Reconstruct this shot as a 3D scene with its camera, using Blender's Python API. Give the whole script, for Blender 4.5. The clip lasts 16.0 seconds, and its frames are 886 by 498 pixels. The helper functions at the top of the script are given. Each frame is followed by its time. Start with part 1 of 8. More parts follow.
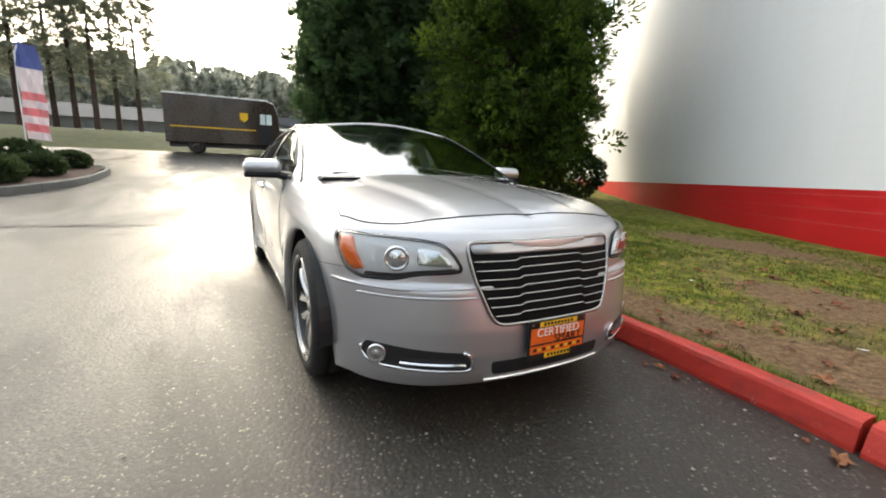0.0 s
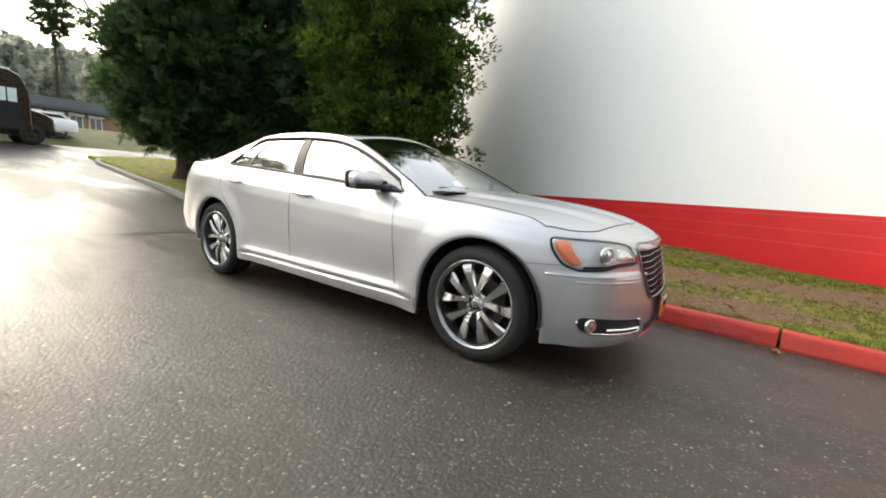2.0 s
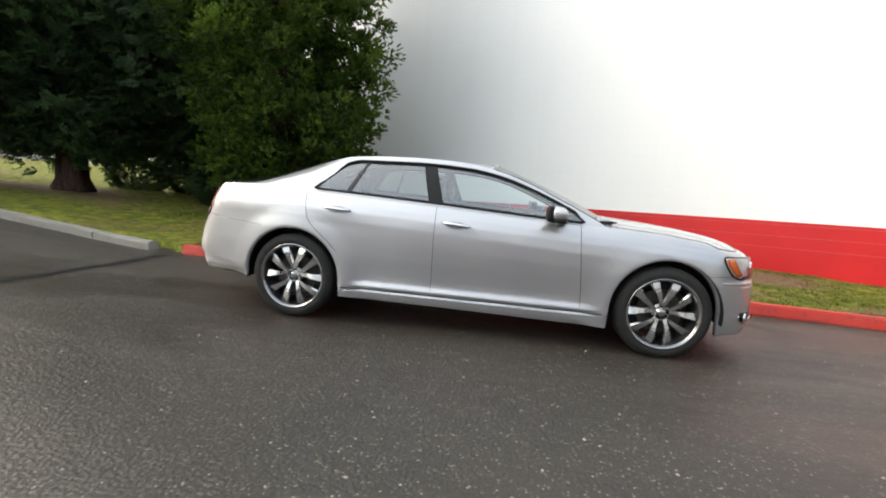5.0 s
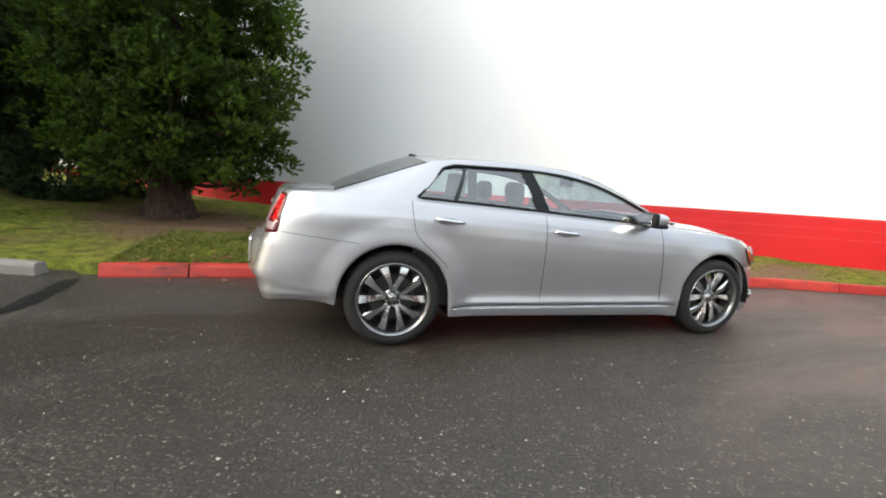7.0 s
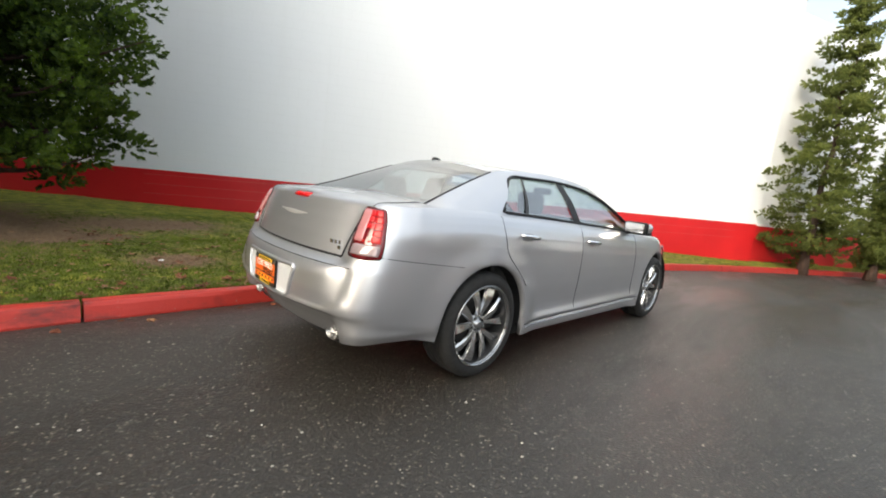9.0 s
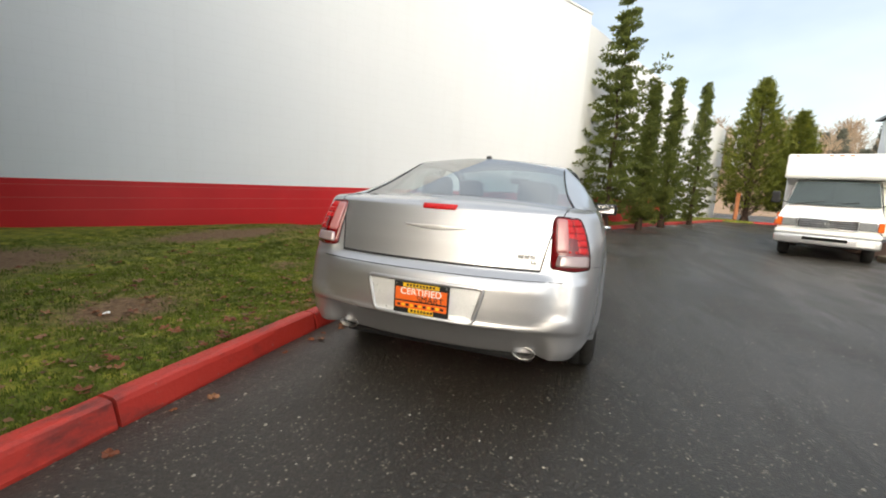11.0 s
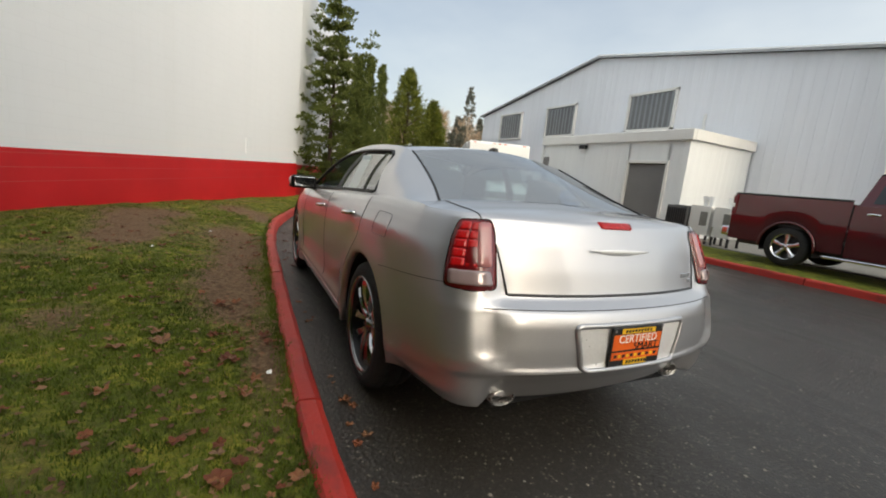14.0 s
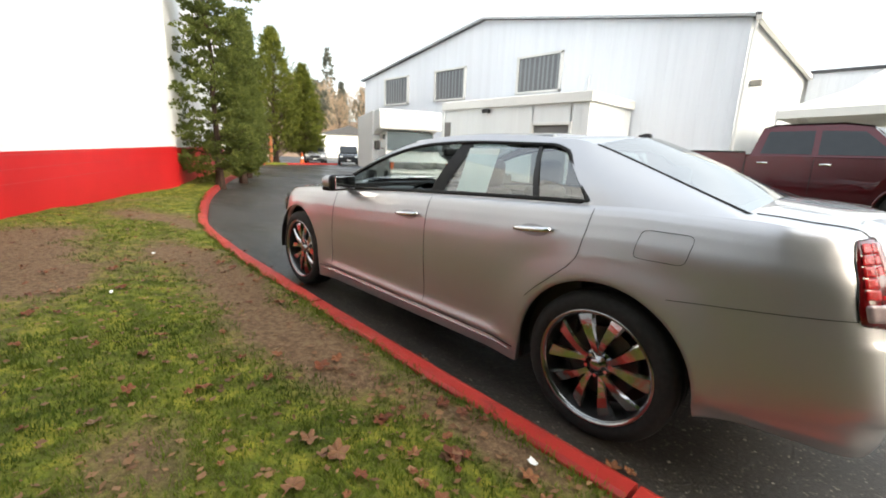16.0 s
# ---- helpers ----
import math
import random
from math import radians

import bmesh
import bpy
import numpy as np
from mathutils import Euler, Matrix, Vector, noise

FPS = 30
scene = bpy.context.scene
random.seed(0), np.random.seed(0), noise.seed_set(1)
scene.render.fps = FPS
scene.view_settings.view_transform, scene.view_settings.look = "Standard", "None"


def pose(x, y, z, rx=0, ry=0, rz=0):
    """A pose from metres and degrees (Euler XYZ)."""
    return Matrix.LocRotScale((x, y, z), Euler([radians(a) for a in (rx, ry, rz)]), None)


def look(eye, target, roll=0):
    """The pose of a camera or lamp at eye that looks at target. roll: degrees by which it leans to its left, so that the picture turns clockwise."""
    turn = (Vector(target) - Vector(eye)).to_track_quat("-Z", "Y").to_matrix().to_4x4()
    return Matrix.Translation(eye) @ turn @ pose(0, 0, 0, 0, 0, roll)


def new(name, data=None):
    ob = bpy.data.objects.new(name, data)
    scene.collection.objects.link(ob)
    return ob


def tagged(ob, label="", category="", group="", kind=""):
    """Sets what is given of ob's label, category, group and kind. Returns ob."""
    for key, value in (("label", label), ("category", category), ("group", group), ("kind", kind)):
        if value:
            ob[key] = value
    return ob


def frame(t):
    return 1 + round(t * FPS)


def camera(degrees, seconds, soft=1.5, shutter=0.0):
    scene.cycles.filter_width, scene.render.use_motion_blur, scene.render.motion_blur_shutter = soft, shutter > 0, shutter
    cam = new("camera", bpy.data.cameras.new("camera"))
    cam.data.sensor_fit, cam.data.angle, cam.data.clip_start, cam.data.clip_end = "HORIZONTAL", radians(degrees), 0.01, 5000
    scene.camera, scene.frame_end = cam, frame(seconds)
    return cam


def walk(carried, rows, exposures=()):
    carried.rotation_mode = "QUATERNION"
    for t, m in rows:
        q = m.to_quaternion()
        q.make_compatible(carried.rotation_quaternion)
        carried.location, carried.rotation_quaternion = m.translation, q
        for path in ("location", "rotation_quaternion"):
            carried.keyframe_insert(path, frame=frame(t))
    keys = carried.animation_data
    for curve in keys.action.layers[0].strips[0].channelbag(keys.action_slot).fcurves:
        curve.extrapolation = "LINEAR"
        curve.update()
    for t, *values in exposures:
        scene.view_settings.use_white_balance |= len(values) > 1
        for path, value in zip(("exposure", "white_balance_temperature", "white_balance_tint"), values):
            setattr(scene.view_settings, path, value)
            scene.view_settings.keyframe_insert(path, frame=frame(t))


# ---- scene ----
cam = camera(93.1, 16.0, soft=1.9)
PATH = [
    (0, (3.75, -1.268, 1.118), (2.018, -0.343, 0.734), 1.9),
    (0.5, (3.573, -1.786, 1.111), (1.967, -0.636, 0.794), 3.7),
    (1, (3.342, -2.262, 1.09), (1.884, -0.935, 0.752), 3.9),
    (1.5, (3.057, -2.704, 1.106), (1.735, -1.232, 0.813), 4.2),
    (2, (2.78, -3.108, 1.101), (1.663, -1.479, 0.785), 4.2),
    (2.5, (2.422, -3.422, 1.115), (1.435, -1.711, 0.804), 4.6),
    (3, (2.067, -3.724, 1.139), (1.279, -1.911, 0.837), 3.1),
    (3.5, (1.623, -3.924, 1.123), (0.868, -2.1, 0.801), 2.9),
    (4, (1.188, -4.116, 1.135), (0.656, -2.202, 0.906), 3.8),
    (4.2, (1.094, -4.131, 1.134), (0.594, -2.209, 0.898), 4.0),
    (6.3, (-1.399, -4.173, 1.278), (-1.049, -2.231, 0.951), 4.1),
    (6.5, (-1.583, -4.113, 1.3), (-1.176, -2.184, 0.961), 4.6),
    (7, (-2.062, -3.908, 1.26), (-1.499, -2.015, 0.941), 4.5),
    (7.5, (-2.523, -3.7, 1.249), (-1.692, -1.906, 0.947), 6.3),
    (8, (-2.938, -3.374, 1.218), (-1.96, -1.657, 0.907), 5.0),
    (8.5, (-3.33, -3.003, 1.228), (-2.141, -1.409, 1.008), 5.3),
    (8.7, (-3.464, -2.854, 1.245), (-2.184, -1.338, 0.992), 6.1),
    (10.8, (-4.635, -0.975, 1.209), (-2.793, -0.242, 0.947), 3.8),
    (11, (-4.684, -0.806, 1.215), (-2.81, -0.172, 0.922), 3.6),
    (11.5, (-4.709, -0.337, 1.211), (-2.761, -0.023, 0.882), 3.5),
    (12, (-4.677, 0.127, 1.224), (-2.698, 0.106, 0.933), 1.5),
    (12.5, (-4.534, 0.516, 1.216), (-2.56, 0.348, 0.944), 3.6),
    (13, (-4.38, 0.914, 1.21), (-2.461, 0.4, 0.98), 4.1),
    (13.5, (-4.101, 1.251, 1.205), (-2.266, 0.47, 1.048), 4.5),
    (14, (-3.805, 1.602, 1.242), (-2.046, 0.71, 0.913), 5.9),
    (14.2, (-3.663, 1.757, 1.222), (-1.978, 0.749, 0.844), 5.8),
    (14.5, (-3.509, 1.949, 1.253), (-1.884, 0.874, 0.804), 5.9),
    (15, (-3.127, 2.21, 1.245), (-1.582, 1.034, 0.765), 5.1),
    (15.2, (-2.985, 2.32, 1.267), (-1.472, 1.104, 0.785), 6.5),
    (15.5, (-2.724, 2.485, 1.266), (-1.294, 1.156, 0.833), 4.9),
    (16, (-2.317, 2.718, 1.322), (-0.923, 1.354, 0.878), 2.2),
]
GAPS = [
    (5.2, look((-0.10, -4.30, 1.20), (-0.25, -2.335, 0.92), 4.2)),
    (9.7, look((-4.15, -2.05, 1.235), (-2.56, -0.86, 0.985), 5.2)),
]
walk(
    cam,
    sorted([(t, look(eye, target, roll)) for t, eye, target, roll in PATH] + GAPS, key=lambda row: row[0]),
    exposures=[(0.0, 0.76, 6850, 6), (1.5, 0.8, 6950, 6), (3.5, 0.7, 6800, 6), (8.0, 0.90, 6750, 6), (10.8, 0.35, 6850, 6), (13.0, 0.2, 6900, 6), (14.3, -0.22, 6900, 6), (15.0, 0.15, 6850, 6), (16.0, 0.8, 6850, 6)],
)

# ---- world, sun ----
world = bpy.data.worlds.new("overcast_sky")
scene.world = world
world.use_nodes = True
wn, wl = world.node_tree.nodes, world.node_tree.links
wn.clear()
sky = wn.new("ShaderNodeTexSky")
sky.sky_type, sky.sun_disc = "NISHITA", False
sky.sun_elevation, sky.sun_rotation = radians(24.5), radians(-96)
sky.air_density, sky.dust_density, sky.ozone_density = 1.0, 4.0, 1.0
wtc = wn.new("ShaderNodeTexCoord")
wmap = wn.new("ShaderNodeMapping")
wmap.inputs["Scale"].default_value = (1.0, 1.0, 2.4)
cloud = wn.new("ShaderNodeTexNoise")
cloud.inputs["Scale"].default_value, cloud.inputs["Detail"].default_value = 1.6, 5.0
ramp = wn.new("ShaderNodeValToRGB")
ramp.color_ramp.elements[0].position, ramp.color_ramp.elements[0].color = 0.30, (3.9, 4.35, 5.15, 1)
ramp.color_ramp.elements[1].position, ramp.color_ramp.elements[1].color = 0.66, (6.7, 6.9, 7.1, 1)
mixs = wn.new("ShaderNodeMix")
mixs.data_type = "RGBA"
mixs.inputs["Factor"].default_value = 0.5
back = wn.new("ShaderNodeBackground")
back.inputs["Strength"].default_value = 0.25
wout = wn.new("ShaderNodeOutputWorld")
wl.new(wtc.outputs["Generated"], wmap.inputs["Vector"])
wl.new(wmap.outputs["Vector"], cloud.inputs["Vector"])
wl.new(cloud.outputs["Fac"], ramp.inputs["Fac"])
wl.new(sky.outputs["Color"], mixs.inputs["A"])
wl.new(ramp.outputs["Color"], mixs.inputs["B"])
# The overcast brightens towards the veiled sun.
SUN_WAY = Vector((-0.905, -0.095, 0.415)).normalized()
toward = wn.new("ShaderNodeVectorMath")
toward.operation = "DOT_PRODUCT"
toward.inputs[1].default_value = SUN_WAY
above = wn.new("ShaderNodeMath")
above.operation = "MAXIMUM"
above.inputs[1].default_value = 0.0
narrow = wn.new("ShaderNodeMath")
narrow.operation = "POWER"
narrow.inputs[1].default_value = 9.0
veil = wn.new("ShaderNodeVectorMath")
veil.operation = "SCALE"
veil.inputs[0].default_value = (16.5, 15.8, 14.7)
both = wn.new("ShaderNodeVectorMath")
both.operation = "ADD"
wl.new(wtc.outputs["Generated"], toward.inputs[0])
wl.new(toward.outputs["Value"], above.inputs[0])
wl.new(above.outputs["Value"], narrow.inputs[0])
wl.new(narrow.outputs["Value"], veil.inputs["Scale"])
shade = wn.new("ShaderNodeMath")
shade.operation = "MULTIPLY_ADD"
shade.inputs[1].default_value, shade.inputs[2].default_value = 0.22, 0.89
thick = wn.new("ShaderNodeVectorMath")
thick.operation = "SCALE"
wl.new(toward.outputs["Value"], shade.inputs[0])
wl.new(mixs.outputs["Result"], thick.inputs[0])
wl.new(shade.outputs["Value"], thick.inputs["Scale"])
wl.new(thick.outputs["Vector"], both.inputs[0])
wl.new(veil.outputs["Vector"], both.inputs[1])
wl.new(both.outputs["Vector"], back.inputs["Color"])
wl.new(back.outputs["Background"], wout.inputs["Surface"])

sun_data = bpy.data.lights.new("sun", "SUN")
sun_data.energy, sun_data.angle, sun_data.color = 0.5, radians(45), (1.0, 0.95, 0.88)
sun = new("sun", sun_data)
sun.matrix_world = look(SUN_WAY * 40, (0, 0, 0))


# ---- materials ----
class Mat:
    """A node material with a Principled shader and short calls to wire it."""

    def __init__(self, name, base, rough=0.5, metal=0.0, spec=0.5, coat=0.0, trans=0.0, ior=1.45):
        self.mat = bpy.data.materials.new(name)
        self.mat.use_nodes = True
        self.nt = self.mat.node_tree
        self.n, self.l = self.nt.nodes, self.nt.links
        self.bsdf = self.n["Principled BSDF"]
        self.tc = self.n.new("ShaderNodeTexCoord")
        self.set("Base Color", (*base, 1)).set("Roughness", rough).set("Metallic", metal).set("Specular IOR Level", spec)
        self.set("Coat Weight", coat).set("Coat Roughness", 0.04).set("Transmission Weight", trans).set("IOR", ior)

    def set(self, key, value):
        self.bsdf.inputs[key].default_value = value
        return self

    def link(self, out, key):
        self.l.new(out, self.bsdf.inputs[key])
        return self

    def noise(self, scale, detail=4.0, rough=0.55, coords="Object", stretch=(1, 1, 1), distort=0.0):
        m = self.n.new("ShaderNodeMapping")
        m.inputs["Scale"].default_value = stretch
        t = self.n.new("ShaderNodeTexNoise")
        t.inputs["Scale"].default_value, t.inputs["Detail"].default_value = scale, detail
        t.inputs["Roughness"].default_value, t.inputs["Distortion"].default_value = rough, distort
        self.l.new(self.tc.outputs[coords], m.inputs["Vector"])
        self.l.new(m.outputs["Vector"], t.inputs["Vector"])
        return t.outputs["Fac"]

    def cells(self, scale, coords="Object", feature="F1", what="Color"):
        t = self.n.new("ShaderNodeTexVoronoi")
        t.feature = feature
        t.inputs["Scale"].default_value = scale
        self.l.new(self.tc.outputs[coords], t.inputs["Vector"])
        return t.outputs[what]

    def ramp(self, fac, *stops):
        r = self.n.new("ShaderNodeValToRGB")
        els = r.color_ramp.elements
        while len(els) < len(stops):
            els.new(0.5)
        for e, (p, c) in zip(els, stops):
            e.position, e.color = p, (*c, 1) if isinstance(c, tuple) else (c, c, c, 1)
        self.l.new(fac, r.inputs["Fac"])
        return r.outputs["Color"]

    def mix(self, fac, a, b, mode="MIX"):
        m = self.n.new("ShaderNodeMix")
        m.data_type, m.blend_type = "RGBA", mode
        for key, v in (("Factor", fac), ("A", a), ("B", b)):
            if isinstance(v, bpy.types.NodeSocket):
                self.l.new(v, m.inputs[key])
            else:
                m.inputs[key].default_value = v if key == "Factor" else (*v, 1)
        return m.outputs["Result"]

    def random(self):
        return self.n.new("ShaderNodeObjectInfo").outputs["Random"]

    def island(self):
        return self.n.new("ShaderNodeNewGeometry").outputs["Random Per Island"]

    def bump(self, height, strength=0.3, distance=0.01):
        b = self.n.new("ShaderNodeBump")
        b.inputs["Strength"].default_value, b.inputs["Distance"].default_value = strength, distance
        self.l.new(height, b.inputs["Height"])
        self.l.new(b.outputs["Normal"], self.bsdf.inputs["Normal"])
        return self


def simple(name, base, rough=0.5, metal=0.0, vary=0.15, scale=6.0, bump=0.0, **more):
    """A plain coloured surface with a faint large and small variation."""
    m = Mat(name, base, rough, metal, **more)
    big = m.noise(scale, 3)
    fine = m.noise(scale * 14, 3)
    dark = tuple(c * (1 - vary) for c in base)
    light = tuple(min(1, c * (1 + vary * 0.7)) for c in base)
    col = m.mix(big, dark, light)
    m.link(m.mix(0.25, col, m.ramp(fine, (0.3, dark), (0.7, light))), "Base Color")
    m.link(m.ramp(m.noise(scale * 3, 4), (0.3, max(0.02, rough - 0.08)), (0.7, min(1, rough + 0.1))), "Roughness")
    if bump:
        m.bump(fine, bump, 0.004)
    return m.mat


def make_asphalt():
    m = Mat("wet_asphalt", (0.05, 0.05, 0.05), 0.5)
    big = m.noise(0.35, 5, 0.6)
    mid = m.noise(1.7, 5, 0.6)
    grit = m.noise(62, 6, 0.85)
    col = m.ramp(big, (0.35, (0.0165, 0.0138, 0.0106)), (0.65, (0.032, 0.0268, 0.0203)))
    col = m.mix(m.ramp(mid, (0.35, 0.0), (0.65, 0.55)), col, (0.037, 0.031, 0.0242))
    col = m.mix(m.ramp(grit, (0.36, 0.75), (0.56, 0.0)), col, (0.012, 0.010, 0.008))
    col = m.mix(m.ramp(grit, (0.56, 0.0), (0.72, 0.7)), col, (0.125, 0.108, 0.085))
    chips = m.ramp(m.cells(48, what="Distance"), (0.20, 0.8), (0.37, 0.0))
    pick = m.ramp(m.noise(19, 3), (0.45, 0.0), (0.58, 0.9))
    few = m.mix(1.0, m.ramp(m.cells(21, what="Distance"), (0.10, 0.8), (0.16, 0.0)), m.ramp(m.noise(6.5, 2), (0.57, 0.0), (0.63, 1.0)), "MULTIPLY")
    stone = m.mix(m.random_cells(), (0.05, 0.042, 0.032), (0.36, 0.315, 0.245))
    col = m.mix(m.mix(1.0, chips, pick, "MULTIPLY"), col, stone)
    m.link(m.mix(few, col, (0.44, 0.41, 0.35)), "Base Color")
    wet = m.ramp(m.noise(0.7, 5, 0.6, stretch=(0.35, 1.1, 1), distort=0.6), (0.42, 0.29), (0.58, 0.55))
    m.link(m.mix(m.ramp(grit, (0.3, 0.25), (0.8, 0.0)), wet, (0.65, 0.65, 0.65)), "Roughness")
    m.set("Specular IOR Level", 0.75)
    m.bump(m.mix(0.45, grit, m.cells(48, what="Distance")), 0.7, 0.010)
    return m.mat


def _random_cells(self):
    return self.ramp(self.noise(40, 0), (0.3, 0.0), (0.7, 1.0))


Mat.random_cells = _random_cells


def make_grass_soil():
    m = Mat("mossy_lawn_soil", (0.06, 0.05, 0.03), 0.9)
    at = m.n.new("ShaderNodeAttribute")
    at.attribute_name = "soil"
    fine = m.noise(26, 6, 0.75)
    mid = m.noise(5.5, 5, 0.7)
    green = m.ramp(mid, (0.30, (0.042, 0.062, 0.009)), (0.46, (0.125, 0.155, 0.018)), (0.64, (0.30, 0.29, 0.035)))
    green = m.mix(m.ramp(fine, (0.35, 0.6), (0.6, 0.0)), green, (0.075, 0.065, 0.024))
    soil = m.ramp(fine, (0.28, (0.060, 0.037, 0.022)), (0.50, (0.16, 0.10, 0.058)), (0.62, (0.22, 0.15, 0.085)), (0.75, (0.17, 0.175, 0.055)))
    edge = m.mix(0.48, at.outputs["Fac"], m.noise(6, 8, 0.85))
    m.link(m.mix(m.ramp(edge, (0.40, 0.0), (0.60, 1.0)), green, soil), "Base Color")
    m.set("Specular IOR Level", 0.2)
    m.bump(m.mix(0.5, fine, m.noise(90, 4)), 0.9, 0.03)
    return m.mat


def make_paint(name, base, rough=0.36, flake=0.03):
    m = Mat(name, base, rough, metal=0.86, coat=1.0)
    f = m.noise(3.5, 3)
    m.link(m.mix(f, tuple(c * (1 - flake) for c in base), tuple(min(1, c * (1 + flake)) for c in base)), "Base Color")
    m.link(m.ramp(m.noise(2.2, 4), (0.3, rough - 0.03), (0.7, rough + 0.06)), "Roughness")
    m.set("Coat Roughness", 0.03).set("Coat IOR", 1.6)
    return m.mat


def _courses(self, length=0.40, height=0.20):
    """Block courses along a wall that runs mostly along x: 1 on the joints."""
    sep = self.n.new("ShaderNodeSeparateXYZ")
    self.l.new(self.tc.outputs["Object"], sep.inputs["Vector"])
    long = self.n.new("ShaderNodeMath")
    long.operation = "MULTIPLY"
    long.inputs[1].default_value = 1.182
    self.l.new(sep.outputs["X"], long.inputs[0])
    flat = self.n.new("ShaderNodeCombineXYZ")
    self.l.new(long.outputs["Value"], flat.inputs["X"])
    self.l.new(sep.outputs["Z"], flat.inputs["Y"])
    b = self.n.new("ShaderNodeTexBrick")
    b.inputs["Scale"].default_value = 1.0
    b.inputs["Brick Width"].default_value, b.inputs["Row Height"].default_value = length, height
    b.inputs["Mortar Size"].default_value, b.inputs["Mortar Smooth"].default_value = 0.006, 0.6
    self.l.new(flat.outputs["Vector"], b.inputs["Vector"])
    return b.outputs["Fac"]


Mat.courses = _courses


def make_white_wall():
    m = Mat("white_painted_block", (0.8, 0.8, 0.78), 0.55)
    big = m.noise(0.25, 4)
    streak = m.noise(1.2, 5, 0.6, stretch=(3, 3, 0.12))
    col = m.ramp(big, (0.3, (0.755, 0.765, 0.775)), (0.7, (0.795, 0.80, 0.805)))
    col = m.mix(m.ramp(streak, (0.5, 0.0), (0.8, 0.12)), col, (0.64, 0.64, 0.61))
    joint = m.courses()
    m.link(m.mix(m.ramp(joint, (0.0, 0.0), (1.0, 0.10)), col, (0.5, 0.5, 0.49)), "Base Color")
    m.bump(m.mix(m.ramp(joint, (0.0, 0.25), (1.0, 0.9)), m.noise(35, 4), (0.0, 0.0, 0.0)), 0.22, 0.006)
    return m.mat


def make_red_paint():
    m = Mat("red_wall_paint", (0.52, 0.012, 0.016), 0.42)
    col = m.ramp(m.noise(0.8, 5), (0.3, (0.46, 0.009, 0.013)), (0.7, (0.58, 0.016, 0.02)))
    scuff = m.ramp(m.noise(6, 6, 0.7, stretch=(1, 1, 2.5)), (0.66, 0.0), (0.8, 0.5))
    m.link(m.mix(scuff, col, (0.45, 0.10, 0.09)), "Base Color")
    m.bump(m.mix(m.ramp(m.courses(), (0.0, 0.25), (1.0, 0.9)), m.noise(35, 4), (0.0, 0.0, 0.0)), 0.3, 0.006)
    return m.mat


def make_kerb_paint():
    m = Mat("worn_red_kerb_paint", (0.42, 0.03, 0.025), 0.5)
    r = m.random()
    col = m.mix(r, (0.32, 0.017, 0.012), (0.44, 0.034, 0.022))
    blot = m.ramp(m.noise(7, 6, 0.7), (0.52, 0.0), (0.72, 0.75))
    col = m.mix(blot, col, (0.20, 0.022, 0.018))
    chip = m.ramp(m.noise(16, 5, 0.75), (0.66, 0.0), (0.70, 1.0))
    col = m.mix(chip, col, (0.20, 0.17, 0.15))
    grime = m.ramp(m.noise(3, 5, 0.7, stretch=(0.4, 1, 1)), (0.57, 0.0), (0.73, 0.85))
    m.link(m.mix(grime, col, (0.035, 0.025, 0.022)), "Base Color")
    m.bump(m.mix(0.5, m.noise(45, 5, 0.7), m.noise(9, 3)), 0.55, 0.012)
    return m.mat


def make_bark():
    m = Mat("brown_bark", (0.09, 0.055, 0.04), 0.9)
    g = m.noise(7, 6, 0.7, stretch=(3, 3, 0.35))
    m.link(m.ramp(g, (0.35, (0.020, 0.012, 0.009)), (0.7, (0.095, 0.054, 0.037))), "Base Color")
    m.bump(g, 0.9, 0.03)
    return m.mat


def make_leaf(name, dark, light, rough=0.55, glow=0.45, thru=(1.0, 1.0, 1.0)):
    """Thin leaf: some light comes through it."""
    m = Mat(name, dark, rough, spec=0.3)
    tone = m.mix(0.5, m.island(), m.ramp(m.noise(2.6, 2), (0.40, 0.0), (0.62, 1.0)))
    c = m.mix(tone, dark, light)
    big = m.noise(1.1, 3)
    c = m.mix(m.ramp(big, (0.35, 0.45), (0.65, 0.0)), c, tuple(v * 0.6 for v in dark))
    m.link(c, "Base Color")
    thin = m.n.new("ShaderNodeBsdfTranslucent")
    m.l.new(m.mix(1.0, c, thru, "MULTIPLY"), thin.inputs["Color"])
    mix = m.n.new("ShaderNodeMixShader")
    mix.inputs["Fac"].default_value = glow
    m.l.new(m.bsdf.outputs["BSDF"], mix.inputs[1])
    m.l.new(thin.outputs["BSDF"], mix.inputs[2])
    m.l.new(mix.outputs["Shader"], m.n["Material Output"].inputs["Surface"])
    return m.mat


def make_ribbed(name, base):
    m = Mat(name, base, 0.45)
    streak = m.noise(0.9, 5, 0.6, stretch=(4, 4, 0.15))
    m.link(m.mix(m.ramp(streak, (0.4, 0.0), (0.8, 0.4)), base, tuple(c * 0.78 for c in base)), "Base Color")
    return m.mat


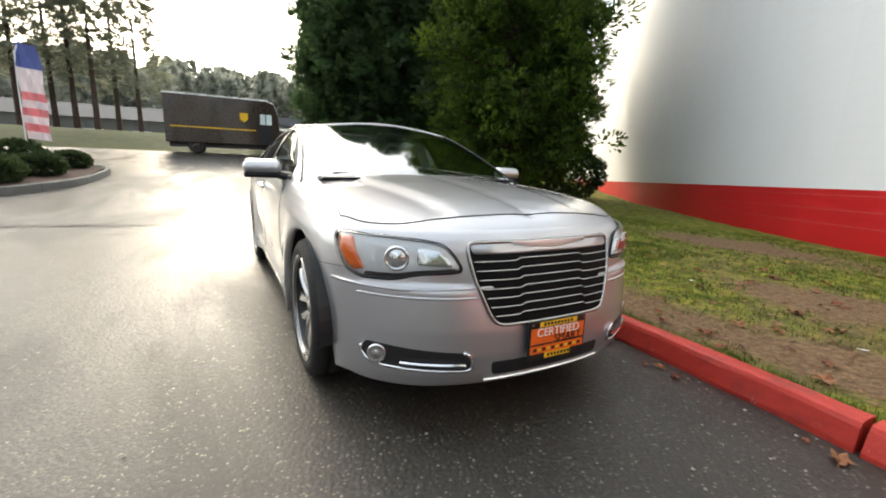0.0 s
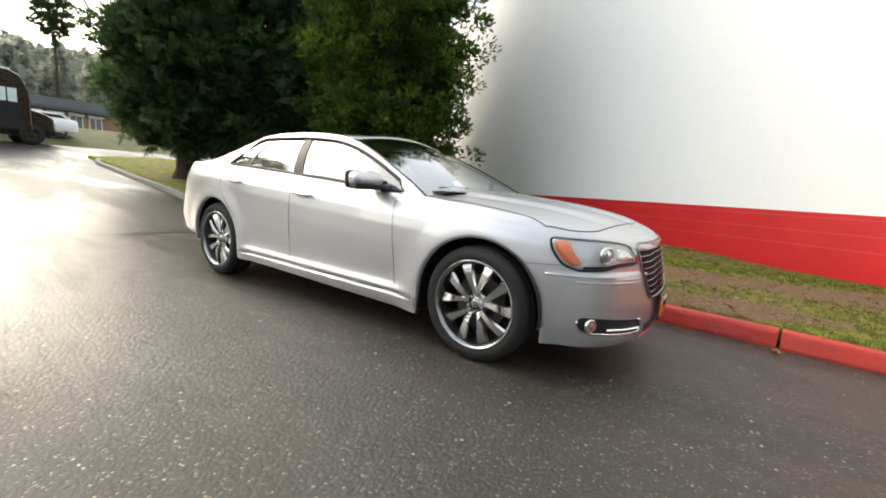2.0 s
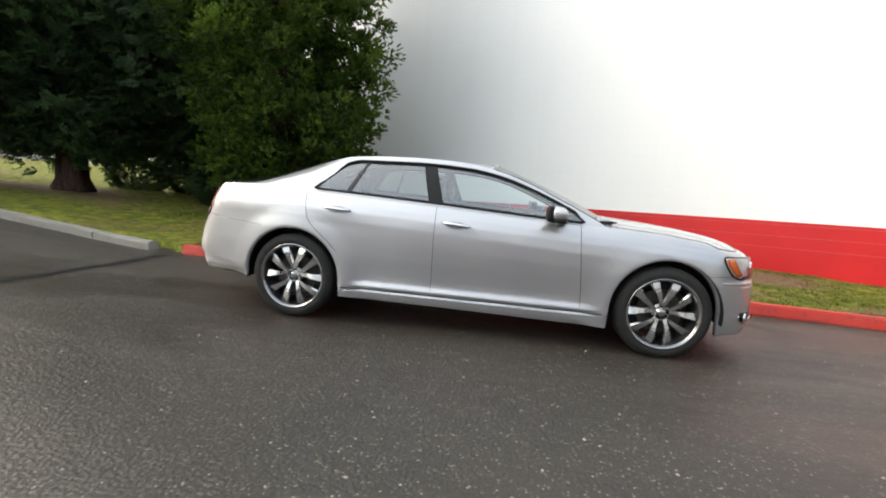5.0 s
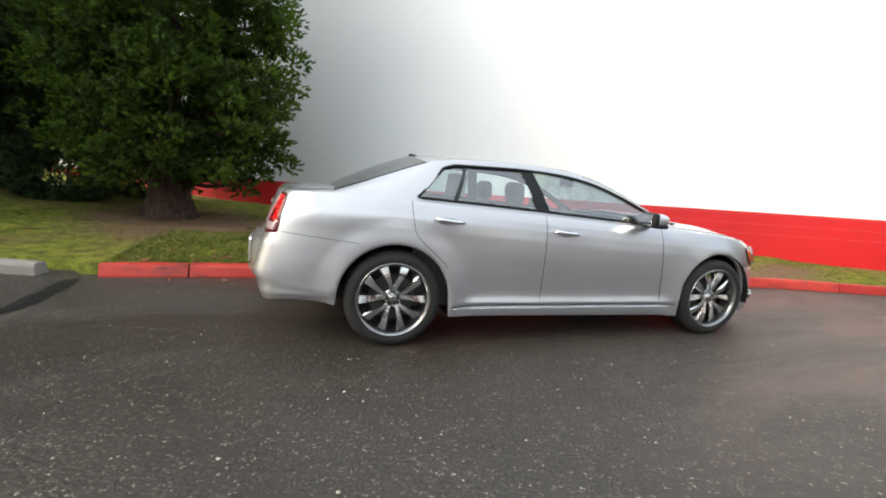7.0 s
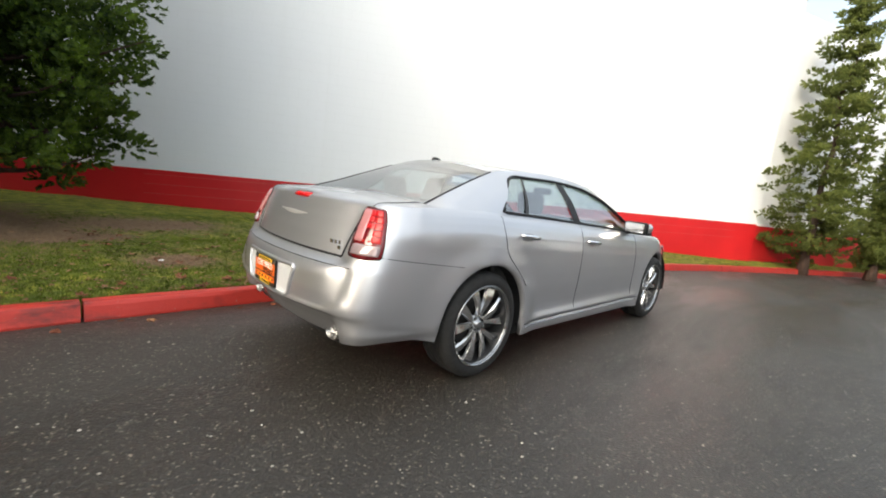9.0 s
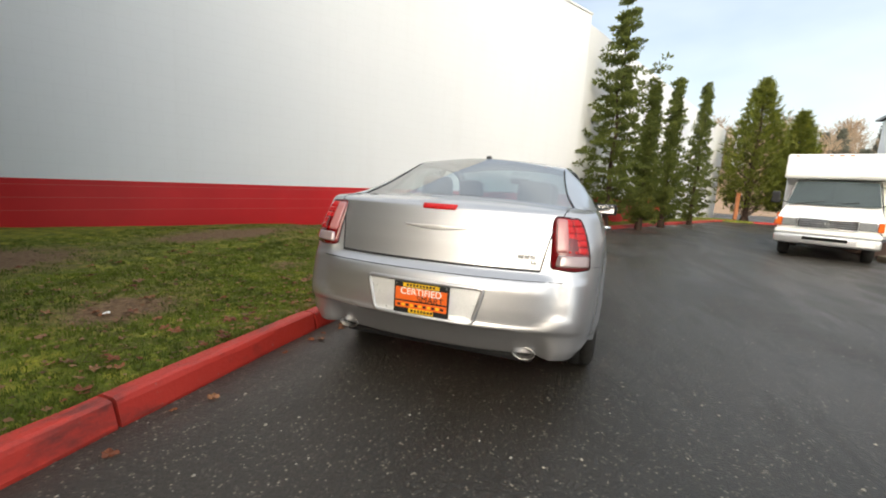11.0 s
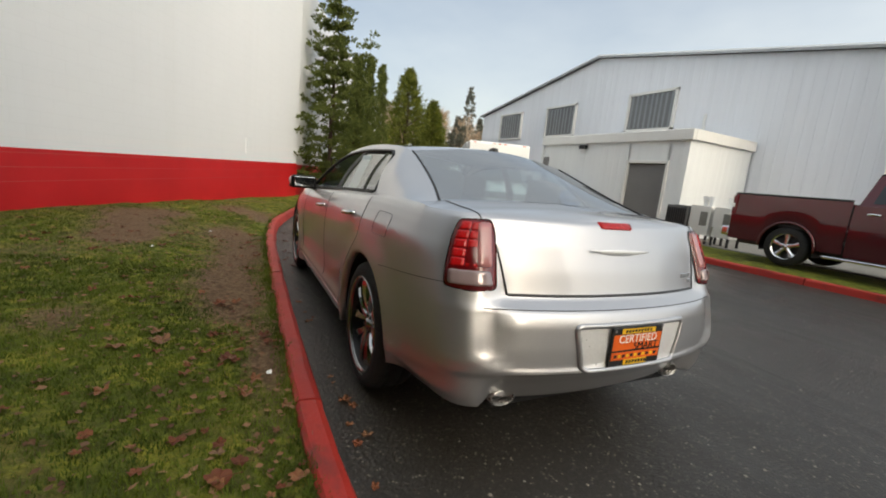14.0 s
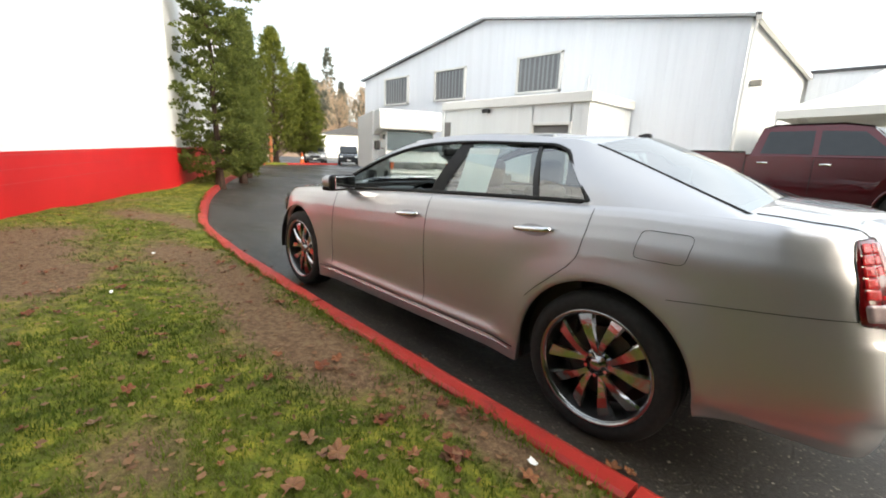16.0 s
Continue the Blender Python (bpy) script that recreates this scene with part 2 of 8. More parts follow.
def make_glass(name, tint=(0.68, 0.82, 0.80), least=0.13):
    """Thin clear glass: see-through with a mirror-like gloss that grows at a slant."""
    m = Mat(name, tint, 0.02)
    clear = m.n.new("ShaderNodeBsdfTransparent")
    clear.inputs["Color"].default_value = (*tint, 1)
    gloss = m.n.new("ShaderNodeBsdfGlossy")
    gloss.inputs["Roughness"].default_value = 0.05
    facing = m.n.new("ShaderNodeLayerWeight")
    facing.inputs["Blend"].default_value = 0.5
    power = m.n.new("ShaderNodeMath")
    power.operation = "POWER"
    power.inputs[1].default_value = 3.0
    scale = m.n.new("ShaderNodeMath")
    scale.operation = "MULTIPLY_ADD"
    scale.inputs[1].default_value, scale.inputs[2].default_value = 0.62, least
    scale.use_clamp = True
    mix = m.n.new("ShaderNodeMixShader")
    m.l.new(facing.outputs["Facing"], power.inputs[0])
    m.l.new(power.outputs["Value"], scale.inputs[0])
    m.l.new(scale.outputs["Value"], mix.inputs["Fac"])
    m.l.new(clear.outputs["BSDF"], mix.inputs[1])
    m.l.new(gloss.outputs["BSDF"], mix.inputs[2])
    m.l.new(mix.outputs["Shader"], m.n["Material Output"].inputs["Surface"])
    return m.mat


ASPHALT = make_asphalt()
LAWN = make_grass_soil()
SILVER = make_paint("silver_metallic_paint", (0.50, 0.499, 0.518), 0.40)
MAROON = make_paint("maroon_metallic_paint", (0.085, 0.008, 0.012))
WHITE_WALL = make_white_wall()
RED_BAND = make_red_paint()
KERB_RED = make_kerb_paint()
KERB_GREY = simple("grey_concrete", (0.22, 0.21, 0.19), 0.8, vary=0.3, scale=5, bump=0.5)
BARK = make_bark()
LEAF_CEDAR = make_leaf("cedar_leaf", (0.008, 0.020, 0.005), (0.100, 0.165, 0.024), glow=0.5, thru=(2.6, 2.4, 1.2))
LEAF_DARK = make_leaf("dark_conifer_leaf", (0.022, 0.046, 0.021), (0.082, 0.128, 0.054), glow=0.5, thru=(1.8, 1.8, 1.4))
LEAF_SPRUCE = make_leaf("spruce_needle", (0.070, 0.092, 0.020), (0.29, 0.33, 0.082))
LEAF_CYPRESS = make_leaf("cypress_leaf", (0.085, 0.108, 0.018), (0.27, 0.285, 0.05))
# Far evergreens: base colour lifted to paint in aerial haze.
LEAF_FAR = make_leaf("haze_paled_far_leaf", (0.19, 0.20, 0.165), (0.27, 0.28, 0.225), glow=0.6)
# Distance haze is put into the ridge leaves as a much paler colour.
LEAF_RIDGE = make_leaf("haze_painted_ridge_leaf", (0.44, 0.45, 0.37), (0.52, 0.53, 0.44), glow=0.35)
# Needle colour lightened so that some haze is painted into the pines.
LEAF_ROADSIDE = make_leaf("haze_paled_pine_needle", (0.11, 0.115, 0.085), (0.22, 0.23, 0.17), glow=0.55, thru=(1.5, 1.5, 1.4))
TWIG_BROWN = make_leaf("bare_autumn_twigs", (0.46, 0.36, 0.26), (0.72, 0.57, 0.42), glow=0.6)
TWIG_BARK = simple("pale_grey_bark", (0.30, 0.25, 0.20), 0.9, vary=0.3)
LEAF_LITTER = simple("leaf_strewn_hillside", (0.32, 0.215, 0.14), 0.95, vary=0.45, scale=0.3, bump=0.5)
LEAF_SHRUB = make_leaf("shrub_leaf", (0.03, 0.05, 0.02), (0.09, 0.12, 0.04))
GRASS_BLADE = make_leaf("grass_blade", (0.044, 0.078, 0.008), (0.195, 0.238, 0.027))
GLASS = make_glass("clear_car_glass", (0.74, 0.86, 0.84), 0.24)
SCREEN_GLASS = make_glass("pale_windscreen_glass", (0.74, 0.86, 0.84), 0.36)
REAR_GLASS = make_glass("sky_tinted_rear_glass", (0.42, 0.56, 0.58), 0.36)
CHROME = simple("polished_chrome", (0.75, 0.75, 0.76), 0.10, 1.0, vary=0.04)
DARK_CHROME = simple("dark_polished_alloy", (0.36, 0.36, 0.36), 0.15, 1.0, vary=0.10, scale=9)
BADGE_METAL = simple("bright_satin_badge", (0.80, 0.80, 0.80), 0.38, 0.7, vary=0.04)
DEEP_BLACK = Mat("deep_black_mesh", (0.004, 0.004, 0.004), 0.7, spec=0.15).mat
SATIN_BLACK = simple("satin_black_trim", (0.008, 0.008, 0.009), 0.45, vary=0.1, spec=0.25)
BLACK_PLASTIC = simple("black_plastic", (0.013, 0.013, 0.014), 0.42, vary=0.2, scale=20)
GLOSS_BLACK = simple("gloss_black_trim", (0.010, 0.010, 0.011), 0.12, vary=0.1)
RUBBER = simple("tyre_rubber", (0.014, 0.0135, 0.013), 0.78, vary=0.3, scale=14, bump=0.3)
CLOTH = simple("dark_grey_leather", (0.035, 0.034, 0.035), 0.6, vary=0.2, scale=12)
RED_LENS = simple("red_lamp_lens", (0.13, 0.004, 0.006), 0.16, vary=0.2, scale=25, coat=0.6)
PALE_LENS = simple("pale_red_lamp_lens", (0.44, 0.18, 0.18), 0.14, vary=0.15, scale=25, coat=0.6)
LAMP_GLASS = make_glass("clear_lamp_glass", (0.92, 0.94, 0.95), 0.10)
LAMP_HOUSING = simple("grey_lamp_housing", (0.56, 0.565, 0.565), 0.36, 0.35, vary=0.14, scale=9)
LED_RED = simple("bright_red_lamp_block", (0.46, 0.007, 0.009), 0.22, vary=0.2, scale=40, coat=0.15, spec=0.35)
REVERSE_LENS = simple("clear_reversing_lens", (0.32, 0.24, 0.24), 0.12, 0.2, vary=0.2, scale=30, coat=0.8)
SMOKE_LENS = simple("smoked_lamp_lens", (0.22, 0.225, 0.23), 0.08, vary=0.35, scale=18, coat=0.8)
AMBER = simple("amber_lens", (0.70, 0.12, 0.01), 0.15, vary=0.12, scale=30, coat=0.6)
ORANGE = simple("orange_print", (0.78, 0.13, 0.015), 0.4, vary=0.06)
YELLOW = simple("yellow_print", (0.80, 0.47, 0.02), 0.4, vary=0.06)
WHITE_PRINT = simple("white_print", (0.80, 0.80, 0.78), 0.45, vary=0.05)
BLACK_PRINT = simple("black_print", (0.012, 0.012, 0.012), 0.4, vary=0.1)
BLUE_GREY_METAL = make_ribbed("blue_grey_ribbed_metal", (0.76, 0.78, 0.82))
PALE_METAL = make_ribbed("pale_ribbed_metal", (0.74, 0.755, 0.75))
CREAM_TRIM = simple("cream_fascia", (0.72, 0.71, 0.68), 0.5, vary=0.1, scale=2)
GREY_DOOR = simple("grey_steel_door", (0.17, 0.165, 0.16), 0.5, vary=0.15, scale=2)
DARK_WINDOW = simple("dark_window_glass", (0.15, 0.155, 0.16), 0.12, vary=0.4, scale=0.9)
WHITE_VAN_PAINT = simple("white_vehicle_paint", (0.80, 0.80, 0.78), 0.5, vary=0.06, scale=3, coat=0.1)
BROWN_TRUCK_PAINT = simple("dark_brown_truck_paint", (0.030, 0.018, 0.012), 0.3, vary=0.15, scale=3, coat=0.4)
DARK_VEHICLE = simple("dark_blue_grey_car_paint", (0.03, 0.034, 0.04), 0.2, vary=0.1, coat=0.8)
VAN_GLASS = simple("grey_green_van_glass", (0.055, 0.07, 0.072), 0.06, vary=0.3, scale=3)
TINTED = simple("tinted_vehicle_glass", (0.035, 0.04, 0.045), 0.05, vary=0.2)
BLUE_PLASTIC = simple("blue_plastic", (0.02, 0.14, 0.42), 0.4, vary=0.15)
BANK_GRASS = simple("rough_bank_grass", (0.075, 0.080, 0.026), 0.95, vary=0.6, scale=1.3, bump=0.9)
SOIL = simple("brown_bark_mulch", (0.075, 0.040, 0.026), 0.95, vary=0.5, scale=9, bump=0.8)
BRICK_TAN = simple("tan_wall", (0.30, 0.17, 0.10), 0.7, vary=0.2)
ROOF_GREY = simple("grey_roof", (0.085, 0.085, 0.09), 0.8, vary=0.2)
TENT_WHITE = simple("white_tent_cloth", (0.80, 0.79, 0.74), 0.7, vary=0.05)
WOOD_BROWN = simple("orange_brown_wood", (0.36, 0.13, 0.05), 0.7, vary=0.2)
CONE_ORANGE = simple("orange_plastic", (0.75, 0.16, 0.03), 0.5, vary=0.1)
PAPER = simple("pale_printed_paper", (0.66, 0.76, 0.76), 0.6, vary=0.08, scale=12)


# ---- mesh helpers ----
def part(name, bm, material, parent=None, label="", smooth=False, flip=False):
    """Links a bmesh as one mesh object under a thing or a part."""
    if flip:
        bmesh.ops.reverse_faces(bm, faces=bm.faces)
    me = bpy.data.meshes.new(name)
    bm.to_mesh(me)
    bm.free()
    me.materials.append(material)
    if smooth:
        me.polygons.foreach_set("use_smooth", [True] * len(me.polygons))
    ob = new(name, me)
    if parent is not None:
        ob.parent = parent
    if label:
        ob["label"] = label
    return ob


def part_data(name, verts, faces, material, parent=None, label="", smooth=False):
    me = bpy.data.meshes.new(name)
    me.from_pydata(verts, [], faces)
    me.materials.append(material)
    if smooth:
        me.polygons.foreach_set("use_smooth", [True] * len(me.polygons))
    ob = new(name, me)
    if parent is not None:
        ob.parent = parent
    if label:
        ob["label"] = label
    return ob


def thing(name, at, label, category, group="", kind="", turn=0.0):
    ob = new(name)
    ob.empty_display_size = 0.2
    ob.matrix_world = pose(*at, 0, 0, turn)
    return tagged(ob, label, category, group, kind)


def add_box(bm, lo, hi, bevel=0.0, segments=2):
    """A box between two corners, its edges rounded."""
    r = bmesh.ops.create_cube(bm, size=1.0)
    lo, hi = Vector(lo), Vector(hi)
    for v in r["verts"]:
        v.co = Vector([(a + b) / 2 + c * (b - a) for a, b, c in zip(lo, hi, v.co)])
    if bevel:
        edges = list({e for v in r["verts"] for e in v.link_edges})
        bmesh.ops.bevel(bm, geom=edges, offset=bevel, segments=segments, affect="EDGES", profile=0.5)
    return bm


def box(lo, hi, bevel=0.0, segments=2):
    return add_box(bmesh.new(), lo, hi, bevel, segments)


def add_cyl(bm, a, b, r1, r2=None, n=16, caps=True):
    """A tapered cylinder from a to b."""
    a, b = Vector(a), Vector(b)
    r2 = r1 if r2 is None else r2
    q = (b - a).to_track_quat("Z", "Y")
    rings = []
    for p, r in ((a, r1), (b, r2)):
        rings.append([bm.verts.new(p + q @ Vector((r * math.cos(2 * math.pi * i / n), r * math.sin(2 * math.pi * i / n), 0))) for i in range(n)])
    for i in range(n):
        bm.faces.new((rings[0][i], rings[0][(i + 1) % n], rings[1][(i + 1) % n], rings[1][i]))
    if caps:
        bm.faces.new(rings[0][::-1])
        bm.faces.new(rings[1])
    return bm


def cyl(a, b, r1, r2=None, n=16):
    return add_cyl(bmesh.new(), a, b, r1, r2, n)


def add_tube(bm, pts, r, n=6, closed=False):
    """A round bar along a line of points."""
    pts = [Vector(p) for p in pts]
    rings = []
    m = len(pts)
    for i, p in enumerate(pts):
        if closed:
            d = pts[(i + 1) % m] - pts[i - 1]
        else:
            d = pts[min(i + 1, m - 1)] - pts[max(i - 1, 0)]
        q = d.to_track_quat("Z", "Y")
        rr = r[i] if isinstance(r, (list, tuple)) else r
        rings.append([bm.verts.new(p + q @ Vector((rr * math.cos(2 * math.pi * k / n), rr * math.sin(2 * math.pi * k / n), 0))) for k in range(n)])
    pairs = list(zip(rings, rings[1:])) + ([(rings[-1], rings[0])] if closed else [])
    for a, b in pairs:
        best = min(range(n), key=lambda s: (a[0].co - b[s].co).length)
        for k in range(n):
            bm.faces.new((a[k], a[(k + 1) % n], b[(k + 1 + best) % n], b[(k + best) % n]))
    if not closed:
        bm.faces.new(rings[0][::-1])
        bm.faces.new(rings[-1])
    return bm


def tube(pts, r, n=6, closed=False):
    return add_tube(bmesh.new(), pts, r, n, closed)


def add_lathe(bm, profile, axis="y", n=40, at=(0, 0, 0), closed=False):
    """Turns a profile of (along the axis, radius) round an axis."""
    at = Vector(at)
    rings = []
    for along, r in profile:
        ring = []
        for i in range(n):
            c, s = r * math.cos(2 * math.pi * i / n), r * math.sin(2 * math.pi * i / n)
            p = {"x": (along, c, s), "y": (c, along, s), "z": (c, s, along)}[axis]
            ring.append(bm.verts.new(at + Vector(p)))
        rings.append(ring)
    pairs = list(zip(rings, rings[1:])) + ([(rings[-1], rings[0])] if closed else [])
    for a, b in pairs:
        for i in range(n):
            bm.faces.new((a[i], a[(i + 1) % n], b[(i + 1) % n], b[i]))
    return bm


def lathe(profile, axis="y", n=40, at=(0, 0, 0), closed=False):
    return add_lathe(bmesh.new(), profile, axis, n, at, closed)


def prism(outline, lo, hi, axis="y", bevel=0.0):
    """A flat outline of (a, b) pushed from lo to hi along an axis."""
    bm = bmesh.new()

    def at(a, b, c):
        return {"x": (c, a, b), "y": (a, c, b), "z": (a, b, c)}[axis]

    first = [bm.verts.new(at(a, b, lo)) for a, b in outline]
    last = [bm.verts.new(at(a, b, hi)) for a, b in outline]
    bm.faces.new(first)
    bm.faces.new(last[::-1])
    n = len(outline)
    for i in range(n):
        bm.faces.new((first[i], last[i], last[(i + 1) % n], first[(i + 1) % n]))
    bmesh.ops.recalc_face_normals(bm, faces=bm.faces)
    if bevel:
        bmesh.ops.bevel(bm, geom=list(bm.edges), offset=bevel, segments=2, affect="EDGES", profile=0.5)
    return bm


def spline(points, n):
    """A smooth line of n points through the given ones, evenly spread by index."""
    pts = [np.array(p, float) for p in points]
    pts = [2 * pts[0] - pts[1], *pts, 2 * pts[-1] - pts[-2]]
    out = []
    for u in np.linspace(0, len(points) - 1, n):
        i = min(int(u), len(points) - 2)
        t = u - i
        a, b, c, d = pts[i : i + 4]
        out.append(0.5 * (2 * b + (c - a) * t + (2 * a - 5 * b + 4 * c - d) * t * t + (3 * b - a - 3 * c + d) * t**3))
    return [tuple(float(v) for v in p) for p in out]


def curve_at(x, table):
    """Smooth value at x from a table of (x, value) in rising order."""
    xs, ys = [p[0] for p in table], [p[1] for p in table]
    return float(np.interp(x, xs, ys))


def smooth01(t):
    t = min(1.0, max(0.0, t))
    return t * t * (3 - 2 * t)


def text_part(name, words, size, m, material, parent, depth=0.001):
    """Lettering in the built-in font, turned into a mesh."""
    cu = bpy.data.curves.new(name, "FONT")
    cu.body, cu.size, cu.extrude, cu.align_x, cu.align_y = words, size, depth, "CENTER", "CENTER"
    tmp = bpy.data.objects.new(name, cu)
    scene.collection.objects.link(tmp)
    bpy.context.view_layer.update()
    me = bpy.data.meshes.new_from_object(tmp.evaluated_get(bpy.context.evaluated_depsgraph_get()))
    bpy.data.objects.remove(tmp)
    me.materials.clear()
    me.materials.append(material)
    ob = new(name, me)
    ob.parent = parent
    ob.matrix_local = m
    return ob


# ---- ground, kerbs, walls, buildings ----
WALL_A, WALL_B = 6.9, -0.63  # the white wall stands on y = WALL_A + WALL_B * x


def road_height(x):
    """The drive is level beside the car and climbs to the street behind it."""
    return curve_at(x, [(-26.6, 1.50), (-24, 1.47), (-22, 1.30), (-20, 1.04), (-18, 0.82), (-15.2, 0.63), (-13, 0.49), (-9.9, 0.30), (-7.2, 0.12), (-5.8, 0.035), (-4.6, 0.0)])


def build_ground():
    xs = sorted({*np.arange(-24, 16, 0.5), *np.arange(-60, -24, 4.0), *np.arange(16, 60, 4.0), -600, -300, -150, -100, -80, 60, 80, 120, 200, 400, 700})
    ys = sorted({*np.arange(-10, 6, 0.5), *np.arange(-40, -10, 3.0), *np.arange(6, 40, 3.0), -600, -300, -150, -80, -60, 40, 60, 100, 200, 400, 600})
    bm = bmesh.new()
    grid = [[bm.verts.new((x, y, road_height(x) + 0.006 * noise.noise((x * 0.5, y * 0.5, 0)))) for y in ys] for x in xs]
    for a, b in zip(grid, grid[1:]):
        for i in range(len(ys) - 1):
            bm.faces.new((a[i], b[i], b[i + 1], a[i + 1]))
    tagged(part("ground", bm, ASPHALT, smooth=True), "dark wet worn asphalt drive rising to the street", "asphalt", kind="structure")


build_ground()

# The kerb's road edge, from the driveway gap round the bend.
KERB_LINE = [(-4.27, 1.13), (-3.0, 1.17), (-2.0, 1.185), (-1.0, 1.165), (0.44, 1.13), (1.6, 1.085), (3.0, 1.02), (4.9, 0.80), (7.2, 0.20), (10.0, -0.72), (15.0, -2.75), (22.0, -6.0), (27.0, -8.4), (29.4, -9.7), (30.3, -11.2), (30.6, -13.5), (30.8, -17.0)]
GREY_LINE = [(-4.75, 1.30), (-6.7, 1.68), (-9.9, 2.10), (-12.9, 2.36), (-15.2, 2.62), (-17.6, 2.85), (-19.0, 3.4), (-19.8, 4.8), (-20.2, 8.0), (-20.3, 20.0)]


def resample(line, step):
    pts = spline(line, 600)
    out, left = [pts[0]], 0.0
    for a, b in zip(pts, pts[1:]):
        left += math.dist(a, b)
        if left >= step:
            out.append(b)
            left = 0.0
    out.append(pts[-1])
    return out


def kerb_piece(pts, width, height, seed):
    """One cast length of kerb with a battered face, rounded top edges and a worn, uneven line."""
    bm = bmesh.new()
    prof = [(0.0, -0.05), (0.0, 0.02), (0.022, height - 0.03), (0.032, height - 0.009), (0.055, height), (width - 0.03, height), (width - 0.008, height - 0.012), (width, height - 0.04), (width, -0.05)]
    rings = []
    for i, p in enumerate(pts):
        a, b = Vector(pts[max(i - 1, 0)]), Vector(pts[min(i + 1, len(pts) - 1)])
        d = (b - a).normalized()
        nrm = Vector((-d.y, d.x))
        ring = []
        for k, (o, z) in enumerate(prof):
            wob = 0.010 * noise.noise((p[0] * 3 + seed, k * 0.6, p[1] * 3)) if 0 < k < 8 else 0
            z0 = road_height(p[0])
            ring.append(bm.verts.new((p[0] + nrm.x * (o + wob), p[1] + nrm.y * (o + wob), z0 + z + wob * 0.7)))
        rings.append(ring)
    for a, b in zip(rings, rings[1:]):
        for k in range(len(prof) - 1):
            bm.faces.new((a[k], b[k], b[k + 1], a[k + 1]))
    bm.faces.new(rings[0])
    bm.faces.new(rings[-1][::-1])
    bmesh.ops.recalc_face_normals(bm, faces=bm.faces)
    return bm


def kerb(name, line, lengths, width, height, material, label):
    root = tagged(new(name), label, "kerb", kind="structure")
    pts = resample(line, 0.10)
    run, start, k = 0.0, 0, 0
    for i in range(1, len(pts)):
        run += math.dist(pts[i - 1], pts[i])
        if run >= lengths[min(k, len(lengths) - 1)] or i == len(pts) - 1:
            if i - start > 1:
                a, b = Vector(pts[start]), Vector(pts[start + 1])
                c, d = Vector(pts[i]), Vector(pts[i - 1])
                seg = [tuple(a.lerp(b, 0.09)), *pts[start + 1 : i], tuple(c.lerp(d, 0.09))]
                part("kerb_stone", kerb_piece(seg, width, height, k * 7.3), material, root)
            start, run, k = i, 0.0, k + 1
    return root


kerb("kerb_red", KERB_LINE, [0.75, 1.53, 2.45, 2.5, 2.7], 0.155, 0.14, KERB_RED, "worn red-painted concrete kerb with chipped edges beside the lawn")
kerb("kerb_grey", GREY_LINE, [1.2, 2.4, 2.6], 0.17, 0.13, KERB_GREY, "grey weathered concrete kerb along the climbing drive")


def kerb_flipped():
    line = [(-16.0, -7.5), (-6.0, -7.62), (-1.0, -7.68), (3.0, -7.75), (6.6, -7.9)]
    return kerb("kerb_opposite", [(x, y - 0.16) for x, y in line], [2.6], 0.16, 0.13, KERB_RED, "red-painted concrete kerb across the drive")


kerb_flipped()


def kerb_edge(x):
    """y of the lawn's road side at x."""
    line = KERB_LINE if x >= -4.5 else GREY_LINE[:6][::-1]
    return curve_at(x, sorted(line)) + 0.135


def lawn_height(x, y):
    edge = kerb_edge(x)
    z = road_height(x) + 0.115 + 0.10 * smooth01((y - edge) / 2.2)
    return z + 0.045 * noise.noise((x * 0.45, y * 0.45, 3)) * smooth01((y - edge) / 0.5) + 0.018 * noise.noise((x * 2.1, y * 2.1, 7))


BARE = [(1.5, 1.58, 0.75, 0.40), (0.55, 1.70, 0.65, 0.32), (-0.3, 1.60, 0.55, 0.22), (3.1, 1.62, 0.8, 0.30), (4.9, 1.15, 0.7, 0.25), (-1.3, 1.42, 0.45, 0.12), (3.6, 2.95, 1.3, 0.5), (2.3, 2.75, 0.5, 0.35), (2.1, 4.6, 1.2, 0.5), (-0.55, 2.58, 0.30, 0.22), (-2.6, 2.4, 0.40, 0.25), (4.8, 2.7, 0.7, 0.6), (-4.75, 4.7, 2.6, 1.5), (-10.2, 4.7, 1.6, 1.0), (-12.0, 3.5, 1.4, 0.6), (-2.3, 4.6, 0.8, 0.5), (0.4, 4.8, 1.0, 0.5), (6.2, 1.6, 0.8, 0.4), (-3.4, 3.6, 0.6, 0.4)]


def soil_at(x, y):
    """How bare the lawn is at a place, 0 to 1."""
    v = 0.27 + 0.40 * noise.noise((x * 0.55, y * 0.55, 12)) + 0.16 * noise.noise((x * 1.9, y * 1.9, 4))
    for cx, cy, rx, ry in BARE:
        v += 0.52 * math.exp(-(((x - cx) / rx) ** 2) - ((y - cy) / ry) ** 2)
    return min(1.0, max(0.0, v))


